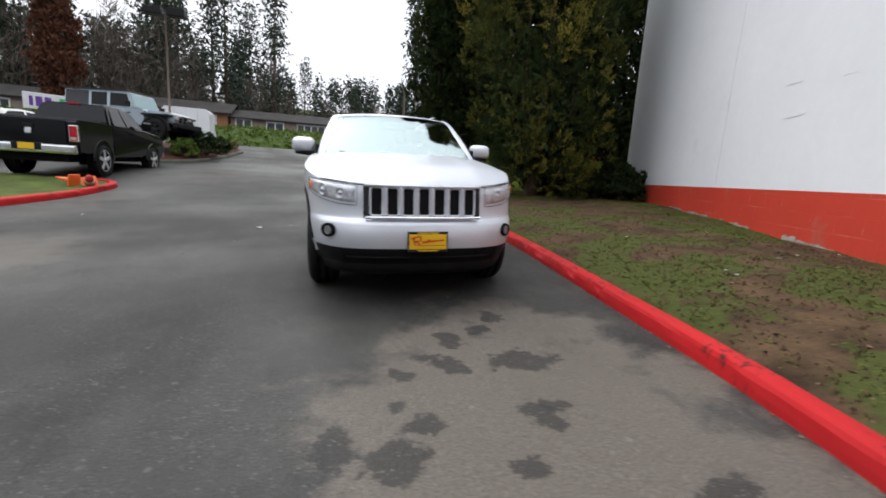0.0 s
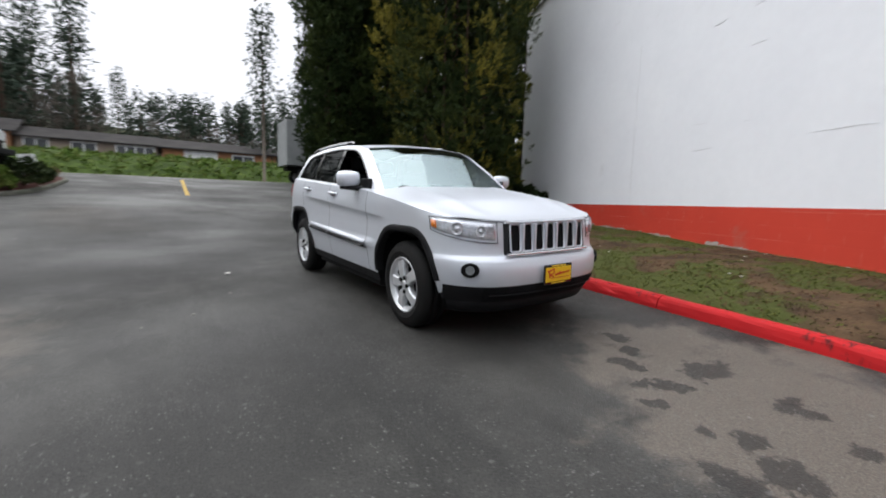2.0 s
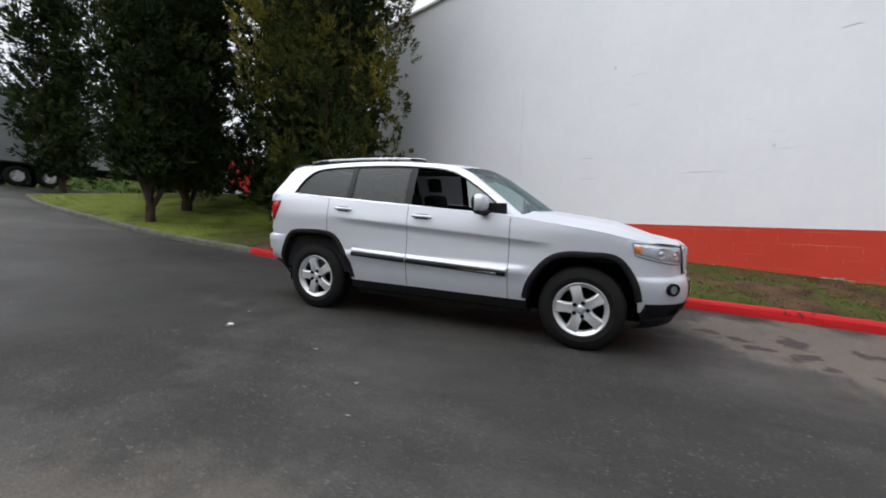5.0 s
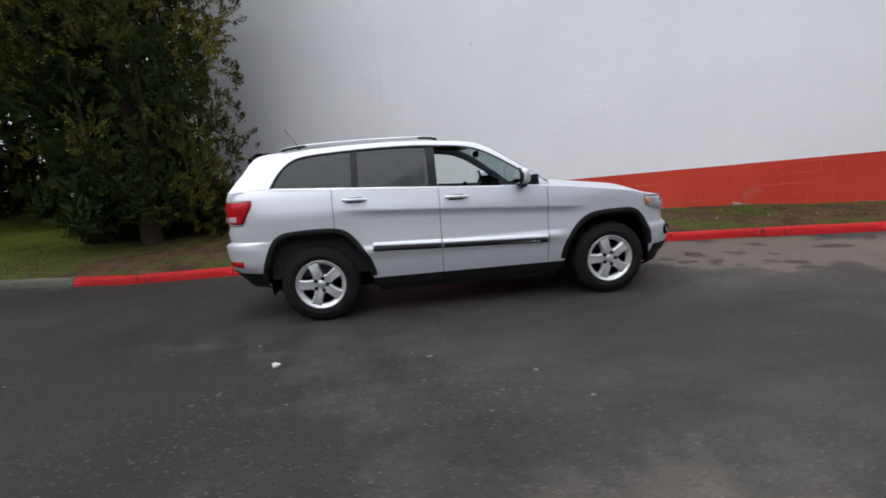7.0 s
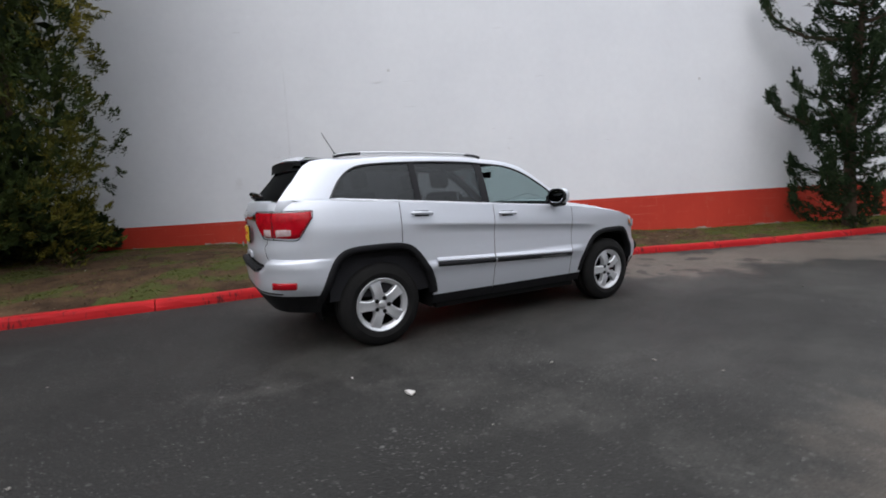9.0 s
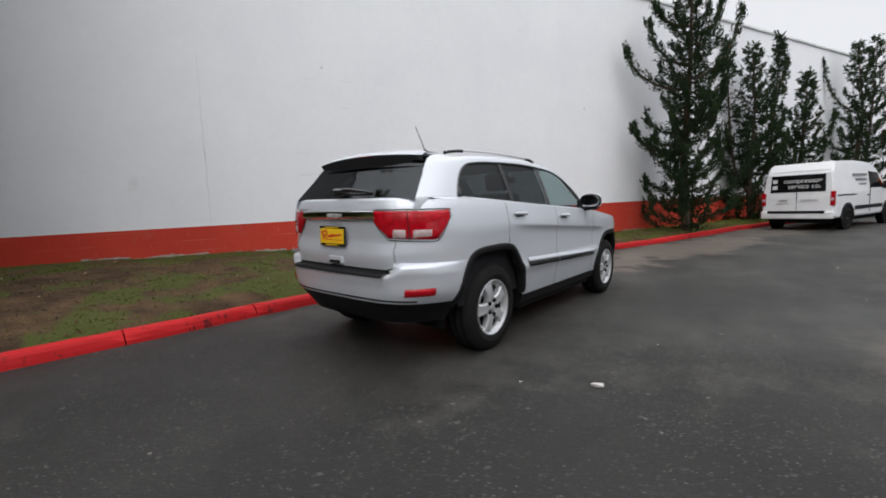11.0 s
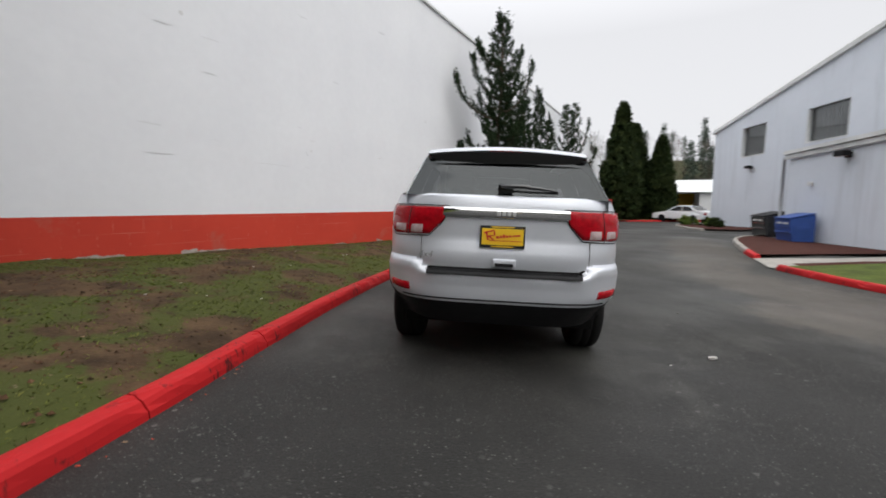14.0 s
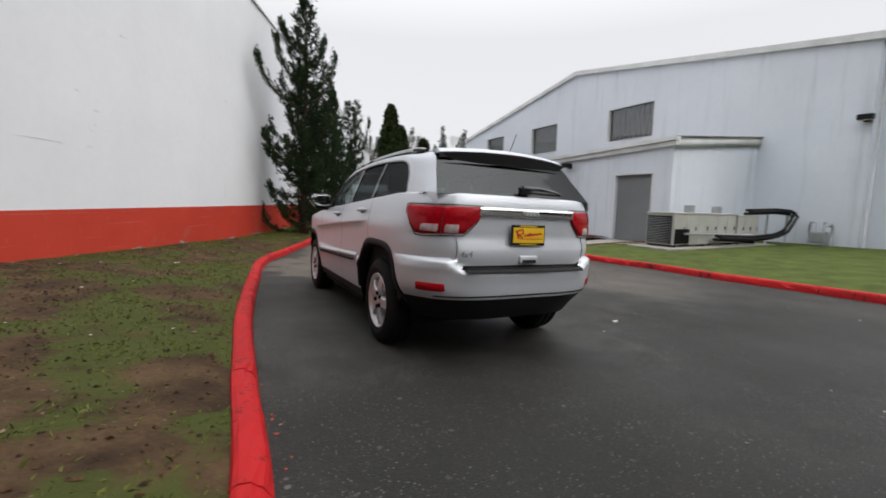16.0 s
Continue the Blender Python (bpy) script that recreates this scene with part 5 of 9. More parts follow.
HEADLAMP_IN = material("headlamp_reflector", (0.80, 0.81, 0.83), rough=0.25, metal=0.55, second=(0.46, 0.47, 0.50), scale=22, spread=0.15, bump=0.4, bump_scale=30)
for side in (-1, 1):
    q0, q1 = q_of_x(0.485) * side, q_of_y(-1.89) * side
    lo = lambda t: 0.795 + 0.02 * t + 0.07 * t ** 2
    hi = lambda t: 0.945 + 0.045 * t - 0.01 * t * t
    lamp = patch("headlight", q0, q1, lo, hi, 0.006, HEADLAMP_IN, "clear headlight with two round reflectors and amber marker", nq=26, nz=8)
    patch("lens", q0, q1, lo, hi, 0.022, GLASS_LAMP, "clear lens", lamp, 26, 8, thick=-0.004)
    patch("amber_marker", q0 + (q1 - q0) * 0.86, q1, lambda t: lo(0.86 + 0.14 * t) + 0.008, lambda t: hi(0.86 + 0.14 * t) - 0.008, 0.014, AMBER_LAMP, "amber side marker", lamp, 6, 5)
    for t, r in ((0.24, 0.046), (0.56, 0.052)):
        p = skin(q0 + (q1 - q0) * t, (lo(t) + hi(t)) / 2, 0.008)
        d = skin(q0 + (q1 - q0) * t, (lo(t) + hi(t)) / 2, 0.05) - p
        bm = bmesh.new()
        lathe(bm, [(r, 0.006), (r * 0.92, 0.012), (r * 0.75, 0.0), (r * 0.35, -0.004), (r * 0.3, 0.010), (0.002, 0.014)], 20)
        bm.transform(Vector(d).to_track_quat("Z", "Y").to_matrix().to_4x4())
        bm.transform(Matrix.Translation(p))
        part("reflector", bm, HEADLAMP_IN, lamp, "round bright reflector", True)
    rim = [skin(q0 + (q1 - q0) * t, lo(t) - 0.004, 0.006) for t in np.linspace(0, 1, 20)] + [skin(q1, lo(1) + (hi(1) - lo(1)) * t, 0.006) for t in (0.3, 0.7)] + [skin(q0 + (q1 - q0) * t, hi(t) + 0.003, 0.006) for t in np.linspace(1, 0, 20)]
    tube("lamp_seal", rim, 0.003, GLOSS_BLACK, lamp, sides=5, closed=True)
    # fog lamp in its dark pocket
    qa = (q_of_x(0.63) + q_of_x(0.755)) / 2 * side
    p = skin(qa, 0.597, 0.004)
    face = Vector(skin(qa, 0.597, 0.05) - p).to_track_quat("Z", "X").to_matrix().to_4x4()

    def lamp_part(profile, sx, sy, mat, parent, name, label):
        bm = bmesh.new()
        lathe(bm, profile, 24)
        bm.transform(Matrix.Translation(p) @ face @ Matrix.Diagonal((sx, sy, 1, 1)))
        return part(name, bm, mat, parent, label, True)
    fog = lamp_part([(0.062, -0.03), (0.062, 0.010), (0.056, 0.014), (0.048, 0.006), (0.001, 0.0)], 0.86, 1.12, DARK, suv, "fog_lamp", "round fog lamp in a black pocket")
    lamp_part([(0.034, 0.004), (0.034, 0.010), (0.028, 0.012), (0.026, 0.006), (0.012, 0.009), (0.001, 0.010)], 1, 1, DOOR_GREY, fog, "fog_lens", "clear round lens")
# lower mouth and air dam
vs = [tuple(nose_y(x, z, o)) for x in np.linspace(-0.60, 0.60, 21) for z, o in ((0.345, 0.010), (0.37, 0.014), (0.44, 0.012), (0.462, 0.006))]
mouth = raw("air_intake", vs, grid_faces(21, 4), GRILLE_MESH, suv, "wide black lower air intake", True, away=(0, 0, 0.5))
for z in (0.40,):
    tube("intake_bar", [nose_y(x, z, 0.018) for x in np.linspace(-0.58, 0.58, 15)], 0.006, BLACK_PLASTIC, mouth, sides=5)
vs = [tuple(nose_y(x, z, o)) for x in np.linspace(-0.80, 0.80, 25) for z, o in ((0.235, -0.05), (0.23, 0.0), (0.26, 0.02), (0.315, 0.014), (0.34, 0.0))]
raw("air_dam", vs, grid_faces(25, 5), BLACK_PLASTIC, suv, "black lower air dam", True, away=(0, 0, 0.5))


def plate(y, z, facing, label, tilt=0):
    """Advertising plate: yellow card in a thin black frame; its script becomes plain strokes."""
    root = boxpart("number_plate", (-0.158, 0.158, -0.006, 0.006, -0.079, 0.079), GLOSS_BLACK, suv, label, bevel=0.004, m=pose(0.02, y, z, tilt, 0, 0 if facing < 0 else 180))
    f = pose(0.02, y, z, tilt, 0, 0 if facing < 0 else 180)
    boxpart("card", (-0.145, 0.145, -0.011, -0.004, -0.058, 0.058), YELLOW, root, "plain yellow card", bevel=0.002, m=f)
    for a, b, c, d, r in ((-0.115, 0.035, -0.10, -0.025, 0.006), (-0.13, 0.025, -0.06, 0.045, 0.005), (-0.06, 0.045, -0.055, 0.01, 0.005), (-0.055, 0.01, -0.105, 0.004, 0.004), (-0.10, 0.005, -0.06, -0.022, 0.005)):
        bm = box(bmesh.new(), -0.5, 0.5, -0.002, 0.001, -0.5, 0.5)
        ln = math.hypot(c - a, d - b)
        bm.transform(f @ Matrix.Translation(((a + c) / 2, -0.0115, (b + d) / 2)) @ Matrix.Rotation(-math.atan2(d - b, c - a), 4, "Y") @ Matrix.Diagonal((ln, 1, r * 2, 1)))
        part("stroke", bm, RED_INK, root, "red script stroke")
    x = -0.045
    for w, h in ((0.026, 0.028), (0.008, 0.03), (0.018, 0.028), (0.026, 0.04), (0.024, 0.026), (0.022, 0.026), (0.006, 0.008), (0.018, 0.022), (0.018, 0.022), (0.03, 0.022)):
        boxpart("stroke", (x, x + w * 0.72, -0.0128, -0.0105, -0.012 + (x + 0.05) * 0.12, -0.012 + (x + 0.05) * 0.12 + h * 0.62), RED_INK, root, "red script stroke", bevel=0, m=f)
        x += w * 0.88
    boxpart("stroke", (-0.09, 0.135, -0.0128, -0.0105, -0.030, -0.025), RED_INK, root, "red underline", bevel=0, m=f)
    for zz in (-0.069, 0.069):
        boxpart("frame_lettering", (-0.08, 0.08, -0.0085, -0.005, zz - 0.004, zz + 0.004), YELLOW, root, "unreadable yellow lettering", bevel=0, m=f)
    return root


plate(-2.356, 0.532, -1, "yellow dealer plate in a black frame")
plate(2.402, 1.003, 1, "yellow dealer plate in a black frame", 0)

# ---- tail
for side in (-1, 1):
    qa, qb = q_tail(0.42) * side, q_of_y(2.03) * side
    hi = lambda t: 1.207 + 0.006 * t
    lo = lambda t: np.interp(t, [0, 0.05, 0.20, 0.74, 0.80, 1.0], [1.160, 1.09, 0.992, 0.982, 0.992, 1.165])
    tl = patch("tail_light", qa, qb, lo, hi, 0.018, RED_LAMP, "red tail light with a pale reversing lens", nq=36, nz=10)
    patch("reversing_lens", qa + (qb - qa) * 0.27, qa + (qb - qa) * 0.43, lambda t: 1.008 + 0 * t, lambda t: 1.070 + 0 * t, 0.022, WHITE_LAMP, "pale reversing lens", tl, 10, 5, thick=-0.017)
    patch("signal_lens", qa + (qb - qa) * 0.50, qa + (qb - qa) * 0.72, lambda t: 1.008 + 0.01 * t, lambda t: 1.070 + 0 * t, 0.022, WHITE_LAMP, "pale pink signal lens", tl, 10, 5, thick=-0.017)
    patch("upper_lens", qa + (qb - qa) * 0.10, qa + (qb - qa) * 0.44, lambda t: 1.09 + 0 * t, lambda t: 1.192 + 0 * t, 0.021, RED_DEEP, "deep red ribbed lens", tl, 10, 5, thick=-0.017)
    patch("upper_lens", qa + (qb - qa) * 0.49, qa + (qb - qa) * 0.86, lambda t: 1.085 + 0.05 * t, lambda t: 1.192 + 0 * t, 0.021, RED_DEEP, "deep red ribbed lens", tl, 10, 5, thick=-0.017)
    tube("lamp_gap", [skin(qa + (qb - qa) * 0.465, z, 0.019) for z in np.linspace(0.990, 1.205, 6)], 0.004, GLOSS_BLACK, tl, sides=5)
    rim = [skin(qa + (qb - qa) * t, float(lo(t)) - 0.003, 0.004) for t in np.linspace(0, 1, 30)] + [skin(qa + (qb - qa) * t, hi(t) + 0.002, 0.004) for t in np.linspace(1, 0, 24)]
    tube("lamp_seal", rim, 0.0035, GLOSS_BLACK, tl, sides=5, closed=True)
    qc, qd = q_tail(0.655) * side, q_of_y(2.13) * side
    patch("reflector", qc, qd, lambda t: 0.568 + 0.006 * t, lambda t: 0.648 + 0.008 * t, 0.012, RED_LAMP, "red bumper reflector", nq=8, nz=5)


def tail(x, z, off=0.0):
    return skin(q_tail(x) if abs(x) > 0.01 else float(REF_Q[-1]), z, off)


ledge = []
for x in np.linspace(-0.80, 0.80, 31):
    p = tail(x, 1.279)
    ledge += [(p[0], p[1] + 0.001, 1.270), (p[0], p[1] - 0.004, 1.283), (p[0] * 0.985, p[1] - 0.03, 1.296), (p[0] * 0.97, p[1] - 0.12, 1.300)]
raw("tailgate_ledge", ledge, grid_faces(31, 4), SILVER, suv, "", True, away=(0, 0, 0.7))
bar = raw("chrome_bar", [tuple(tail(x, z, o)) for x in np.linspace(-0.45, 0.45, 25) for z, o in ((1.128, 0.004), (1.132, 0.016), (1.150, 0.021), (1.180, 0.026), (1.198, 0.026), (1.203, 0.004))], grid_faces(25, 6), CHROME, suv, "bright chrome bar across the tailgate", True, away=(0, 0, 0.9))
for x, w in ((-0.055, 0.022), (-0.02, 0.026), (0.016, 0.026), (0.052, 0.026)):
    boxpart("badge", (x - w / 2, x + w / 2, 2.405, 2.418, 1.150, 1.182), ALLOY, bar, "raised bright badge", bevel=0.004)
lines("4x4", 0.066, DOOR_GREY, pose(0.56, 2.405, 0.858, 90, 0, 180), "badge_lettering", suv, "bright raised lettering", 0.004, 0.15)
# lower tailgate: plate recess edges, pull handle, step pad
for side in (-1, 1):
    tube("tailgate_seam", [tail(side * 0.60, z, 0.002) for z in np.linspace(0.99, 0.80, 10)] + [tail(side * x, z, 0.003) for x, z in ((0.59, 0.775), (0.565, 0.752), (0.53, 0.742))], 0.0022, DARK, suv, sides=5)
handle = boxpart("tailgate_handle", (-0.085, 0.085, 2.375, 2.405, 0.785, 0.845), SILVER, suv, "recessed pull handle", bevel=0.012)
boxpart("pull", (-0.065, 0.065, 2.398, 2.408, 0.790, 0.815), BLACK_PLASTIC, handle, "black grip", bevel=0.004)
raw("step_pad", [(x, float(np.interp(abs(x), [0, 0.55], [2.33, 2.31])) + dy, z) for x in np.linspace(-0.55, 0.55, 15) for dy, z in ((0.03, 0.752), (0.085, 0.752), (0.11, 0.742), (0.114, 0.72))], grid_faces(15, 4), BLACK_PLASTIC, suv, "black ribbed bumper step pad", True, away=(0, 0, 0.6))
for r in range(3):
    tube("pad_rib", [(x, float(np.interp(abs(x), [0, 0.55], [2.33, 2.31])) + 0.045 + 0.02 * r, 0.755) for x in np.linspace(-0.52, 0.52, 9)], 0.004, BLACK_PLASTIC, suv, sides=5)
tube("bumper_crease", [tail(x, 0.543, 0.002) for x in np.linspace(-0.76, 0.76, 25)], 0.006, BLACK_PLASTIC, suv, sides=6)
bm = bmesh.new()
lathe(bm, [(0.030, 0), (0.034, 0.01), (0.034, 0.16), (0.028, 0.16), (0.026, 0.02)], 14)
bm.transform(pose(-0.45, 2.0, 0.36, -90, 0, 0))
part("tailpipe", bm, DARK, suv, "dark tailpipe", True)
# rear wiper
wiper = boxpart("rear_wiper", (-0.045, 0.065, 2.30, 2.345, 1.31, 1.375), GLOSS_BLACK, suv, "black rear wiper", bevel=0.015)
tube("wiper_arm", [(0.05, 2.345, 1.36), (-0.12, 2.34, 1.362), (-0.30, 2.315, 1.345), (-0.36, 2.305, 1.335)], [0.020, 0.018, 0.012, 0.006], GLOSS_BLACK, wiper, sides=6)
tube("wiper_blade", [(0.06, 2.342, 1.33), (-0.15, 2.335, 1.325), (-0.36, 2.305, 1.325)], 0.008, RUBBER, wiper, sides=5)
# front wipers
for x0, x1 in ((0.55, -0.02), (-0.05, -0.62)):
    tube("wiper", [(x0, -0.93, 1.185), (x0 * 0.6 + x1 * 0.4, -0.94, 1.20), (x1, -0.90, 1.205)], [0.012, 0.009, 0.006], GLOSS_BLACK, suv, "black wiper at rest", sides=5)

# ---- flanks
for side in (-1, 1):
    def fl(y, z, off=0.0):
        p = skin(float(np.interp(y, REF[18:-18, 1], REF_Q[18:-18])), z)
        return (side * (p[0] + off), y, z)
    # door moulding: silver strip over a dark insert
    for y0, y1 in ((-0.785, 0.255), (0.275, 0.925)):
        vs = [fl(y, z + (y + 0.8) * 0.034, o) for y in np.linspace(y0, y1, 16) for z, o in ((0.600, 0.0), (0.606, 0.012), (0.622, 0.016), (0.640, 0.012), (0.645, 0.0))]
        raw("door_moulding", vs, grid_faces(16, 5), BLACK_PLASTIC, suv, "dark grey door moulding", True, away=(0, 0, 0.6))
        vs = [fl(y, z + (y + 0.8) * 0.034, o) for y in np.linspace(y0, y1, 16) for z, o in ((0.645, 0.004), (0.652, 0.012), (0.664, 0.012), (0.682, 0.002), (0.690, -0.002))]
        raw("moulding_ledge", vs, grid_faces(16, 5), SILVER, suv, "", True, away=(0, 0, 0.6))
    if side < 0:
        for i in range(12):
            y = -0.70 + 0.032 * i
            boxpart("nameplate", (-0.962, -0.952, y, y + 0.022, 0.617 + 0.0011 * i, 0.632 + 0.0011 * i), CHROME, suv, "unreadable raised lettering", bevel=0.002)
    # handles
    for y, z in ((0.10, 1.115), (1.06, 1.155)):
        h = tube("door_handle", [fl(y - 0.105, z - 0.004, 0.006), fl(y - 0.085, z, 0.030), fl(y, z + 0.003, 0.042), fl(y + 0.085, z + 0.006, 0.030), fl(y + 0.105, z + 0.004, 0.006)], [0.012, 0.015, 0.016, 0.015, 0.012], SILVER, suv, "silver pull handle", sides=8)
        raw("handle_pocket", [fl(y + dy, z + dz, 0.003) for dy, dz in ((-0.07, -0.028), (0.07, -0.026), (0.07, 0.024), (-0.07, 0.022))], [(0, 1, 2, 3)], BLACK_PLASTIC, h, "dark grip hollow", away=(0, 0, 0.9))
    # mirror
    bm = bmesh.new()
    r = bmesh.ops.create_icosphere(bm, subdivisions=3, radius=1.0)
    for v in bm.verts:
        x, y, z = v.co
        v.co = Vector((math.copysign(abs(x) ** 0.6, x) * 0.122, (y * 0.080 if y < 0 else y * 0.035), math.copysign(abs(z) ** 0.6, z) * 0.082))
    bm.transform(Matrix.Translation((side * 1.0, -0.52, 1.268)))
    mir = part("door_mirror", bm, SILVER, suv, "silver door mirror with a black base", True)
    bm = bmesh.new()
    lathe(bm, [(0.001, 0.0), (1.0, 0.0), (1.04, -0.6)], 24)
    for v in bm.verts:
        x, y, z = v.co
        v.co = Vector((math.copysign(abs(x) ** 0.8, x) * 0.120, 0.037 + 0.05 * z, math.copysign(abs(y) ** 0.8, y) * 0.078))
    bm.transform(Matrix.Translation((side * 1.0, -0.52, 1.268)))
    part("mirror_back", bm, BLACK_PLASTIC, mir, "black mirror surround")
    bm = bmesh.new()
    lathe(bm, [(0.001, 0.0), (0.9, 0.0), (1.0, -0.1)], 24)
    for v in bm.verts:
        x, y, z = v.co
        v.co = Vector((math.copysign(abs(x) ** 0.8, x) * 0.106, 0.041 + 0.01 * z, math.copysign(abs(y) ** 0.8, y) * 0.068))
    bm.transform(Matrix.Translation((side * 1.0, -0.52, 1.268)))
    part("mirror_glass", bm, CHROME, mir, "mirror glass")
    tube("mirror_foot", [(side * 0.86, -0.56, 1.175), (side * 0.92, -0.55, 1.178), (side * 1.0, -0.535, 1.188), (side * 1.08, -0.52, 1.195)], [0.045, 0.04, 0.05, 0.03], BLACK_PLASTIC, mir, "black mirror foot", sides=8, flat=0.028)
    boxpart("mirror_corner", (side * 0.835, side * 0.862, -0.74, -0.50, 1.165, 1.275), BLACK_PLASTIC, mir, bevel=0.008)

# ---- wheels
def wheel(x, y, z, face):
    """face: -1 shows its outer side towards -x."""
    w = new("wheel")
    w.parent = suv
    w.matrix_local = Matrix.Translation((x, y, z)) @ Matrix.Rotation(radians(-90 * (1 if face < 0 else -1)), 4, "Y") @ Matrix.Rotation(radians(17), 4, "Z")
    return w


def tyre_mesh(R, rim, width):
    bm = bmesh.new()
    prof = [(rim - 0.004, -width / 2 + 0.02), (rim + 0.012, -width / 2 - 0.002), (rim + 0.05, -width / 2 - 0.010), (R - 0.06, -width / 2 - 0.006), (R - 0.022, -width / 2 + 0.010), (R - 0.006, -width / 2 + 0.032),
            (R, -width / 2 + 0.05), (R, -0.042), (R - 0.012, -0.040), (R - 0.012, -0.028), (R, -0.026), (R, 0.026), (R - 0.012, 0.028), (R - 0.012, 0.040), (R, 0.042), (R, width / 2 - 0.05),
            (R - 0.006, width / 2 - 0.032), (R - 0.022, width / 2 - 0.010), (R - 0.06, width / 2 + 0.006), (R - 0.085, width / 2 + 0.010), (R - 0.088, width / 2 + 0.012), (R - 0.094, width / 2 + 0.010), (rim + 0.03, width / 2 + 0.006), (rim + 0.012, width / 2 + 0.002), (rim - 0.004, width / 2 - 0.02)]
    return lathe(bm, prof, 64)


def spoke_mesh(rim, width):
    """One of five broad spokes, dished in the middle."""
    bm = bmesh.new()
    rows = []
    for r, hw, h in ((0.045, 0.034, 0.040), (0.075, 0.050, 0.046), (0.105, 0.043, 0.050), (0.14, 0.043, 0.050), (0.175, 0.047, 0.046), (rim - 0.028, 0.054, 0.040), (rim - 0.012, 0.066, 0.036)):
        row = []
        for f, dz in ((-1.06, -0.045), (-1.0, -0.006), (-0.80, 0.003), (0.0, 0.001), (0.80, 0.003), (1.0, -0.006), (1.06, -0.045)):
            row.append(bm.verts.new((r, f * hw, width / 2 - 0.055 + h + dz)))
        rows.append(row)
    for a, b in zip(rows, rows[1:]):
        for i in range(6):
            bm.faces.new((a[i], b[i], b[i + 1], a[i + 1]))
    bm.faces.new(rows[0][::-1])
    bm.faces.new(rows[-1])
    bmesh.ops.recalc_face_normals(bm, faces=bm.faces)
    return bm


WR, RIM, WW = 0.374, 0.232, 0.245
first = None
for x, y, face in ((-0.772, -1.4575, -1), (-0.772, 1.4575, -1), (0.772, -1.4575, 1), (0.772, 1.4575, 1)):
    w = wheel(x, y, WR - 0.004, face)
    if first is None:
        ty = part("tyre", tyre_mesh(WR, RIM, WW), RUBBER, w, "black all-season tyre", True)
        bm = bmesh.new()
        lathe(bm, [(RIM - 0.040, WW / 2 - 0.050), (RIM - 0.034, WW / 2 - 0.026), (RIM - 0.024, WW / 2 - 0.016), (RIM - 0.010, WW / 2 - 0.012), (RIM - 0.004, WW / 2 - 0.002), (RIM + 0.005, WW / 2 + 0.003), (RIM + 0.007, WW / 2 - 0.02)], 56)
        ri = part("rim", bm, ALLOY, w, "five-spoke silver alloy rim", True)
        bm = bmesh.new()
        lathe(bm, [(RIM - 0.03, -WW / 2 + 0.01), (RIM - 0.02, 0.0), (RIM - 0.038, WW / 2 - 0.048)], 40)
        # the barrel's shade is its black colour
        ba = part("barrel", bm, DARK, w, "inner barrel with its shade put in as black", True)
        bm = bmesh.new()
        lathe(bm, [(RIM - 0.03, 0.0), (0.15, -0.004), (0.148, 0.012), (0.06, 0.014), (0.001, 0.014)], 32)
        di = part("brake_disc", bm, DARK, w, "dark brake disc", True)
        bm = bmesh.new()
        lathe(bm, [(0.078, 0.055), (0.075, 0.100), (0.05, 0.108), (0.036, 0.106), (0.034, 0.112), (0.018, 0.116), (0.001, 0.117)], 24)
        hu = part("hub", bm, ALLOY, w, "hub with centre cap", True)
        sp = [part("spoke", spoke_mesh(RIM, WW), ALLOY, w, smooth=False)]
        # raised black plugs stand for the shade in the nut pockets
        bm = bmesh.new()
        lathe(bm, [(0.019, 0.095), (0.019, 0.126), (0.013, 0.131), (0.001, 0.131)], 8)
        bm.transform(Matrix.Rotation(radians(36), 4, "Z") @ Matrix.Translation((0.062, 0, -0.004)))
        nu = [part("nut_pocket", bm, DARK, w, "black plug for the shade in a nut pocket")]
        for k in range(1, 5):
            for src, lst in ((sp[0], sp), (nu[0], nu)):
                o = src.copy()
                scene.collection.objects.link(o)
                o.matrix_basis = Matrix.Rotation(radians(72 * k), 4, "Z")
                lst.append(o)
        first = [ty, ri, ba, di, hu, *sp, *nu]
    else:
        for src in first:
            o = src.copy()
            scene.collection.objects.link(o)
            o.parent = w
            o.matrix_basis = src.matrix_basis.copy()

# ---- cabin
def seat(x, y, rot=0):
    bm = bmesh.new()
    box(bm, x - 0.25, x + 0.25, y - 0.28, y + 0.25, 0.62, 0.80, bevel=0.05)
    s = part("seat", bm, INTERIOR, suv, "black cloth seat", True)
    bm = box(bmesh.new(), -0.24, 0.24, -0.07, 0.07, 0, 0.62, bevel=0.05)
    bm.transform(pose(x, y + 0.24, 0.74, -14, 0, 0))
    part("backrest", bm, INTERIOR, s, smooth=True)
    bm = box(bmesh.new(), -0.13, 0.13, -0.05, 0.05, 0.66, 0.84, bevel=0.04)
    bm.transform(pose(x, y + 0.24, 0.74, -12, 0, 0))
    part("headrest", bm, INTERIOR, s, smooth=True)


for x in (-0.38, 0.38):
    seat(x, 0.18)
    seat(x, 1.05)
boxpart("dashboard", (-0.74, 0.74, -0.92, -0.38, 0.80, 1.13), INTERIOR, suv, "dark dashboard", bevel=0.06)
bm = bmesh.new()
lathe(bm, [(0.165 + 0.016 * math.cos(2 * math.pi * k / 8), 0.016 * math.sin(2 * math.pi * k / 8)) for k in range(9)], 32)
bm.transform(pose(0.38, -0.26, 1.06, 68, 0, 0))
sw = part("steering_wheel", bm, INTERIOR, suv, "dark steering wheel", True)
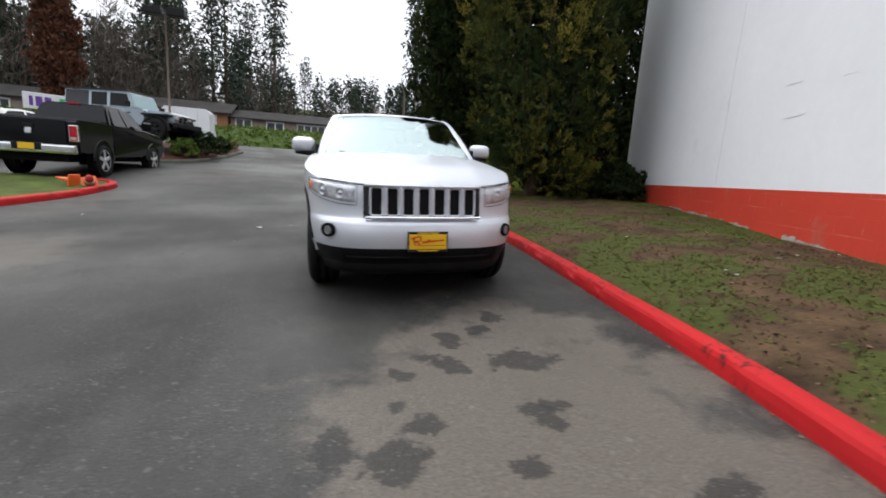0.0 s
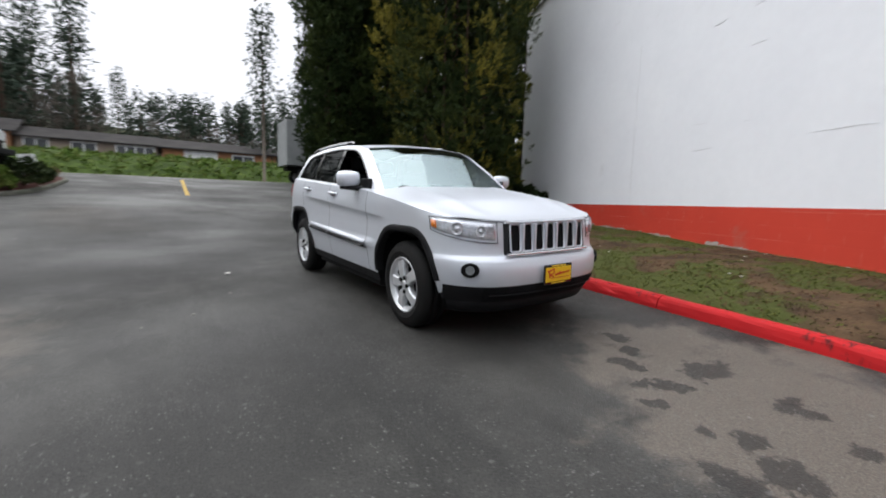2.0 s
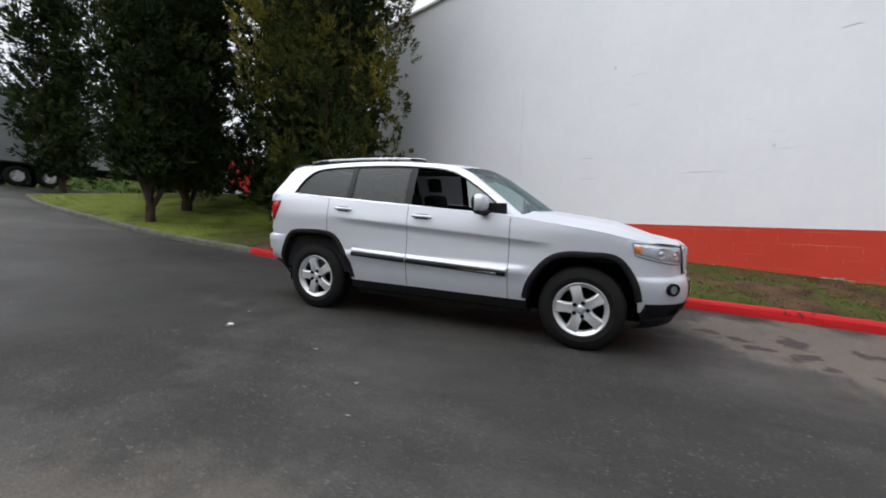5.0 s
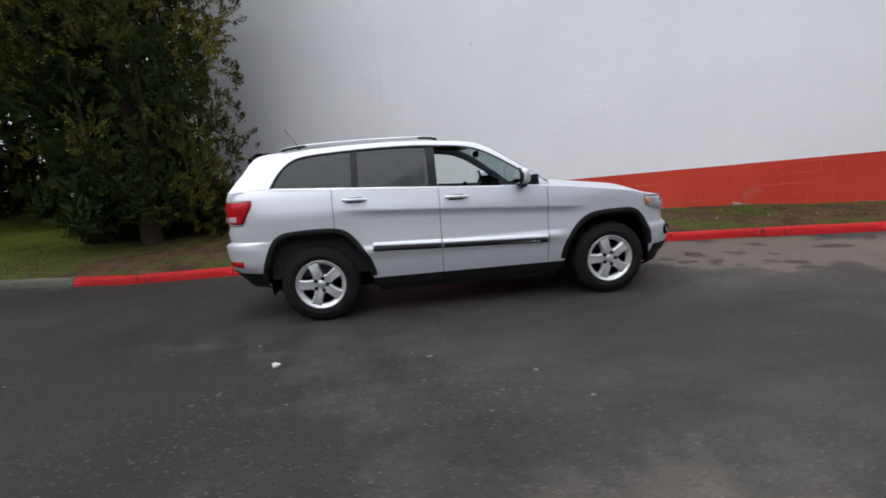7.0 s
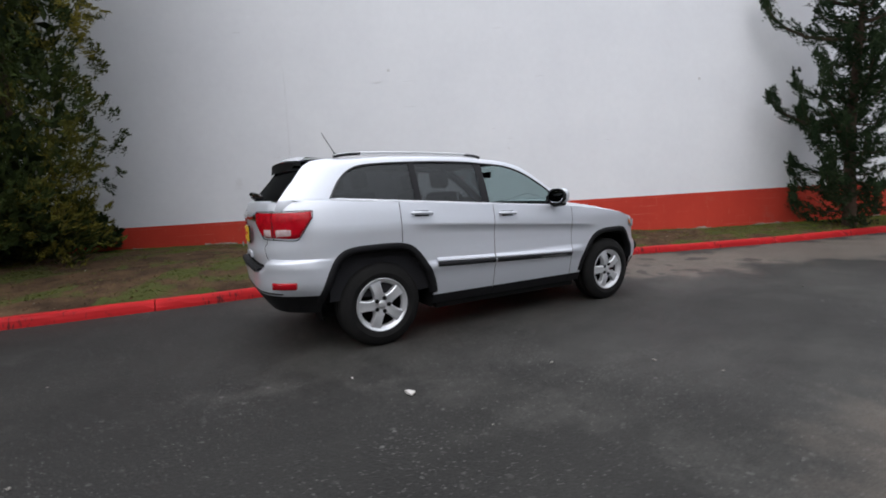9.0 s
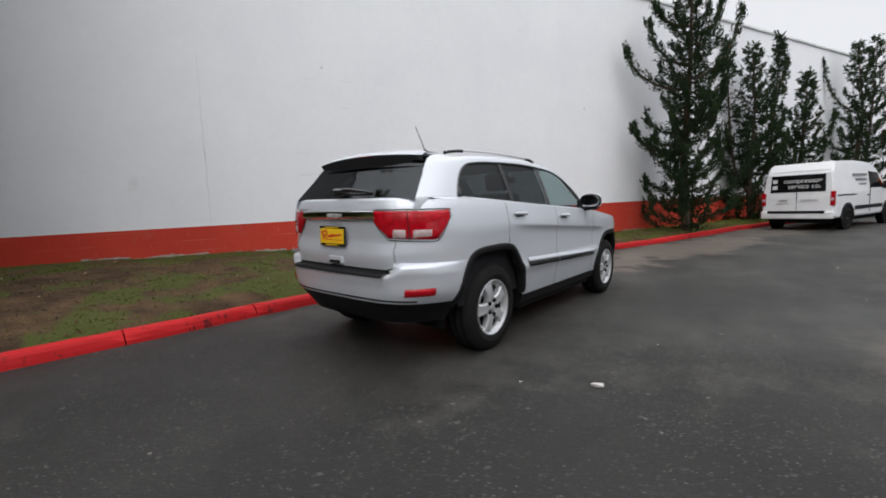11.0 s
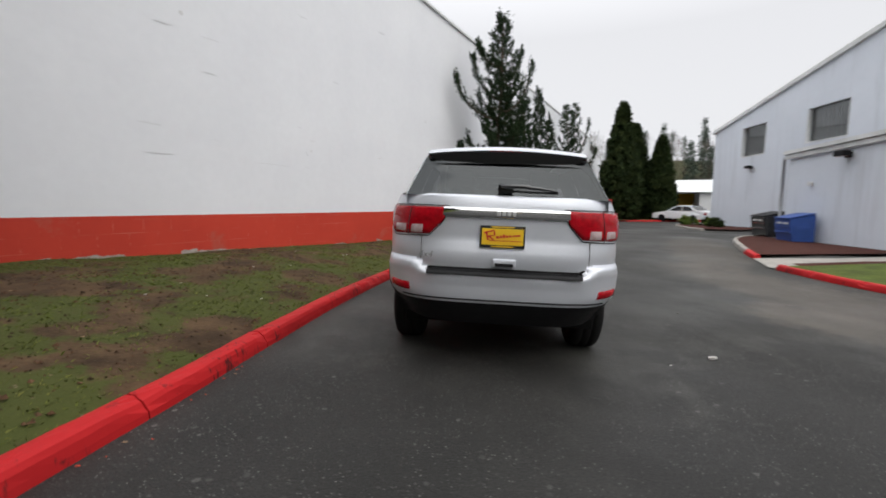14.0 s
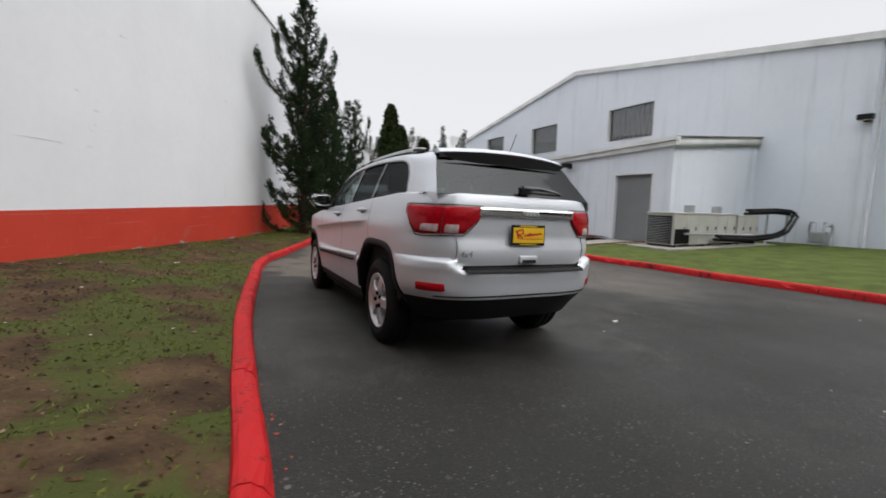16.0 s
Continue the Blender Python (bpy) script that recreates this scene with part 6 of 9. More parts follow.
boxpart("wheel_hub", (-0.07, 0.07, -0.05, 0.06, -0.02, 0.02), INTERIOR, sw, bevel=0.015, m=pose(0.38, -0.26, 1.06, 68, 0, 0))
boxpart("inner_mirror", (-0.12, 0.12, -0.30, -0.27, 1.50, 1.57), INTERIOR, suv, "dark inner mirror", bevel=0.012)
boxpart("cabin_floor", (-0.70, 0.70, -0.95, 2.05, 0.41, 0.46), INTERIOR, suv, bevel=0.0)
boxpart("load_cover", (-0.70, 0.70, 1.30, 2.25, 1.02, 1.05), INTERIOR, suv, "dark load cover", bevel=0.01)
span("headliner", 21, 69, lambda t: (-0.05 * (1 - t), 0.028), INTERIOR, "dark headliner", 0.02, 9, 8)
for side in (-1, 1):
    boxpart("door_card", (side * 0.80, side * 0.845, -0.75, 1.9, 0.45, 1.165), INTERIOR, suv, "dark door lining", bevel=0.0)

# ---------------------------------------------------------------- plants
def foliage_material(name, dark, light, tip, tone=False):
    """Leaves: each clump has a colour of its own, with light coming through."""
    m = bpy.data.materials.new(name)
    m.use_nodes = True
    nt = m.node_tree
    b = nt.nodes["Principled BSDF"]
    geo = nt.nodes.new("ShaderNodeNewGeometry")
    co = nt.nodes.new("ShaderNodeTexCoord")
    nz = node(nt, "ShaderNodeTexNoise", Scale=1.3, Detail=3.0)
    nt.links.new(co.outputs["Object"], nz.inputs["Vector"])
    mr = nt.nodes.new("ShaderNodeMapRange")
    mr.inputs[1].default_value, mr.inputs[2].default_value = 0.42, 0.66
    nt.links.new(nz.outputs["Fac"], mr.inputs[0])
    if tone:
        mr = nt.nodes.new("ShaderNodeAttribute")
        mr.attribute_name = "tone"
    a = nt.nodes.new("ShaderNodeMix")
    a.data_type = "RGBA"
    a.inputs[6].default_value, a.inputs[7].default_value = (*dark, 1), (*light, 1)
    nt.links.new(geo.outputs["Random Per Island"], a.inputs[0])
    c = nt.nodes.new("ShaderNodeMix")
    c.data_type = "RGBA"
    c.inputs[7].default_value = (*tip, 1)
    sc = nt.nodes.new("ShaderNodeMath")
    sc.operation = "MULTIPLY"
    nt.links.new(mr.outputs["Fac"] if tone else mr.outputs[0], sc.inputs[0])
    half = nt.nodes.new("ShaderNodeMath")
    half.operation = "MULTIPLY_ADD"
    half.inputs[1].default_value, half.inputs[2].default_value = (0.5, 0.4) if tone else (1.0, 0.0)
    nt.links.new(geo.outputs["Random Per Island"], half.inputs[0])
    nt.links.new(half.outputs[0], sc.inputs[1])
    nt.links.new(sc.outputs[0], c.inputs[0])
    nt.links.new(a.outputs[2], c.inputs[6])
    nt.links.new(c.outputs[2], b.inputs["Base Color"])
    b.inputs["Roughness"].default_value = 0.65
    b.inputs["Specular IOR Level"].default_value = 0.06
    return m


BARK = material("brown_bark", (0.075, 0.05, 0.035), rough=0.95, second=(0.045, 0.032, 0.025), scale=5, spread=0.25, bump=1.0, bump_scale=24)
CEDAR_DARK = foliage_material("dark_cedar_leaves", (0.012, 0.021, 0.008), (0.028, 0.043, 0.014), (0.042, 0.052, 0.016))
CEDAR_GREEN = foliage_material("green_cedar_sprays", (0.015, 0.026, 0.009), (0.026, 0.042, 0.013), (0.060, 0.078, 0.021), True)
CEDAR_GOLD = foliage_material("golden_cedar_sprays", (0.018, 0.028, 0.008), (0.036, 0.051, 0.013), (0.30, 0.25, 0.042), True)
FIR = foliage_material("fir_needles", (0.011, 0.023, 0.011), (0.024, 0.041, 0.018), (0.040, 0.058, 0.025))
# far firs carry haze in their colour: paler and greyer than FIR
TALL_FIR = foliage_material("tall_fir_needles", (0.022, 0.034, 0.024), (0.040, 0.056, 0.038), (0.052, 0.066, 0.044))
HAZED_FIR = foliage_material("haze_tinted_fir_needles", (0.046, 0.064, 0.050), (0.064, 0.086, 0.066), (0.072, 0.092, 0.07))
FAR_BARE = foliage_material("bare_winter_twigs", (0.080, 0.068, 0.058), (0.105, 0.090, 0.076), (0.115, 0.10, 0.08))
IVY = foliage_material("ivy_leaves", (0.055, 0.10, 0.018), (0.12, 0.18, 0.035), (0.13, 0.13, 0.04))
RUSSET = foliage_material("russet_winter_leaves", (0.075, 0.032, 0.020), (0.12, 0.052, 0.03), (0.12, 0.05, 0.03))
GRASS = foliage_material("grass_blades", (0.060, 0.080, 0.014), (0.112, 0.136, 0.028), (0.16, 0.14, 0.05))
LUSH = foliage_material("bright_grass_blades", (0.085, 0.125, 0.016), (0.15, 0.19, 0.03), (0.17, 0.15, 0.04))
STRAW = foliage_material("dry_stalks", (0.12, 0.085, 0.05), (0.20, 0.15, 0.095), (0.2, 0.15, 0.1))


def leaf_mesh(rng, centres, radii, per, size, up=0.3, long=2.0, droop=0.0):
    """Small pointed leaves scattered in clumps. centres: n x 3; radii: n; up: how far the leaves turn upwards."""
    n = len(centres)
    c = np.repeat(centres, per, 0)
    r = np.repeat(radii, per)
    d = rng.normal(size=(n * per, 3))
    d /= np.linalg.norm(d, axis=1)[:, None]
    rad = rng.uniform(0.25, 1.0, n * per) ** 0.6
    pos = c + d * (r * rad)[:, None] * [1, 1, 0.9]
    axis = d + rng.normal(size=d.shape) * 0.55
    axis[:, 2] += up
    axis[:, 2] -= droop
    axis /= np.linalg.norm(axis, axis=1)[:, None]
    side = np.cross(axis, rng.normal(size=d.shape))
    side /= np.linalg.norm(side, axis=1)[:, None] + 1e-9
    s = size * rng.uniform(0.6, 1.3, n * per)[:, None]
    v = np.empty((n * per, 4, 3))
    v[:, 0] = pos - axis * s * long * 0.4
    v[:, 1] = pos + side * s * 0.5 + axis * s * 0.1
    v[:, 2] = pos + axis * s * long * 0.6
    v[:, 3] = pos - side * s * 0.5 + axis * s * 0.1
    return v.reshape(-1, 3)


def quads(name, v, mat, parent=None, label=""):
    n = len(v) // 4
    mesh = bpy.data.meshes.new(name)
    mesh.vertices.add(n * 4)
    mesh.vertices.foreach_set("co", v.astype(np.float32).ravel())
    mesh.loops.add(n * 4)
    mesh.loops.foreach_set("vertex_index", np.arange(n * 4, dtype=np.int32))
    mesh.polygons.add(n)
    mesh.polygons.foreach_set("loop_start", np.arange(0, n * 4, 4, dtype=np.int32))
    mesh.update(calc_edges=True)
    return link(name, mesh, mat, parent, label)


def limb(name, pts, r0, r1, parent, sides=7):
    n = len(pts)
    return tube(name, pts, [r0 + (r1 - r0) * i / (n - 1) for i in range(n)], BARK, parent, sides=sides)


def blades(rng, pos, axis, width, long):
    """Pointed leaves at pos that lie along axis, each width across and long times as long."""
    n = len(pos)
    axis = axis / np.linalg.norm(axis, axis=1)[:, None]
    side = np.cross(axis, rng.normal(size=(n, 3)))
    side /= np.linalg.norm(side, axis=1)[:, None] + 1e-9
    w = width * rng.uniform(0.6, 1.3, (n, 1))
    v = np.empty((n, 4, 3))
    v[:, 0] = pos - axis * w * long * 0.4
    v[:, 1] = pos + side * w * 0.5
    v[:, 2] = pos + axis * w * long * 0.6
    v[:, 3] = pos - side * w * 0.5
    return v.reshape(-1, 3)


def cedar(x, y, z, r, h, seed, mat, label, lumps=300, sprays=14, per=24, leaf=0.035, spray=0.20, skirt=0.9, flame=1.0):
    """A broad columnar cedar: several upright stems, each a lumpy plume."""
    rng = np.random.default_rng(seed)
    t = thing("cedar_tree", Matrix.Translation((x, y, z)), label, "tree")
    trunk = limb("trunk", [(0, 0, -0.2), (0.03, 0.02, 0.4), (-0.02, 0.04, 1.5), (0.02, 0, h * 0.5), (0, 0, h * 0.93)], 0.22 * r / 1.7, 0.03, t, 10)
    for k in range(7):
        a = 2 * math.pi * k / 7 + rng.uniform(-0.3, 0.3)
        q = r * rng.uniform(0.35, 0.6)
        limb("limb", [(0, 0, 0.35 + 0.1 * k), (math.cos(a) * q * 0.5, math.sin(a) * q * 0.5, 1.0 + 0.1 * k), (math.cos(a) * q, math.sin(a) * q, 2.4), (math.cos(a) * q * 1.05, math.sin(a) * q * 1.05, h * 0.55)], 0.09, 0.02, trunk)
    pos, axis, tone = [], [], []
    for i in range(lumps):
        f = rng.uniform(0, 1) ** 0.9
        zc = skirt + (h - skirt) * f
        prof = (min(1.0, 0.72 + 1.6 * f) if f < 0.2 else 1.0) * (1 - max(0, f - 0.55) / 0.45) ** 0.7
        a = rng.uniform(0, 2 * math.pi)
        lump = 1 + 0.20 * noise.noise((math.cos(a) * 1.6 + seed, math.sin(a) * 1.6, zc * 0.55)) + 0.12 * noise.noise((math.cos(a) * 4 + seed, math.sin(a) * 4, zc * 1.6))
        rad = r * prof * lump * (rng.uniform(0.76, 1.03) if rng.uniform() < 0.88 else rng.uniform(0.4, 0.8))
        out = np.array([math.cos(a), math.sin(a), 0.35])
        size = rng.uniform(0.28, 0.62) * r / 2.0 * (0.6 + 0.4 * prof)
        centre = np.array([rad * math.cos(a), rad * math.sin(a), zc]) - out * size * 0.5
        gold = float(np.clip(0.20 + 1.5 * noise.noise((math.cos(a) * 1.2, math.sin(a) * 1.2 + seed, zc * 0.5)) + rng.normal() * 0.22, 0, 1))
        d = rng.normal(size=(sprays, 3)) + out * 0.75
        d /= np.linalg.norm(d, axis=1)[:, None]
        root = centre + d * size * rng.uniform(0.75, 1.0, (sprays, 1)) * [1, 1, 1.25]
        way = d * 0.8 + [0, 0, 0.75 * flame] + rng.normal(size=(sprays, 3)) * 0.25
        way /= np.linalg.norm(way, axis=1)[:, None]
        u = rng.uniform(0, 1, (sprays, per, 1))
        pos.append((root[:, None] + way[:, None] * u * spray + rng.normal(size=(sprays, per, 3)) * spray * 0.22 * (1.15 - u)).reshape(-1, 3))
        axis.append((way[:, None] + rng.normal(size=(sprays, per, 3)) * 0.42).reshape(-1, 3))
        tone.append(np.full(sprays * per, gold))
    crown = quads("crown", blades(rng, np.vstack(pos), np.vstack(axis), leaf * 0.74, 3.7), mat, t, "dense lumpy evergreen crown")
    at = crown.data.attributes.new("tone", "FLOAT", "POINT")
    at.data.foreach_set("value", np.repeat(np.concatenate(tone), 4).astype(np.float32))
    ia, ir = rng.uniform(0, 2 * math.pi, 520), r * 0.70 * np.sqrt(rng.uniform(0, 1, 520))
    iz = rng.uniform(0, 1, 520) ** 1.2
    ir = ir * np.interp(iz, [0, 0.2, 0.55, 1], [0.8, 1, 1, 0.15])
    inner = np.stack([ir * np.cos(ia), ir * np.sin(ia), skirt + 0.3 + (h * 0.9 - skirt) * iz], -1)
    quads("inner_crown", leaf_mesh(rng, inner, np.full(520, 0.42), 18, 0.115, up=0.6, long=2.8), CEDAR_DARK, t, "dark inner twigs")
    return t


cedar(4.85, 6.0, 0.55, 2.15, 12.5, 11, CEDAR_GOLD, "broad cedar with golden-green tips on a dark trunk", 330, 20, 30, 0.029, 0.19, 0.35)
cedar(3.22, 11.0, 0.72, 1.27, 14.0, 12, CEDAR_GREEN, "tall dark green columnar cedar on the grass", 320, 14, 18, 0.050, 0.25, 1.2)
cedar(4.9, 11.8, 0.85, 1.68, 14.5, 13, CEDAR_GREEN, "tall dark green columnar cedar on the grass", 320, 14, 18, 0.050, 0.25, 1.0)
cedar(7.1, 24.0, 1.8, 1.55, 15.0, 14, CEDAR_GREEN, "tall dark green columnar cedar on the grass", 150, 8, 12, 0.11, 0.36, 0.8)
cedar(8.4, 10.8, 1.0, 2.1, 12.5, 16, CEDAR_GREEN, "tall dark green columnar cedar on the grass", 170, 9, 12, 0.095, 0.34, 0.2)
cedar(10.6, 9.6, 0.9, 2.2, 12.0, 17, CEDAR_GREEN, "tall dark green columnar cedar on the grass", 170, 9, 12, 0.095, 0.34, 0.2)
cedar(7.6, 15.5, 1.2, 1.8, 13.0, 15, CEDAR_GREEN, "tall dark green columnar cedar on the grass", 150, 8, 12, 0.11, 0.36, 0.8)


def shrub(x, y, z, rx, ry, h, seed, mat, label, n=70, per=40, leaf=0.06, name="shrub"):
    rng = np.random.default_rng(seed)
    t = thing(name, Matrix.Translation((x, y, z)), label, "shrub")
    for k in range(5):
        a = 2 * math.pi * k / 5 + rng.uniform(-0.4, 0.4)
        limb("stem", [(0, 0, -0.05), (math.cos(a) * rx * 0.3, math.sin(a) * ry * 0.3, h * 0.4), (math.cos(a) * rx * 0.6, math.sin(a) * ry * 0.6, h * 0.75)], 0.02, 0.006, t, 5)
    a, u = rng.uniform(0, 2 * math.pi, n), rng.uniform(0.1, 1, n)
    rr = np.sqrt(1 - (u - 0.1) ** 2) * rng.uniform(0.55, 1.0, n)
    c = np.stack([rx * rr * np.cos(a), ry * rr * np.sin(a), h * u * rng.uniform(0.75, 1.0, n)], -1)
    quads("leaves", leaf_mesh(rng, c, rng.uniform(0.10, 0.2, n) * max(rx, 0.5), per, leaf, up=0.4), mat, t)
    return t


for i, (x, y, rx, ry, h) in enumerate(((7.1, 4.9, 0.7, 0.7, 0.95), (6.4, 6.0, 0.8, 0.8, 0.85), (7.6, 6.1, 0.6, 0.7, 1.2), (5.9, 7.3, 0.8, 0.7, 0.8))):
    shrub(x, y, 0.6, rx, ry, h, 40 + i, CEDAR_DARK, "low dark shrub under the cedar by the wall", 110, 40, 0.07)


ALONG, ACROSS = np.array([0.88, 0.46, 0]), np.array([-0.46, 0.88, 0])


def juniper(x, y, z, h, r, seed, label, limbs=70, lean=0.0, per=26, arms=(), leaders=()):
    """A wind-twisted upright conifer: a dense column of short upswept boughs, with a few long arms that curl up at their ends.
    arms: (reach along the wall, height where it leaves the trunk, height of its tip); leaders: (offset, top) of further spires."""
    rng = np.random.default_rng(seed)
    t = thing("fir_tree", Matrix.Translation((x, y, z)), label, "tree")
    stems = [curve([(0, 0, -0.1), (0.05, 0.04, h * 0.3), (-0.06, 0.02, h * 0.62), (lean, 0.0, h)], 40)]
    for off, top in leaders:
        stems.append(curve([(0, 0, 0.15 * h), tuple(ALONG * off * 0.7 + [0, 0, 0.34 * h]), tuple(ALONG * off + [0, 0, top * 0.75]), tuple(ALONG * off * 1.08 + [0, 0, top])], 40))
    trunk = limb("trunk", stems[0][::3], 0.13 * h / 7, 0.015, t, 8)
    for st in stems[1:]:
        limb("leader", st[::3], 0.07 * h / 7, 0.012, trunk, 6)
    roots, ways, sizes = [], [], []

    def bough(p, thick):
        """Tufts all along a bough, turned outwards and up."""
        n = len(p)
        for k in range(1, n):
            g = k / (n - 1)
            d = p[k] - p[k - 1]
            d = d / (np.linalg.norm(d) + 1e-9)
            for _ in range(5 if g < 0.85 else 3):
                w = d * (0.55 + 0.9 * g) + rng.normal(size=3) * 0.55 * (1.15 - g) + [0, 0, 0.30]
                roots.append(p[k] + rng.normal(size=3) * 0.045 * thick)
                ways.append(w / np.linalg.norm(w))
                sizes.append(thick * rng.uniform(0.10, 0.22) * (1.1 - 0.45 * g))
    for si, st in enumerate(stems):
        hh = st[-1, 2]
        share = limbs if si == 0 else limbs // 2
        for i in range(share):
            f = 0.02 + 0.98 * ((i + rng.uniform(0, 0.9)) / share) ** 0.9
            base = np.array([np.interp(f, np.linspace(0, 1, 40), st[:, k]) for k in range(3)])
            if si and base[2] < 0.3 * hh:
                continue
            a = i * 2.4 + rng.uniform(-0.6, 0.6)
            wide = np.interp(base[2] / hh, [0, 0.12, 0.4, 0.62, 0.85, 1], [0.70, 0.74, 0.56, 0.36, 0.19, 0.05]) * r * (1 if si == 0 else 0.62)
            ln = wide * rng.uniform(0.6, 1.3)
            d = np.array([math.cos(a), math.sin(a), 0])
            rise = ln * rng.uniform(0.25, 0.85)
            p = curve([base, base + d * ln * 0.5 + [0, 0, -0.05 * ln], base + d * ln * 0.9 + [0, 0, rise * 0.45], base + d * ln + [0, 0, rise]], max(4, int(ln / 0.085)))
            limb("limb", p[::2] if len(p) > 5 else p, 0.022 * h / 7, 0.006, trunk, 5)
            bough(p, 1.0)
        for k in range(240 if si == 0 else 90):
            f = rng.uniform(0.04, 1) if si == 0 else rng.uniform(0.3, 1)
            base = np.array([np.interp(f, np.linspace(0, 1, 40), st[:, c]) for c in range(3)])
            w = rng.normal(size=3) * [1, 1, 0.4]
            w /= np.linalg.norm(w)
            q = 0.34 * r * np.interp(f, [0, 0.5, 1], [1.0, 0.6, 0.04]) * (1 if si == 0 else 0.7)
            roots.append(base + w * q * rng.uniform(0.2, 1.0))
            ways.append((w + [0, 0, 0.5]) / np.linalg.norm(w + [0, 0, 0.5]))
            sizes.append(rng.uniform(0.12, 0.24))
    for reach, z0, z1 in arms:
        base = np.array([np.interp(z0, stems[0][:, 2], stems[0][:, k]) for k in range(3)])
        e = ALONG * reach + ACROSS * rng.uniform(-0.25, 0.25)
        p = curve([base, base + e * 0.42 + [0, 0, (z1 - z0) * 0.10], base + e * 0.80 + [0, 0, (z1 - z0) * 0.45], base + e * 0.97 + [0, 0, (z1 - z0) * 0.85], base + e * 1.0 + [0, 0, z1 - z0]], 20)
        limb("limb", p[::3], 0.045, 0.008, trunk, 6)
        bough(p, 1.12)
    roots, ways, sizes = np.array(roots), np.array(ways), np.array(sizes)
    n = len(roots)
    u = rng.uniform(0, 1, (n, per, 1))
    pos = roots[:, None] + ways[:, None] * u * sizes[:, None, None] * 1.5 + rng.normal(size=(n, per, 3)) * sizes[:, None, None] * 0.26 * (1.1 - u)
    ax = ways[:, None] + rng.normal(size=(n, per, 3)) * 0.5
    quads("needles", blades(rng, pos.reshape(-1, 3), ax.reshape(-1, 3), 0.024 * (26 / per) ** 0.5, 3.0), FIR, t, "dense dark green needles")
    return t


TWISTED = "twisted dark green conifer against the white wall"
juniper(-0.4, -10.45, 0.1, 7.75, 1.75, 3, TWISTED, 90, -0.1, 24, ((1.75, 4.2, 5.5), (-1.45, 4.5, 6.4), (1.15, 4.9, 6.2), (1.5, 2.3, 3.2), (-0.9, 5.6, 6.7), (-0.95, 3.2, 4.0), (1.0, 6.0, 6.6)))
juniper(-1.75, -15.3, 0.1, 6.3, 1.5, 4, TWISTED, 60, 0.05, 11, ((1.2, 1.6, 3.0), (-0.9, 4.0, 5.6)), ((0.85, 6.6), (-0.75, 6.5)))
juniper(-3.2, -18.2, 0.1, 5.6, 1.4, 5, TWISTED, 50, -0.1, 10, ((-1.2, 2.6, 3.9), (1.0, 3.0, 4.2)))
juniper(-5.3, -23.0, 0.1, 7.4, 1.8, 6, TWISTED, 60, 0.2, 10, ((-2.2, 3.0, 4.8), (-1.5, 4.2, 6.6), (1.6, 4.4, 6.9), (-2.0, 1.8, 3.0)), ((-0.5, 7.6),))


def cypress(x, y, r, h, seed):
    rng = np.random.default_rng(seed)
    t = thing("cypress_tree", Matrix.Translation((x, y, 0)), "dense dark green cone-shaped cypress", "tree")
    limb("trunk", [(0, 0, -0.1), (0, 0, h * 0.5), (0, 0, h * 0.95)], 0.2, 0.03, t, 8)
    n = 900
    f = rng.uniform(0, 1, n) ** 1.1
    a = rng.uniform(0, 2 * math.pi, n)
    rad = r * np.interp(f, [0, 0.15, 0.4, 0.75, 1], [0.8, 1, 0.92, 0.5, 0.06]) * rng.uniform(0.8, 1.03, n)
    c = np.stack([rad * np.cos(a), rad * np.sin(a), 0.15 + h * f], -1)
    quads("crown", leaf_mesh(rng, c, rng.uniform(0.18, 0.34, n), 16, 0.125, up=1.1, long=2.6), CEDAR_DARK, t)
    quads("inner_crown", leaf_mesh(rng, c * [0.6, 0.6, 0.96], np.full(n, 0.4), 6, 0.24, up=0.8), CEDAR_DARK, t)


cypress(-12.4, -35.0, 1.85, 10.2, 61)
cypress(-14.4, -37.5, 1.7, 8.8, 62)
cypress(-16.3, -36.0, 1.35, 7.4, 63)


def spruce_points(rng, h, r, n):
    """Clump centres of a far conifer: drooping whorls."""
    f = rng.uniform(0.06, 1, n)
    a = rng.uniform(0, 2 * math.pi, n)
    whorl = np.round(f * 16) / 16
    rad = r * (1 - whorl) ** 0.85 * rng.uniform(0.25, 1.05, n) + 0.15
    return np.stack([rad * np.cos(a), rad * np.sin(a), h * (0.10 + 0.9 * whorl) - 0.22 * rad], -1)


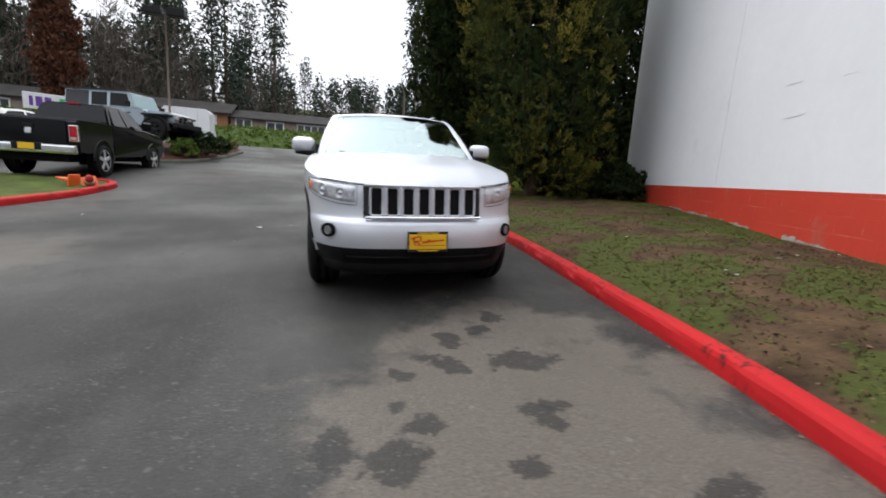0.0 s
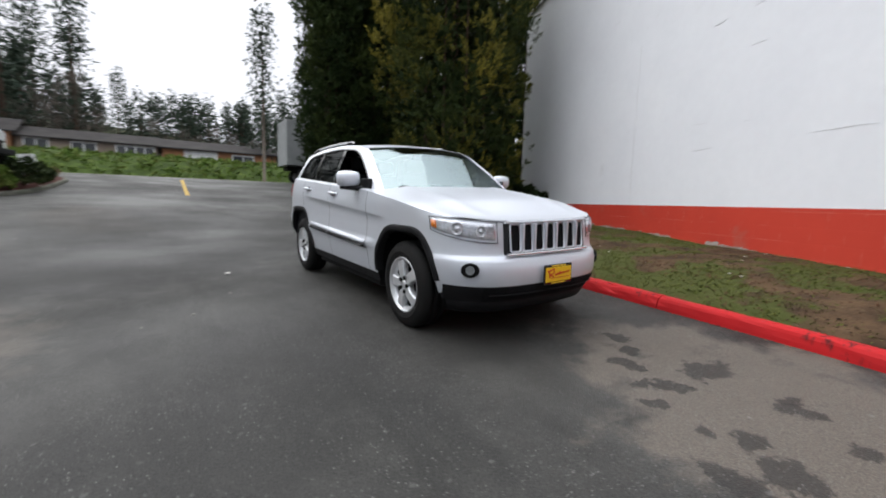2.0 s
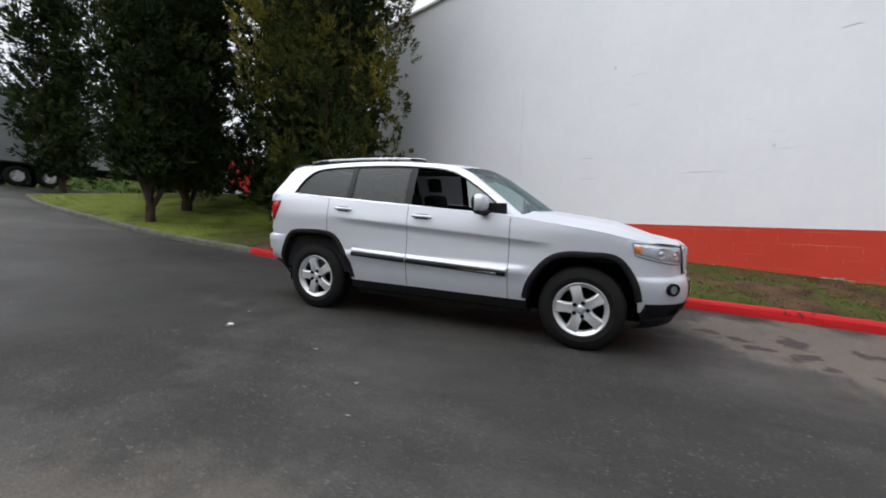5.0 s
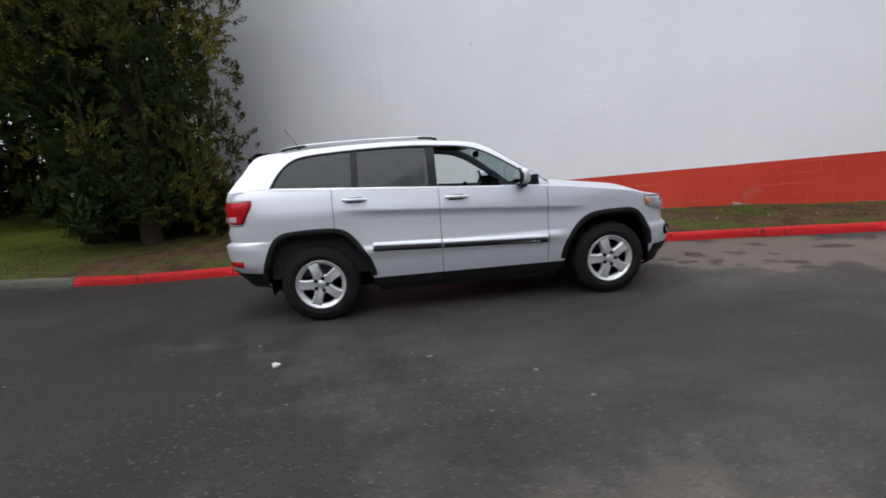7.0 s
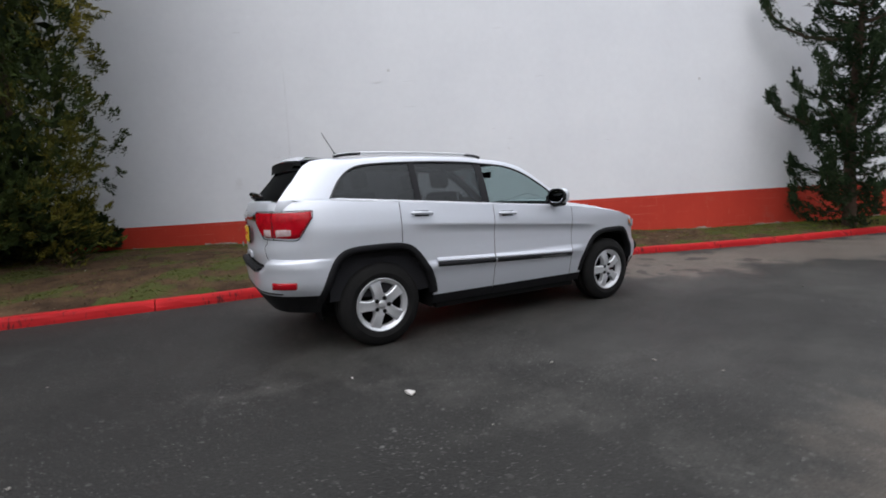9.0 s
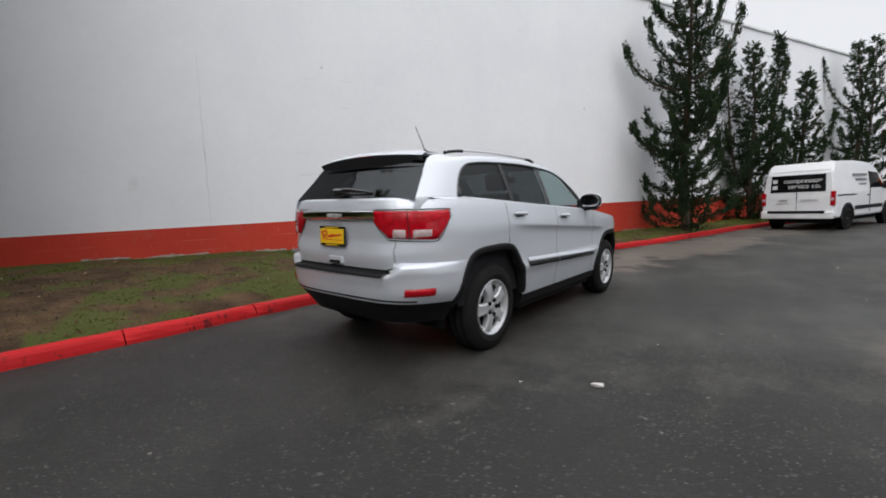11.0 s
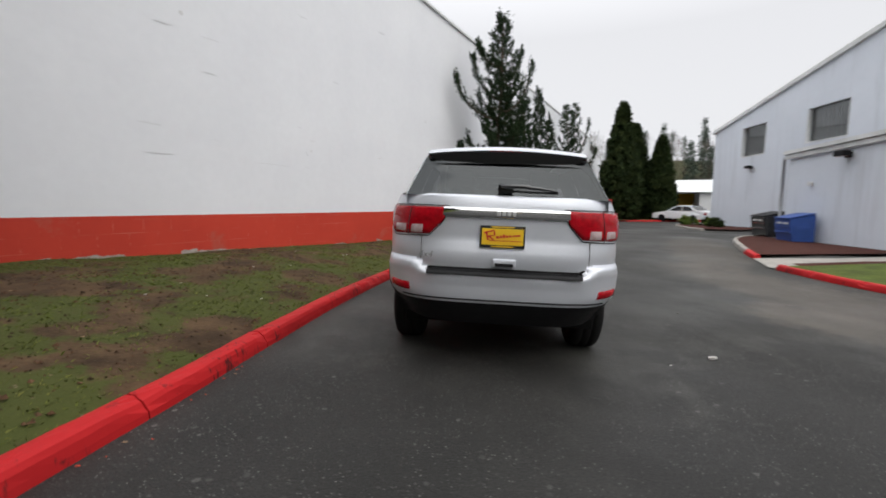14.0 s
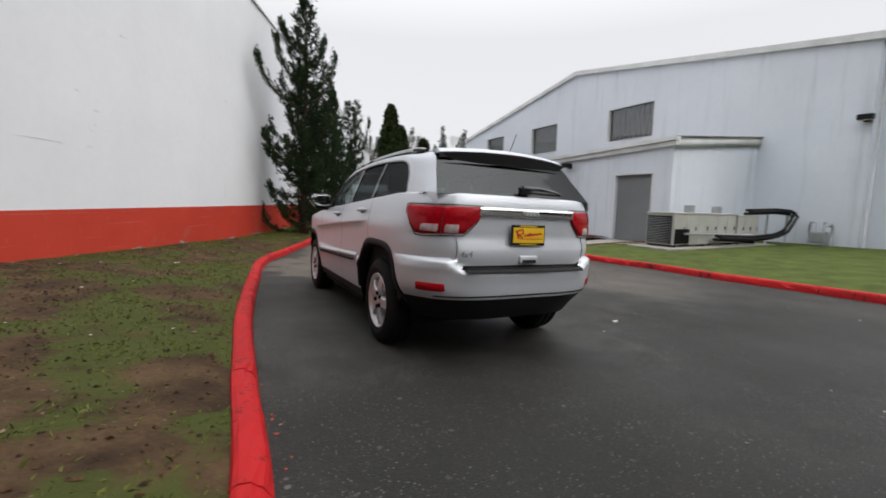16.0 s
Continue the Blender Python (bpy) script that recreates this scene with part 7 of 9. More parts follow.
def woods(name, label, mat, spots, seed, bare=False, per=5, leaf=0.7, n=70):
    rng = np.random.default_rng(seed)
    vs = []
    tv, tf = [], []
    for x, y, z, h, r in spots:
        if bare:
            k = 46
            f = rng.uniform(0.25, 1, k)
            a = rng.uniform(0, 2 * math.pi, k)
            rad = r * np.sin(np.clip(f, 0, 0.97) * math.pi) ** 0.7 * rng.uniform(0.1, 1, k)
            c = np.stack([x + rad * np.cos(a), y + rad * np.sin(a), z + h * f], -1)
            vs.append(leaf_mesh(rng, c, np.full(k, r * 0.26), 9, 0.065 * h / 12, up=1.1, long=20))
        else:
            c = spruce_points(rng, h, r, n) + [x, y, z]
            vs.append(leaf_mesh(rng, c, np.full(n, 0.06 * h), per, leaf * h / 16, up=0.0, long=2.3, droop=0.25))
        b = len(tv)
        for q in range(5):
            aa = 2 * math.pi * q / 5
            tv.append((x + 0.016 * h * math.cos(aa), y + 0.016 * h * math.sin(aa), z - 0.5))
        tv.append((x, y, z + h * 0.97))
        tf += [(b + q, b + (q + 1) % 5, b + 5) for q in range(5)]
    ob = thing(name, Matrix(), label, "woods", kind="stuff")
    quads("crowns", np.vstack(vs), mat, ob)
    raw("trunks", tv, tf, BARK, ob)
    return ob

# ---------------------------------------------------------------- far ground, woods and houses
EARTH = material("leafy_earth", (0.06, 0.055, 0.03), rough=0.95, second=(0.04, 0.05, 0.02), scale=0.4, spread=0.25, bump=0.8, bump_scale=10)
HEDGE = material("dense_green_groundcover", (0.055, 0.085, 0.016), rough=0.95, second=(0.025, 0.04, 0.010), scale=2.0, spread=0.3, bump=1.0, bump_scale=9)
ROOF_DARK = material("weathered_roof_felt", (0.045, 0.041, 0.039), rough=0.9, second=(0.030, 0.028, 0.027), scale=0.8, spread=0.2)
WOOD_WALL = material("orange_brown_siding", (0.30, 0.145, 0.075), rough=0.8, second=(0.22, 0.11, 0.06), scale=1.0, spread=0.12)
TAN_WALL = material("tan_siding", (0.26, 0.21, 0.17), rough=0.8, second=(0.20, 0.16, 0.13), scale=1.0, spread=0.1)
WINDOW_DARK = material("dark_window_glass", (0.03, 0.035, 0.04), rough=0.1, spread=0.1)
YELLOW_PAINT = material("worn_yellow_road_paint", (0.55, 0.35, 0.06), rough=0.8, second=(0.30, 0.22, 0.08), scale=9, spread=0.2)
STEEL = material("galvanised_steel", (0.36, 0.37, 0.38), rough=0.5, metal=0.6, spread=0.08)
WOOD_POLE = material("grey_timber_pole", (0.20, 0.17, 0.14), rough=0.9, spread=0.2)


def bank(name, x0, x1, y0, y1, top, label, base=None, seed=0, nx=60, ny=14, mat=EARTH):
    """A rounded earth bank that follows the ground at its foot."""
    vs = []
    for i in range(nx):
        x = x0 + (x1 - x0) * i / (nx - 1)
        for j in range(ny):
            f = j / (ny - 1)
            y = y0 + (y1 - y0) * f
            rise = math.sin(min(1, f * 1.6) * math.pi / 2)
            z = float(height(x, y)) - 0.05 + top * rise * (1 + 0.15 * noise.noise((x * 0.3, y * 0.3, seed)))
            vs.append((x, y, z))
    return vs, raw(name, vs, [f[::-1] for f in grid_faces(nx, ny)], mat, smooth=True)


bank_v, ob = bank("bank", -42, 26, 31.5, 40, 1.75, "", mat=HEDGE)
tagged(ob, "ivy-covered bank beyond the street", "bank", kind="structure")
rng = np.random.default_rng(77)
bv = np.array(bank_v)
pick = bv[rng.integers(0, len(bv), 4200)] + rng.normal(size=(4200, 3)) * [0.5, 0.3, 0.05]
ivy = thing("ivy", Matrix(), "thick bright green ivy over the bank", "ivy", kind="stuff")
quads("ivy_leaves", leaf_mesh(rng, pick, rng.uniform(0.12, 0.35, 4200), 9, 0.165, up=0.7, long=1.3), IVY, ivy)


def hill(name, label, cx, cy, rx, ry, top):
    vs = []
    for i in range(25):
        for j in range(25):
            u, w = -1 + i / 12, -1 + j / 12
            r = min(1, math.hypot(u, w))
            vs.append((cx + u * rx, cy + w * ry, -0.6 + top * (math.cos(r * math.pi) + 1) / 2))
    ob = raw(name, vs, grid_faces(25, 25), EARTH, smooth=True)
    tagged(ob, label, "hill", kind="structure")


def polar(az, d, ox=-2.1, oy=-5.0):
    return ox + d * math.sin(radians(az)), oy + d * math.cos(radians(az))


rg = random.Random(21)
far, bare, tall = [], [], []
hill("hill_north", "low wooded rise beyond the houses", -30, 138, 210, 66, 19)
for i in range(250):
    az = rg.uniform(-62, 42)
    d = rg.uniform(78, 116)
    x, y = polar(az, d)
    h = rg.uniform(13.0, 18.5) * d / 98 * (1.25 if az < -8 else 1.0)
    far.append((x, y, 2.2, h, h * rg.uniform(0.17, 0.24)))
for i in range(44):
    az = rg.uniform(-62, -6)
    d = rg.uniform(68, 96)
    x, y = polar(az, d)
    h = rg.uniform(20, 33) * d / 80
    tall.append((x, y, 2.5, h, h * rg.uniform(0.12, 0.19)))
for az, d, h, k in ((11.0, 62, 22.5, 0.125), (13.2, 80, 16, 0.16), (15.0, 66, 16.5, 0.17), (17.5, 75, 21, 0.13), (19.5, 70, 17, 0.16), (4.5, 88, 14.5, 0.15), (-3.0, 84, 17, 0.15), (22, 60, 14, 0.16)):
    x, y = polar(az, d)
    tall.append((x, y, 2.5, h, h * k))
for i in range(95):
    az = rg.uniform(-62, 14)
    d = rg.uniform(66, 78)
    x, y = polar(az, d)
    h = rg.uniform(7, 13) if az > -8 else rg.uniform(10, 17)
    if az > -4:
        h *= 0.62
    bare.append((x, y, 2.4, h, h * 0.28))
woods("far_conifers", "dense far conifer woods, dark green with haze mixed into the colour", TALL_FIR, far, 31, per=8, leaf=0.30, n=62)
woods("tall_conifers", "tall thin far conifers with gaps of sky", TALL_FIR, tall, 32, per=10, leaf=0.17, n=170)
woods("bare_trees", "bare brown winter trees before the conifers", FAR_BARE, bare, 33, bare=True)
# wooded hill down the drive
hill("hill_south", "low wooded hill in the haze", -55, -125, 110, 60, 15)
south, sbare = [], []
for i in range(130):
    az = rg.uniform(-173, -140)
    d = rg.uniform(92, 142)
    x, y = polar(az, d, 0, 5)
    h = rg.uniform(5, 9)
    r = min(1, math.hypot((x + 55) / 110, (y + 125) / 60))
    z = -0.6 + 15 * (math.cos(r * math.pi) + 1) / 2
    (south if i % 3 == 0 else sbare).append((x, y, z, h * (1.25 if i % 3 == 0 else 1), h * (0.2 if i % 3 == 0 else 0.42)))
for az, d, h in ((-152.0, 92, 13.5), (-166.3, 95, 12.5), (-168.5, 100, 12), (-149, 100, 12)):
    x, y = polar(az, d, 0, 5)
    south.append((x, y, 1.5, h, h * 0.14))
woods("hill_conifers", "hill conifers with haze put into their pale colour", HAZED_FIR, south, 34, per=6, leaf=0.35, n=130)
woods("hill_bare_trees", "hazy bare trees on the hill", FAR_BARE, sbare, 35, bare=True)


def house(x, y, length, depth, eave, ridge, base, turn, walls, label, openings, gable=False):
    """A low house; its front looks along -y before turning. openings: (from, to, bottom, top, kind)."""
    t = thing("house", pose(x, y, base, 0, 0, turn), label, "house")
    L, D = length / 2, depth
    part("wall", box(bmesh.new(), -L, L, 0, D, 0, eave), walls, t)
    bm = bmesh.new()
    o = 0.5
    q = [(-L - o, -o, eave - 0.1), (L + o, -o, eave - 0.1), (L + o, D / 2, ridge), (-L - o, D / 2, ridge), (-L - o, D + o, eave - 0.1), (L + o, D + o, eave - 0.1)]
    v = [bm.verts.new(p) for p in q] + [bm.verts.new((p[0], p[1], p[2] + 0.14)) for p in q]
    for f in ((0, 1, 2, 3), (3, 2, 5, 4), (6, 9, 8, 7), (9, 10, 11, 8), (0, 6, 7, 1), (4, 5, 11, 10), (0, 3, 9, 6), (3, 4, 10, 9), (1, 7, 8, 2), (2, 8, 11, 5)):
        bm.faces.new([v[k] for k in f])
    bmesh.ops.recalc_face_normals(bm, faces=bm.faces)
    part("roof", bm, ROOF_DARK, t, "dark felt roof")
    for s in (-1, 1):
        raw("gable", [(s * L, 0, eave - 0.01), (s * L, D, eave - 0.01), (s * L, D / 2, ridge - 0.02), (s * (L - 0.15), 0, eave - 0.01), (s * (L - 0.15), D, eave - 0.01), (s * (L - 0.15), D / 2, ridge - 0.02)], [(0, 1, 2), (5, 4, 3), (0, 3, 4, 1), (1, 4, 5, 2), (2, 5, 3, 0)], walls, t)
    for a, b, z0, z1, kind in openings:
        if kind == "garage":
            g = boxpart("garage_door", (a, b, -0.06, -0.004, z0, z1), TRIM_WHITE, t, "white panelled garage door", bevel=0.01)
            for k in range(1, 4):
                zz = z0 + (z1 - z0) * k / 4
                boxpart("panel_joint", (a, b, -0.068, -0.06, zz - 0.02, zz + 0.02), CONCRETE, g, bevel=0)
        else:
            w = boxpart("window", (a, b, -0.05, -0.004, z0, z1), WINDOW_DARK, t, "dark window in a white frame", bevel=0)
            for f in (0, 0.5, 1) if b - a < 3 else (0, 0.25, 0.5, 0.75, 1):
                xx = a + (b - a) * f
                boxpart("window_frame", (xx - 0.07, xx + 0.07, -0.09, -0.051, z0, z1), TRIM_WHITE, w, bevel=0)
            boxpart("window_frame", (a - 0.1, b + 0.1, -0.09, -0.051, z1, z1 + 0.16), TRIM_WHITE, w, bevel=0)
    return t


house(-19.0, 53.5, 10.4, 8, 4.3, 5.8, 2.5, 2, WOOD_WALL, "low house with orange-brown gable wall and dark roof", [(-0.4, 4.0, 1.6, 4.0, "garage")])
house(-7.8, 54.5, 11.6, 7, 4.0, 5.2, 2.5, 1, TAN_WALL, "long low tan house with dark roof and white window frames", [(-5.2, -3.4, 2.6, 3.8, "window"), (-1.6, 0.4, 2.7, 3.7, "window"), (2.1, 5.5, 2.6, 3.7, "window")])
house(4.7, 54.3, 12.4, 7, 3.9, 5.1, 2.5, -1, WOOD_WALL, "low brown house with white garage door and dark roof", [(-4.1, -0.6, 2.0, 3.8, "garage"), (1.0, 3.4, 2.5, 3.5, "window")])
house(18.5, 51.0, 12.0, 7, 3.7, 4.9, 2.5, -6, TAN_WALL, "low house with white window frames and dark roof", [(-4.5, -1.5, 2.3, 3.4, "window"), (0.5, 3.5, 2.3, 3.4, "window")])
house(-38.0, 48.0, 16.0, 8, 3.8, 5.2, 2.5, 14, TAN_WALL, "low tan house with dark roof behind the parked cars", [(-4, -1, 2.0, 3.4, "window"), (2, 5, 2.0, 3.4, "window")])


def pole(x, y, h, r, mat, label, base):
    t = thing("utility_pole", Matrix.Translation((x, y, base)), label, "pole")
    tube("shaft", [(0, 0, -0.3), (0, 0, h * 0.5), (0, 0, h)], [r, r * 0.9, r * 0.75], mat, t, sides=10)
    return t


px, py = polar(10.6, 36.5)
p = pole(px, py, 5.2, 0.12, WOOD_POLE, "slim grey timber utility pole by the street", 2.25)
px, py = -9.0, 19.9
p = pole(px, py, 6.6, 0.06, WOOD_POLE, "parking-lot lamp post with two box heads", 1.5)
for s in (-1, 1):
    h = boxpart("lamp_head", (s * 0.52 - 0.40, s * 0.52 + 0.40, -0.28, 0.28, 6.40, 6.75), BLACK_PLASTIC, p, "dark box lamp head", bevel=0.03)
    tube("bracket", [(0, 0, 6.5), (s * 0.3, 0, 6.55)], 0.04, STEEL, p, sides=6)
# centre line of the exit
line = thing("lane_line", Matrix(), "worn yellow centre line at the exit", "road marking", kind="structure")
vs = []
for k in range(13):
    y = 15.5 + 9.5 * k / 12
    x = -1.45 + (y - 15.5) * 0.03
    for dx in (-0.07, 0.07):
        vs.append((x + dx, y, float(height(x, y)) + 0.012))
raw("stripe", vs, grid_faces(13, 2), YELLOW_PAINT, line)
street = raw("street_edge", [(x, y, float(height(x, y)) + 0.008) for x in np.linspace(-30, 22, 40) for y in (26.6, 26.75)], grid_faces(40, 2), CONCRETE)
tagged(street, "pale worn edge line of the street", "road marking", kind="structure")

# ---------------------------------------------------------------- across the drive: kerbs, beds, machines
def simple_kerb(points, n, side, mats, label, piece=3.0):
    path = curve(points, n)
    k = thing("kerb", Matrix(), label, "kerb", kind="structure")
    tot = float(arc(path)[-1])
    d, i = 0.0, 0
    while d < tot - 0.05:
        e = min(tot, d + piece)
        kerb_piece(path, d, e, side, mats[min(i, len(mats) - 1)], k)
        d, i = e, i + 1
    return path


def bed(name, outline, lift, mat, label, category, dome=0.05, kind="structure", rings=6):
    """A filled plot inside an outline, slightly domed."""
    o = np.array(outline, float)
    c = o.mean(0)
    vs, m = [], len(o)
    for r in range(rings):
        f = 1 - r / rings
        for p in o:
            q = c + (p - c) * f
            z = float(height(*q)) + lift + dome * (1 - f ** 2) + 0.02 * noise.noise((q[0] * 1.5, q[1] * 1.5, 2))
            vs.append((q[0], q[1], z))
    vs.append((c[0], c[1], float(height(*c)) + lift + dome))
    fs = [(r * m + i, r * m + (i + 1) % m, (r + 1) * m + (i + 1) % m, (r + 1) * m + i) for r in range(rings - 1) for i in range(m)]
    fs += [((rings - 1) * m + i, (rings - 1) * m + (i + 1) % m, rings * m) for i in range(m)]
    ob = raw(name, vs, fs, mat, smooth=True, away=(c[0], c[1], -5))
    if mat in (LAWN, MOSSY):
        turf = ob.data.attributes.new("turf", "FLOAT", "POINT")
        turf.data.foreach_set("value", np.array([0.62 + 0.55 * noise.noise((p[0] * 0.9, p[1] * 0.9, 6)) for p in vs], np.float32))
    return tagged(ob, label, category, kind=kind)


# long red kerb with its grass strip
RK = simple_kerb([(-6.75, 6.95), (-6.1, 6.8), (-5.80, 6.3), (-5.95, 5.0), (-6.25, 3.45), (-6.6, 1.5), (-6.8, -1.0), (-6.75, -3.2), (-6.85, -5.25)], 160, -1, [KERB_RED], "red-painted kerb along the grass strip")
g_out = [tuple(p + [-0.14, 0]) for p in along(RK, np.linspace(0.3, float(arc(RK)[-1]) - 0.1, 30))] + [(-9.0, -4.75), (-12.0, -4.5), (-16.4, -4.2), (-16.8, 2.0), (-16.8, 7.5), (-12.5, 7.3), (-8.6, 7.2)]
bed("lawn_west", g_out, 0.10, MOSSY, "mossy green grass strip before the pale building", "lawn", 0.0)
walk_v = [(-6.75, -5.35), (-11.48, -5.15), (-11.48, -7.0), (-7.2, -6.75)]
bed("doorstep", walk_v, 0.03, CONCRETE, "worn concrete path to the roll-up door", "path", 0.0, rings=2)
mulch_a = [(-7.2, -5.0), (-9.0, -4.75), (-11.45, -4.55), (-11.45, -5.1), (-7.2, -5.3)]
bed("bark_bed", mulch_a, 0.115, MULCH, "strip of red-brown bark mulch", "bed", 0.01, rings=3)
IK = simple_kerb([(-7.25, -6.75), (-7.5, -7.5), (-8.3, -9.4), (-9.4, -11.6), (-10.6, -13.2), (-11.6, -13.9)], 80, -1, [KERB_RED, CONCRETE, CONCRETE, CONCRETE], "kerb round the mulch bed with a red-painted tip", 1.2)
bed("bark_bed", [(-7.4, -6.85), *[tuple(p + [-0.1, 0.02]) for p in along(IK, np.linspace(0.5, 7.4, 12))], (-11.45, -13.4), (-11.45, -7.1)], 0.11, MULCH, "bed of red-brown bark mulch by the annex", "bed", 0.02)
FK = simple_kerb([(-11.9, -19.0), (-12.0, -21.0), (-12.7, -24.0), (-14.5, -26.8), (-16.6, -27.6)], 60, -1, [CONCRETE], "plain concrete kerb at the building's far corner")
bed("lawn_south", [*[tuple(p + [-0.1, 0]) for p in along(FK, np.linspace(0.2, 9, 9))], (-16.4, -20), (-13.5, -18.6)], 0.1, MULCH, "planted bed at the far corner", "bed", 0.03)
for i in range(6):
    shrub(-13.6 - 0.35 * (i % 3), -21.0 - 1.0 * i, 0.1, 0.5, 0.5, 0.55, 70 + i, IVY if i % 2 else CEDAR_DARK, "small clipped shrub in the corner bed", 30, 26, 0.07)

# waste bins
BLUE = material("blue_painted_steel", (0.022, 0.075, 0.30), rough=0.5, second=(0.018, 0.06, 0.24), scale=3, spread=0.1)


def dumpster(x, y, w, d, h, turn, mat, label):
    t = thing("waste_bin", pose(x, y, 0.05, 0, 0, turn), label, "waste bin")
    bm = bmesh.new()
    v = [bm.verts.new(p) for p in ((-w / 2, -d / 2 + 0.12, 0.06), (w / 2, -d / 2 + 0.12, 0.06), (w / 2, d / 2, 0.06), (-w / 2, d / 2, 0.06), (-w / 2, -d / 2, h * 0.82), (w / 2, -d / 2, h * 0.82), (w / 2, d / 2, h), (-w / 2, d / 2, h))]
    for f in ((0, 3, 2, 1), (4, 5, 6, 7), (0, 1, 5, 4), (1, 2, 6, 5), (2, 3, 7, 6), (3, 0, 4, 7)):
        bm.faces.new([v[k] for k in f])
    bmesh.ops.bevel(bm, geom=bm.edges[:], offset=0.02, segments=2, affect="EDGES")
    part("bin_body", bm, mat, t)
    for s in (-1, 1):
        boxpart("lid", (s * w / 4 - w / 4 + 0.01, s * w / 4 + w / 4 - 0.01, -d / 2 - 0.03, d / 2, 0, 0.04), BLACK_PLASTIC if mat is not BLUE else mat, t, "hinged lid", bevel=0.012, m=pose(0, 0, h * 0.91 + 0.02, math.degrees(math.atan2(h * 0.18, d)), 0, 0))
        boxpart("lift_pocket", (s * (w / 2) - 0.04, s * (w / 2) + 0.04, -d / 4, d / 4, h * 0.45, h * 0.58), mat, t, bevel=0.01)
    for z in (0.35, 0.55):
        boxpart("rib", (-w / 2 + 0.03, w / 2 - 0.03, -d / 2 + 0.02, -d / 2 + 0.10, h * z, h * z + 0.05), mat, t, bevel=0.008)
    for k in (-0.28, 0.1):
        boxpart("label", (w * k, w * k + 0.25 * w, -d / 2 - 0.002, -d / 2 + 0.06, h * 0.66, h * 0.72), TRIM_WHITE, t, "unreadable white label", bevel=0)


dumpster(-11.0, -10.9, 1.25, 0.75, 1.02, 78, BLUE, "blue steel waste bin by the annex wall")
dumpster(-11.7, -13.4, 1.3, 0.8, 1.05, 80, GLOSS_BLACK, "black waste bin beside the blue one")

# air handling units on their slab, along the annex end wall
AC_GREY = material("beige_grey_sheet_metal", (0.42, 0.42, 0.39), rough=0.55, second=(0.36, 0.36, 0.33), scale=2, spread=0.06)
slab = boxpart("machine_slab", (-14.6, -9.0, -4.15, -2.75, -0.05, 0.14), CONCRETE, None, "", bevel=0.02)
tagged(slab, "low concrete slab under the cooling units", "slab", kind="structure")


def cooling_unit(x0, x1, y0, y1, h, label, grille_end=False, hoods=()):
    t = thing("cooling_unit", Matrix.Translation((0, 0, 0.14)), label, "cooling unit", "cooling units by the annex")
    boxpart("casing", (x0, x1, y0, y1, 0.06, h), AC_GREY, t, bevel=0.015)
    for x in (x0 + 0.1, x1 - 0.2):
        boxpart("skid", (x, x + 0.1, y0, y1, 0.0, 0.06), BLACK_PLASTIC, t, bevel=0.005)
    boxpart("top_cover", (x0 - 0.02, x1 + 0.02, y0 - 0.02, y1 + 0.02, h, h + 0.05), AC_GREY, t, bevel=0.012)
    n = 3
    for i in range(n):
        a = x0 + (x1 - x0) * i / n + 0.02
        pn = boxpart("panel", (a, a + (x1 - x0) / n - 0.04, y1, y1 + 0.012, 0.12, h - 0.05), AC_GREY, t, bevel=0.004)
        boxpart("panel_handle", (a + 0.06, a + 0.10, y1 + 0.012, y1 + 0.03, h * 0.5, h * 0.62), BLACK_PLASTIC, pn, bevel=0.004)
    if grille_end:
        g = boxpart("coil_guard", (x1 + 0.003, x1 + 0.03, y0 + 0.05, y1 - 0.05, 0.1, h - 0.06), DARK, t, "dark coil behind a fine grille", bevel=0)
        for i in range(16):
            z = 0.13 + (h - 0.25) * i / 15
            tube("guard_wire", [(x1 + 0.035, y0 + 0.06, z), (x1 + 0.035, y1 - 0.06, z)], 0.008, STEEL, g, sides=5)
        g = boxpart("coil_guard", (x1 - 0.72, x1 - 0.05, y1 + 0.013, y1 + 0.03, 0.1, h * 0.55), DARK, t, "dark coil opening", bevel=0)
    for x in hoods:
        boxpart("vent_hood", (x - 0.11, x + 0.11, (y0 + y1) / 2 - 0.1, (y0 + y1) / 2 + 0.12, h + 0.05, h + 0.27), STEEL, t, "small vent hood", bevel=0.02)
    return t


cooling_unit(-11.25, -9.55, -3.95, -3.05, 0.98, "beige-grey rooftop-style cooling unit on a slab", True, (-10.9,))
cooling_unit(-12.85, -11.35, -3.95, -3.15, 0.96, "beige-grey cooling unit on a slab", False, (-12.4,))
cooling_unit(-14.2, -12.95, -3.95, -3.15, 0.92, "beige-grey cooling unit on a slab")
rig = thing("pipe_run", Matrix(), "thick black insulated pipes between the units and the wall", "pipes")
for dz, dy in ((0, 0), (0.12, 0.05), (0.06, 0.16)):
    tube("pipe", [(-13.6, -3.3 + dy, 1.15 + dz), (-15.4, -3.25 + dy, 1.2 + dz), (-15.95, -3.05 + dy, 1.16 + dz), (-15.9, -2.95 + dy, 1.02 + dz), (-14.9, -2.75 + dy, 0.50 + dz), (-14.3, -2.75 + dy, 0.36 + dz), (-13.0, -2.85 + dy, 0.28 + dz), (-11.4, -2.95 + dy, 0.35 + dz)], 0.048, RUBBER, rig, sides=7)
tube("conduit", [(-9.9, -2.92, 0.55), (-11.5, -2.94, 0.50), (-13.4, -2.9, 0.46)], 0.035, STEEL, rig, sides=6)
for x in (-15.9, -14.6):
    tube("pipe_stand", [(x, -3.1, 0.0), (x, -3.1, 1.15)], 0.03, STEEL, rig, sides=6)
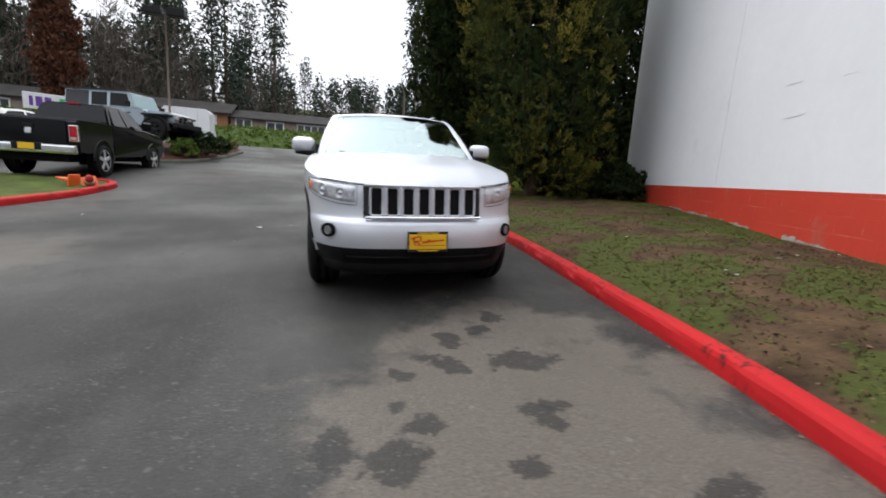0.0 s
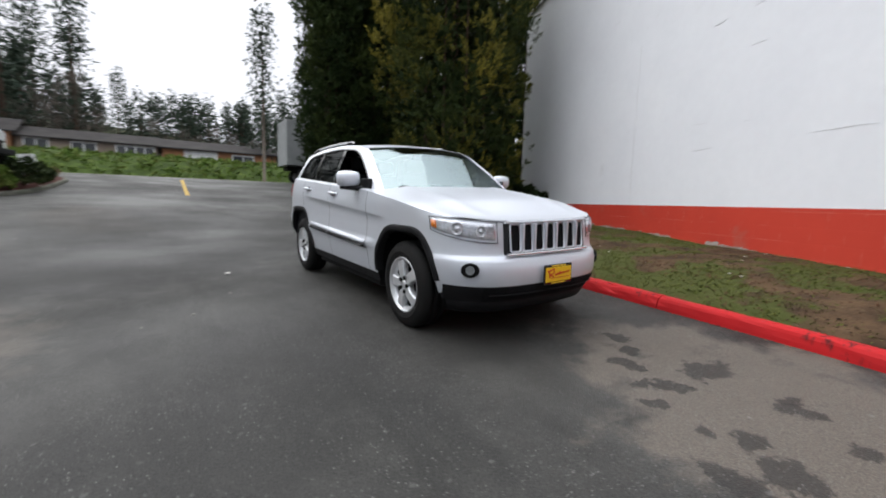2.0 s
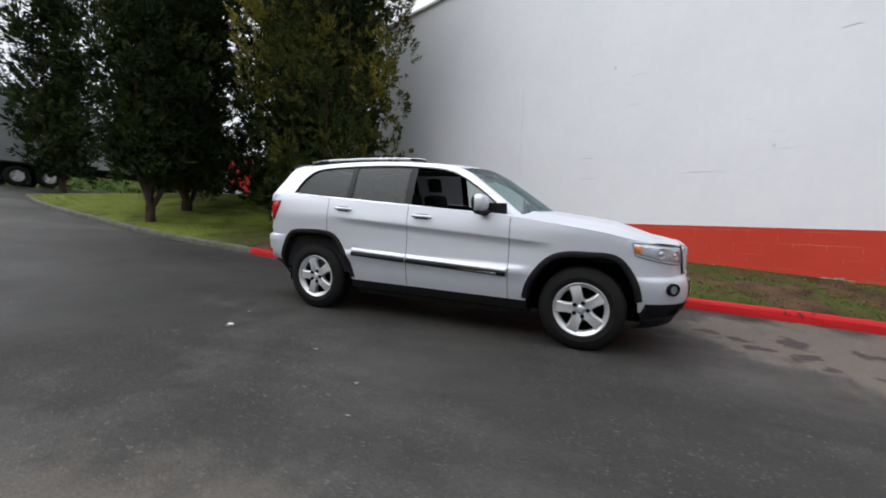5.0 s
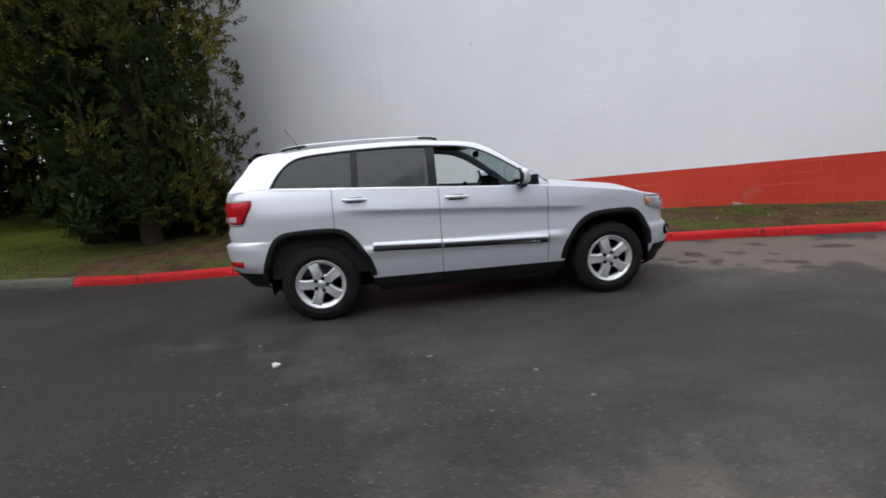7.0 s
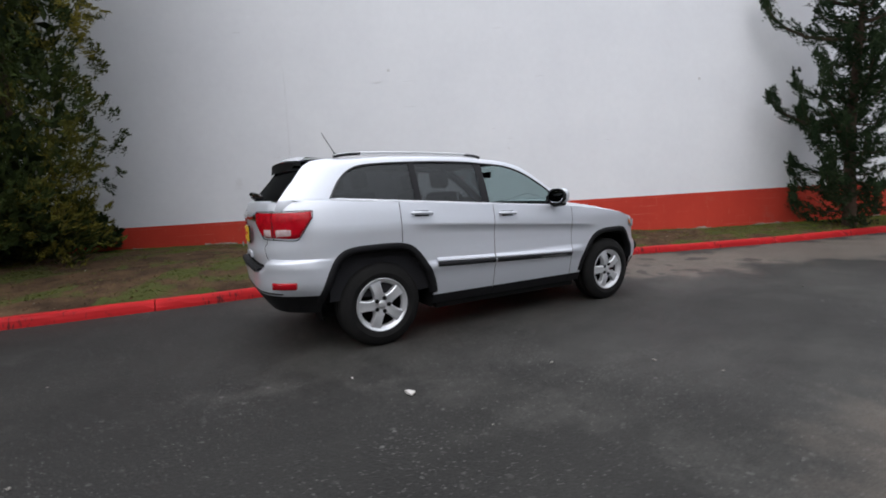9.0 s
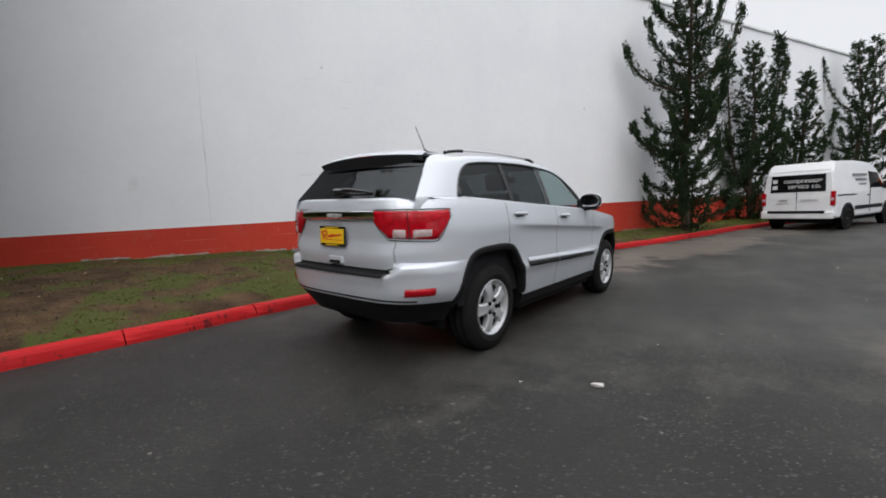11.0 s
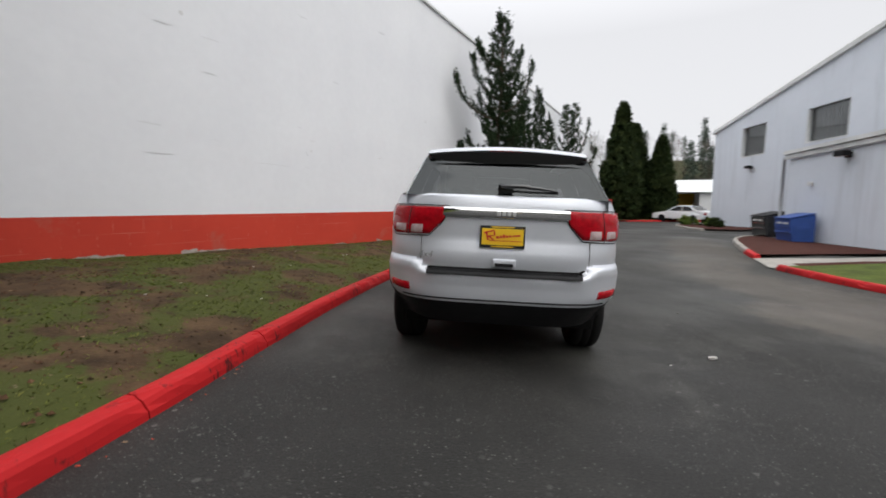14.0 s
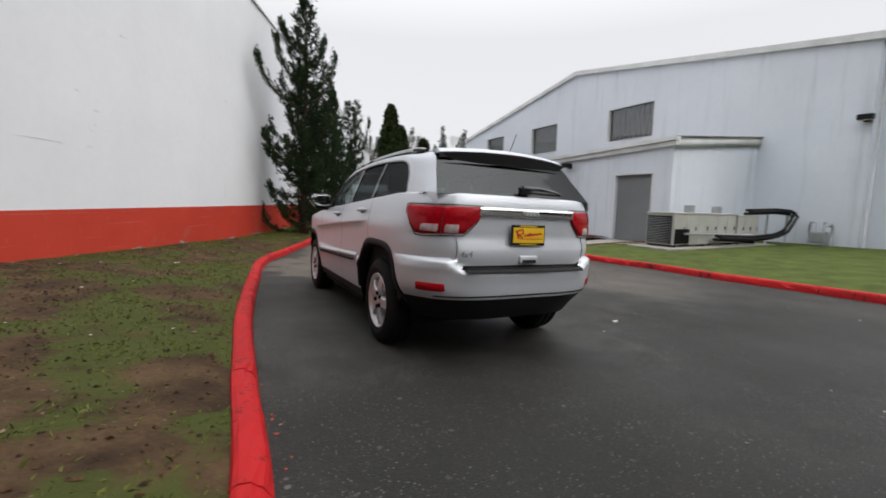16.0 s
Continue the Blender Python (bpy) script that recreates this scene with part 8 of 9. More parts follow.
meter = thing("gas_meter", Matrix.Translation((-16.15, -2.2, 0.05)), "grey gas meter with bent pipes at the wall", "meter")
boxpart("meter_body", (-0.16, 0.16, -0.22, 0.2, 0.15, 0.55), STEEL, meter, bevel=0.05)
for y in (-0.35, 0.3):
    tube("meter_pipe", [(-0.1, y, -0.05), (-0.1, y, 0.7), (-0.02, y * 0.8, 0.86), (0.0, y * 0.3, 0.86), (0.0, y * 0.3, 0.5)], 0.035, STEEL, meter, sides=7)
bm = bmesh.new()
lathe(bm, [(0.001, 0.05), (0.08, 0.05), (0.09, 0.02), (0.09, -0.02), (0.001, -0.05)], 14)
bm.transform(pose(0.05, 0.25, 0.8, 0, 70, 0))
part("regulator", bm, STEEL, meter)
# lamps, hose box and downpipe
for x, y, z, nm in ((-11.38, -9.45, 3.0, "wall lamp under the annex fascia"), (-16.38, -22.9, 3.75, "wall lamp on the gable wall"), (-16.4, -1.42, 4.3, "wall lamp near the corner")):
    t = thing("wall_lamp", Matrix.Translation((x, y, z)), "dark " + nm, "lamp", "wall lamps")
    boxpart("bracket", (-0.12, 0.0, -0.09, 0.09, -0.1, 0.08), BLACK_PLASTIC, t, bevel=0.01)
    boxpart("lamp_head", (0.0, 0.26, -0.2, 0.2, -0.06, 0.12), BLACK_PLASTIC, t, bevel=0.03)
    boxpart("lens", (0.05, 0.24, -0.16, 0.16, -0.075, -0.06), WHITE_LAMP, t, bevel=0.004)
pipe = thing("downpipe", Matrix(), "grey downpipe at the building's corner", "pipe")
tube("shaft", [(-16.42, -1.12, 0.05), (-16.42, -1.12, 6.3), (-16.36, -1.2, 6.6)], 0.04, STEEL, pipe, sides=8)
pipe = thing("downpipe", Matrix(), "grey downpipe in the annex corner", "pipe")
tube("shaft", [(-11.42, -12.3, 0.05), (-11.42, -12.3, 3.2)], 0.055, STEEL, pipe, sides=8)
det = thing("alarm_box", Matrix.Translation((-11.47, -10.9, 2.15)), "small white box on the annex wall", "box")
boxpart("casing", (0, 0.1, -0.08, 0.08, -0.07, 0.07), TRIM_WHITE, det, bevel=0.012)
# continuing wall to the north of the gable
ext = thing("extension", Matrix.Translation((-16.9, 0, 0)), "pale blue-grey stucco wing beyond the corner", "building")
boxpart("wing_wall", (-0.3, 0, -1.29, 4.0, -0.2, 6.6), SIDING, ext, bevel=0)
boxpart("wing_fascia", (-0.3, 0.1, -1.29, 4.2, 6.6, 6.85), TRIM_WHITE, ext, bevel=0.01)

# ---------------------------------------------------------------- far end of the drive
RED_SIGN = material("faded_red_sign", (0.45, 0.05, 0.04), rough=0.6, spread=0.1)
sg = thing("parking_sign", Matrix.Translation((-10.9, -33.3, 0.1)), "small red sign on two posts beside the kerb", "sign")
boxpart("board", (-0.38, 0.38, -0.02, 0.02, 1.1, 1.8), RED_SIGN, sg, bevel=0.01)
for x in (-0.25, 0.25):
    tube("post", [(x, -0.04, -0.1), (x, -0.04, 1.75)], 0.04, WOOD_POLE, sg, sides=6)
for z in (1.55, 1.35):
    boxpart("lettering", (-0.25, 0.25, 0.021, 0.025, z - 0.05, z + 0.04), TRIM_WHITE, sg, "unreadable white lettering", bevel=0)
hyd = thing("hydrant", Matrix.Translation((-17.9, -33.9, 0.1)), "small yellow hydrant on the grass", "hydrant")
bm = bmesh.new()
lathe(bm, [(0.16, 0), (0.16, 0.05), (0.11, 0.07), (0.11, 0.5), (0.14, 0.52), (0.13, 0.6), (0.06, 0.68), (0.001, 0.7)], 14)
part("barrel", bm, YELLOW, hyd, smooth=True)
for a in (0, 180):
    bm = bmesh.new()
    lathe(bm, [(0.05, 0), (0.05, 0.16), (0.001, 0.17)], 10)
    bm.transform(pose(0, 0, 0.4, 0, 90, a))
    part("outlet", bm, YELLOW, hyd)
bed("lawn_far", [(-9.2, -28.8), (-11.4, -31.9), (-15.5, -33.2), (-22, -34.2), (-24, -44), (-12.5, -43)], 0.11, LAWN, "grass under the cypresses", "lawn", 0.02)
WHITE_SIDING = material("white_siding", (0.62, 0.63, 0.63), rough=0.7, second=(0.56, 0.57, 0.57), scale=0.6, spread=0.05)
shed = thing("garage_building", pose(-26.5, -53.0, 0, 0, 0, 160), "low white building with an open bay coloured as if lit yellow", "building")
part("wall", box(bmesh.new(), -7, -3.5, 0, 9, 0, 3.2), WHITE_SIDING, shed)
part("wall", box(bmesh.new(), 1.5, 7, 0, 9, 0, 3.2), WHITE_SIDING, shed)
# the bay's yellow light is only the colour of this wall
part("wall", box(bmesh.new(), -3.5, 1.5, 8, 9, 0, 3.2), YELLOW, shed, "rear wall of the bay with yellow light put into its colour")
raw("roof", [(-7.5, -0.6, 3.2), (7.5, -0.6, 3.2), (7.5, 9.6, 3.2), (-7.5, 9.6, 3.2), (-7.5, 4.5, 5.0), (7.5, 4.5, 5.0)], [(0, 1, 5, 4), (2, 3, 4, 5), (0, 4, 3), (1, 2, 5), (3, 2, 1, 0)], WHITE_SIDING, shed, "pale low-pitched roof")

# ---------------------------------------------------------------- other vehicles; nose towards -y in their own axes
BLACK_PAINT = material("black_car_paint", (0.005, 0.005, 0.006), rough=0.10, spread=0.04, specular=0.20)
WHITE_PAINT = material("white_van_paint", (0.74, 0.75, 0.76), rough=0.3, second=(0.70, 0.71, 0.72), scale=2, spread=0.03, coat=0.4)
BLUE_GREY_PAINT = material("pale_blue_grey_paint", (0.30, 0.35, 0.39), rough=0.3, second=(0.28, 0.33, 0.37), scale=2, spread=0.03, coat=0.5)
RED_PAINT = material("red_lorry_paint", (0.42, 0.02, 0.02), rough=0.3, spread=0.05, coat=0.5)
TRAILER = material("grey_trailer_sheet", (0.30, 0.31, 0.31), rough=0.6, second=(0.22, 0.23, 0.23), scale=0.8, spread=0.08)
CANVAS_DARK = material("dark_hard_top", (0.05, 0.052, 0.056), rough=0.6, spread=0.08)


def hull(name, outline, hw, mat, parent, inset=lambda z: 0.0, label="", bevel=0.03):
    """A body drawn out across from its side outline of (y, z), narrowing by inset(z)."""
    bm = bmesh.new()
    a = [bm.verts.new((-(hw - inset(z)), y, z)) for y, z in outline]
    b = [bm.verts.new((hw - inset(z), y, z)) for y, z in outline]
    n = len(a)
    bm.faces.new(a)
    bm.faces.new(b[::-1])
    for i in range(n):
        j = (i + 1) % n
        bm.faces.new((a[i], b[i], b[j], a[j]))
    bmesh.ops.recalc_face_normals(bm, faces=bm.faces)
    if bevel:
        bmesh.ops.bevel(bm, geom=bm.edges[:], offset=bevel, segments=2, affect="EDGES", clamp_overlap=True)
    return part(name, bm, mat, parent, label)


def side_pane(name, pts, hw, mat, parent, inset, label="", sides=(-1, 1), off=0.006):
    for s in sides:
        vs = [(s * (hw - inset(z) + off), y, z) for y, z in pts] + [(s * (hw - inset(z) - 0.02), y, z) for y, z in pts]
        n = len(pts)
        fs = [tuple(range(n))] + [(i, (i + 1) % n, n + (i + 1) % n, n + i) for i in range(n)]
        raw(name, vs, fs, mat, parent, label, away=(0, 0, 1))


def cross_pane(name, y0, z0, y1, z1, w0, w1, mat, parent, label="", off=(0, 0.012, 0.006)):
    raw(name, [(-w0 + off[0], y0 + off[1], z0 + off[2]), (w0, y0 + off[1], z0 + off[2]), (w1, y1 + off[1], z1 + off[2]), (-w1, y1 + off[1], z1 + off[2])], [(0, 1, 2, 3)], mat, parent, label, away=(0, 0, 0.9))


def plain_wheels(parent, hw, axles, R, rim, width, rim_mat=None):
    src = None
    for y in axles:
        for s in (-1, 1):
            w = new("wheel")
            w.parent = parent
            w.matrix_basis = Matrix.Translation((s * (hw - width / 2), y, R)) @ Matrix.Rotation(radians(-90 if s < 0 else 90), 4, "Y")
            if src is None:
                src = [part("tyre", tyre_mesh(R, rim, width), RUBBER, w, "black tyre", True)]
                bm = bmesh.new()
                lathe(bm, [(rim + 0.004, width / 2 - 0.03), (rim, width / 2 - 0.004), (rim - 0.03, width / 2 - 0.03), (rim - 0.04, width / 2 - 0.07), (0.001, width / 2 - 0.07)], 32)
                src.append(part("rim", bm, rim_mat or ALLOY, w, "bright rim", True))
                for k in range(5):
                    bm = spoke_mesh(rim, width)
                    bm.transform(Matrix.Rotation(radians(72 * k), 4, "Z"))
                    src.append(part("spoke", bm, rim_mat or ALLOY, w))
                bm = bmesh.new()
                lathe(bm, [(0.07, width / 2 - 0.06), (0.065, width / 2 - 0.005), (0.001, width / 2)], 16)
                src.append(part("hub", bm, rim_mat or ALLOY, w, smooth=True))
            else:
                for o in src:
                    c = o.copy()
                    scene.collection.objects.link(c)
                    c.parent = w


def arch_ring(parent, hw, y, z, R, mat):
    for s in (-1, 1):
        vs = []
        for i in range(21):
            a = radians(180 * i / 20)
            for r, o in ((R - 0.02, -0.05), (R - 0.02, 0.02), (R + 0.06, 0.015), (R + 0.07, -0.02)):
                vs.append((s * (hw + o), y + r * math.cos(a), z + r * math.sin(a)))
        raw("wheel_arch", vs, grid_faces(21, 4), mat, parent, away=(0, y, z))
        # no opening is cut: a black disc on the flank paints its shade
        bm = bmesh.new()
        lathe(bm, [(0.001, 0.0), (R - 0.02, 0.0), (R - 0.02, -0.02)], 24)
        bm.transform(pose(s * (hw + 0.004), y, z, 0, 90 * s, 0))
        part("opening_dark_disc", bm, DARK, parent, "black disc for the shade of the wheel opening")


def pickup():
    t = thing("pickup_truck", pose(-7.75, 9.9, 0.44, -1.2, 0, 180), "black crew-cab pickup truck with chrome bumper, seen from behind", "truck")
    ins = lambda z: 0.0 if z < 1.25 else 0.30 * (z - 1.25) / 0.7
    hull("cab", [(-2.34, 0.55), (-2.42, 0.95), (-2.34, 1.22), (-1.00, 1.36), (-0.32, 1.88), (0.2, 1.95), (0.95, 1.92), (1.2, 1.40), (1.2, 0.5)], 1.0, BLACK_PAINT, t, ins, bevel=0.05)
    bed_ob = hull("cargo_bed", [(1.23, 0.5), (1.23, 1.38), (2.88, 1.40), (2.92, 1.36), (2.92, 0.62)], 1.0, BLACK_PAINT, t, bevel=0.03)
    boxpart("bed_floor", (-0.9, 0.9, 1.3, 2.82, 1.36, 1.412), BLACK_PLASTIC, bed_ob, "black bed cover", bevel=0.01)
    side_pane("front_window", [(-0.70, 1.38), (-0.24, 1.80), (0.20, 1.86), (0.20, 1.38)], 1.0, CAR_GLASS, t, ins, "dark side window")
    side_pane("rear_window", [(0.28, 1.38), (0.28, 1.86), (0.80, 1.84), (0.98, 1.45), (0.98, 1.38)], 1.0, CAR_GLASS, t, ins, "dark side window")
    cross_pane("windshield", -0.94, 1.39, -0.36, 1.85, 0.90, 0.74, GLASS_CLEAR, t, off=(0, -0.02, 0.03))
    cross_pane("back_window", 1.185, 1.44, 0.985, 1.85, 0.86, 0.72, CAR_GLASS, t, "dark rear window", off=(0, 0.03, 0.01))
    boxpart("brake_light", (-0.14, 0.14, 0.95, 1.02, 1.885, 1.93), RED_LAMP, t, "red high brake light", bevel=0.01)
    gate = boxpart("tailgate", (-0.76, 0.76, 2.915, 2.945, 0.70, 1.36), BLACK_PAINT, t, bevel=0.015)
    boxpart("handle", (-0.12, 0.12, 2.945, 2.97, 1.16, 1.23), BLACK_PLASTIC, gate, bevel=0.01)
    boxpart("badge", (-0.07, 0.07, 2.945, 2.957, 1.0, 1.14), CHROME, gate, "bright badge shape", bevel=0.02)
    for s in (-1, 1):
        l = boxpart("tail_light", (s * 0.90 - 0.085, s * 0.90 + 0.085, 2.86, 2.95, 0.88, 1.24), RED_LAMP, t, "red tail light", bevel=0.02)
        boxpart("lamp_rim", (s * 0.90 - 0.1, s * 0.90 + 0.1, 2.85, 2.935, 0.86, 1.26), CHROME, l, "bright lamp rim", bevel=0.02)
        boxpart("reversing_lens", (s * 0.90 - 0.06, s * 0.90 + 0.06, 2.945, 2.956, 0.91, 0.97), WHITE_LAMP, l, bevel=0.004)
        boxpart("door_handle", (s * 1.0 - 0.02, s * 1.0 + 0.02, -0.18, 0.0, 1.18, 1.22), BLACK_PAINT, t, bevel=0.01)
        boxpart("mirror", (s * 1.16 - 0.13, s * 1.16 + 0.13, -0.66, -0.54, 1.34, 1.60), BLACK_PAINT, t, bevel=0.04)
        boxpart("headlight", (s * 0.8 - 0.16, s * 0.8 + 0.16, -2.45, -2.3, 0.92, 1.12), WHITE_LAMP, t, bevel=0.03)
    bmp = boxpart("rear_bumper", (-0.98, 0.98, 2.93, 3.08, 0.56, 0.78), CHROME, t, "chrome rear bumper", bevel=0.05)
    boxpart("step_pad", (-0.3, 0.3, 2.95, 3.085, 0.62, 0.80), BLACK_PLASTIC, bmp, bevel=0.02)
    boxpart("plate", (-0.16, 0.16, 3.085, 3.095, 0.64, 0.78), YELLOW, bmp, "plain yellow plate", bevel=0.003)
    boxpart("front_bumper", (-0.98, 0.98, -2.50, -2.38, 0.5, 0.74), CHROME, t, "chrome front bumper", bevel=0.05)
    boxpart("chassis", (-0.7, 0.7, -2.3, 2.85, 0.36, 0.56), DARK, t, "black underside", bevel=0.02)
    for y in (-1.46, 1.785):
        arch_ring(t, 1.0, y, 0.42, 0.48, BLACK_PAINT)
    plain_wheels(t, 1.02, (-1.46, 1.785), 0.42, 0.285, 0.27, ALLOY)


pickup()


def off_roader():
    t = thing("off_road_car", pose(-8.98, 15.61, 1.63, 0, 0, 75) @ Matrix.Scale(1.05, 4), "pale blue-grey off-road car with dark hard top on a rock pile", "car")
    hull("tub", [(-1.05, 0.55), (-1.05, 1.12), (-0.95, 1.18), (2.05, 1.22), (2.08, 0.62)], 0.80, BLUE_GREY_PAINT, t, bevel=0.03)
    hull("hood", [(-2.0, 0.72), (-2.02, 1.05), (-1.9, 1.12), (-1.0, 1.18), (-1.0, 0.72)], 0.62, BLUE_GREY_PAINT, t, lambda z: 0.04 * (z - 0.7), bevel=0.03)
    ins = lambda z: 0.08 * max(0, z - 1.18) / 0.6
    hull("hard_top", [(-0.62, 1.20), (-0.42, 1.76), (-0.35, 1.80), (2.0, 1.80), (2.06, 1.74), (2.06, 1.20)], 0.76, BLUE_GREY_PAINT, t, ins, bevel=0.02)
    hull("roof_panel", [(-0.42, 1.79), (-0.38, 1.84), (2.04, 1.84), (2.07, 1.79)], 0.73, CANVAS_DARK, t, label="dark roof panel", bevel=0.015)
    side_pane("front_window", [(-0.48, 1.24), (-0.34, 1.70), (0.30, 1.72), (0.30, 1.24)], 0.76, CAR_GLASS, t, ins, "dark side window")
    side_pane("rear_window", [(0.42, 1.24), (0.42, 1.72), (1.02, 1.72), (1.02, 1.24)], 0.76, CAR_GLASS, t, ins, "dark side window")
    side_pane("top_side", [(1.12, 1.2), (1.12, 1.76), (2.0, 1.76), (2.02, 1.2)], 0.76, CANVAS_DARK, t, ins, "dark hard-top side")
    cross_pane("windshield", -0.60, 1.25, -0.42, 1.72, 0.68, 0.66, GLASS_CLEAR, t, off=(0, -0.03, 0))
    for y in (-1.47, 1.47):
        arch_ring(t, 0.84, y, 0.42, 0.50, BLACK_PLASTIC)
    for s in (-1, 1):
        boxpart("front_wing", (s * 0.74 - 0.17, s * 0.74 + 0.17, -2.0, -0.98, 0.96, 1.03), BLACK_PLASTIC, t, "black flat wing", bevel=0.02)
        bm = bmesh.new()
        lathe(bm, [(0.1, 0), (0.1, 0.03), (0.08, 0.04), (0.001, 0.045)], 16)
        bm.transform(pose(s * 0.4, -2.02, 0.92, 90, 0, 0))
        part("headlight", bm, WHITE_LAMP, t, "round headlight")
        boxpart("mirror", (s * 0.98 - 0.1, s * 0.98 + 0.1, -0.6, -0.52, 1.25, 1.43), BLACK_PLASTIC, t, bevel=0.03)
        boxpart("hinge", (s * 0.80, s * 0.815, -0.52, -0.40, 1.0, 1.04), BLACK_PLASTIC, t, bevel=0.004)
        boxpart("rock_rail", (s * 0.82 - 0.04, s * 0.82 + 0.04, -0.9, 0.95, 0.5, 0.58), BLACK_PLASTIC, t, bevel=0.02)
    for k in range(7):
        boxpart("grille_slot", (-0.27 + 0.08 * k, -0.23 + 0.08 * k, -2.035, -2.015, 0.76, 1.0), DARK, t, bevel=0.004)
    bp = boxpart("front_bumper", (-0.78, 0.78, -2.32, -2.08, 0.55, 0.74), BLACK_PLASTIC, t, "black steel bumper with winch", bevel=0.03)
    boxpart("winch", (-0.25, 0.25, -2.25, -2.05, 0.74, 0.88), BLACK_PLASTIC, bp, bevel=0.04)
    tube("bull_bar", [(-0.35, -2.2, 0.72), (-0.3, -2.2, 0.98), (0.3, -2.2, 0.98), (0.35, -2.2, 0.72)], 0.03, BLACK_PLASTIC, bp, sides=7)
    boxpart("chassis", (-0.5, 0.5, -2.1, 2.0, 0.42, 0.58), DARK, t, "black underside", bevel=0.02)
    plain_wheels(t, 0.92, (-1.47, 1.47), 0.42, 0.225, 0.30, BLACK_PLASTIC)


off_roader()


def van():
    t = thing("delivery_van", pose(-3.92, -14.03, 0.0, 0, 0, -23.1), "white compact delivery van with dark rear windows and lettering", "van")
    ins = lambda z: 0.0 if z < 1.0 else 0.14 * (z - 1.0) / 1.0
    hull("body", [(-2.18, 0.35), (-2.25, 0.62), (-2.15, 0.98), (-1.45, 1.14), (-0.72, 1.78), (-0.35, 1.92), (0.6, 1.98), (2.05, 1.96), (2.20, 1.70), (2.26, 1.05), (2.28, 0.36)], 0.90, WHITE_PAINT, t, ins, bevel=0.05)
    side_pane("front_window", [(-1.18, 1.16), (-0.72, 1.62), (-0.10, 1.66), (-0.10, 1.16)], 0.90, CAR_GLASS, t, ins, "dark cab window")
    cross_pane("windshield", -1.42, 1.19, -0.74, 1.76, 0.80, 0.70, GLASS_CLEAR, t, off=(0, -0.03, 0.03))
    # rear doors with one dark window each, read as one band
    rw = raw("rear_window", [(-0.68, 2.258, 1.12), (0.68, 2.258, 1.12), (0.66, 2.232, 1.62), (-0.66, 2.232, 1.62)], [(0, 1, 2, 3)], CAR_GLASS, t, "dark rear window with white lettering", away=(0, 0, 1))
    back = pose(0.10, 2.258, 1.44, 93, 0, 180)
    lines("compressor", 0.19, TRIM_WHITE, pose(-0.12, 2.255, 1.45, 87, 0, 180), "lettering", rw, "white lettering", 0.002, 0.0, 0.92)
    lines("service co.", 0.19, TRIM_WHITE, pose(-0.17, 2.262, 1.29, 87, 0, 180), "lettering", rw, "white lettering", 0.002, 0.0, 0.78)
    for z in (1.46, 1.28):
        boxpart("white_mark", (0.50, 0.62, 2.25, 2.262, z - 0.06, z + 0.05), TRIM_WHITE, rw, "white mark", bevel=0.004)
    boxpart("door_gap", (-0.006, 0.006, 2.262, 2.275, 0.55, 1.10), DARK, t, bevel=0)
    for s in (-1, 1):
        l = boxpart("tail_light", (s * 0.84 - 0.05, s * 0.84 + 0.05, 2.18, 2.285, 0.72, 1.12), RED_LAMP, t, "tall red tail light", bevel=0.02)
        boxpart("reversing_lens", (s * 0.84 - 0.04, s * 0.84 + 0.04, 2.283, 2.292, 0.86, 0.94), WHITE_LAMP, l, bevel=0.004)
        boxpart("side_moulding", (s * 0.90 - 0.012, s * 0.90 + 0.018, -1.0, 1.0, 0.55, 0.66), BLACK_PLASTIC, t, "dark side strip", bevel=0.008)
        boxpart("mirror", (s * 1.0 - 0.11, s * 1.0 + 0.11, -1.08, -0.96, 1.12, 1.36), BLACK_PLASTIC, t, bevel=0.04)
        boxpart("headlight", (s * 0.7 - 0.17, s * 0.7 + 0.17, -2.22, -2.08, 0.76, 1.0), WHITE_LAMP, t, bevel=0.04)
        boxpart("door_track", (s * 0.895 - 0.01, s * 0.895 + 0.008, 0.9, 2.1, 0.98, 1.01), DARK, t, bevel=0)
        boxpart("door_gap", (s * 0.90 - 0.01, s * 0.90 + 0.003, -0.04, -0.03, 0.45, 1.6), DARK, t, bevel=0)
        boxpart("door_handle", (s * 0.90 - 0.01, s * 0.90 + 0.025, -0.02, 0.14, 0.93, 0.97), BLACK_PLASTIC, t, bevel=0.008)
        for k in range(4):
            boxpart("lettering", (s * 0.845 - 0.02, s * 0.845 + 0.012, 0.15, 0.15 + (0.9, 0.7, 0.5, 0.8)[k], 1.52 - 0.14 * k, 1.59 - 0.14 * k), DOOR_GREY, t, "unreadable grey lettering", bevel=0, m=None)
    boxpart("rear_bumper", (-0.88, 0.88, 2.22, 2.36, 0.34, 0.56), WHITE_PAINT, t, bevel=0.04)
    boxpart("bumper_pad", (-0.70, 0.70, 2.30, 2.372, 0.50, 0.58), BLACK_PLASTIC, t, "black bumper pad", bevel=0.01)
    boxpart("number_plate", (0.18, 0.48, 2.285, 2.296, 0.80, 0.95), TRIM_WHITE, t, "pale plate with plain bars", bevel=0.003)
    boxpart("plate_bar", (0.23, 0.43, 2.296, 2.299, 0.86, 0.90), DOOR_GREY, t, bevel=0)
    boxpart("badge", (-0.52, -0.1, 2.285, 2.295, 0.87, 0.91), ALLOY, t, "unreadable raised badge", bevel=0.003)
    boxpart("chassis", (-0.7, 0.7, -2.0, 2.2, 0.22, 0.40), DARK, t, "black underside", bevel=0.02)
    for y in (-1.455, 1.455):
        arch_ring(t, 0.90, y, 0.33, 0.38, BLACK_PLASTIC)
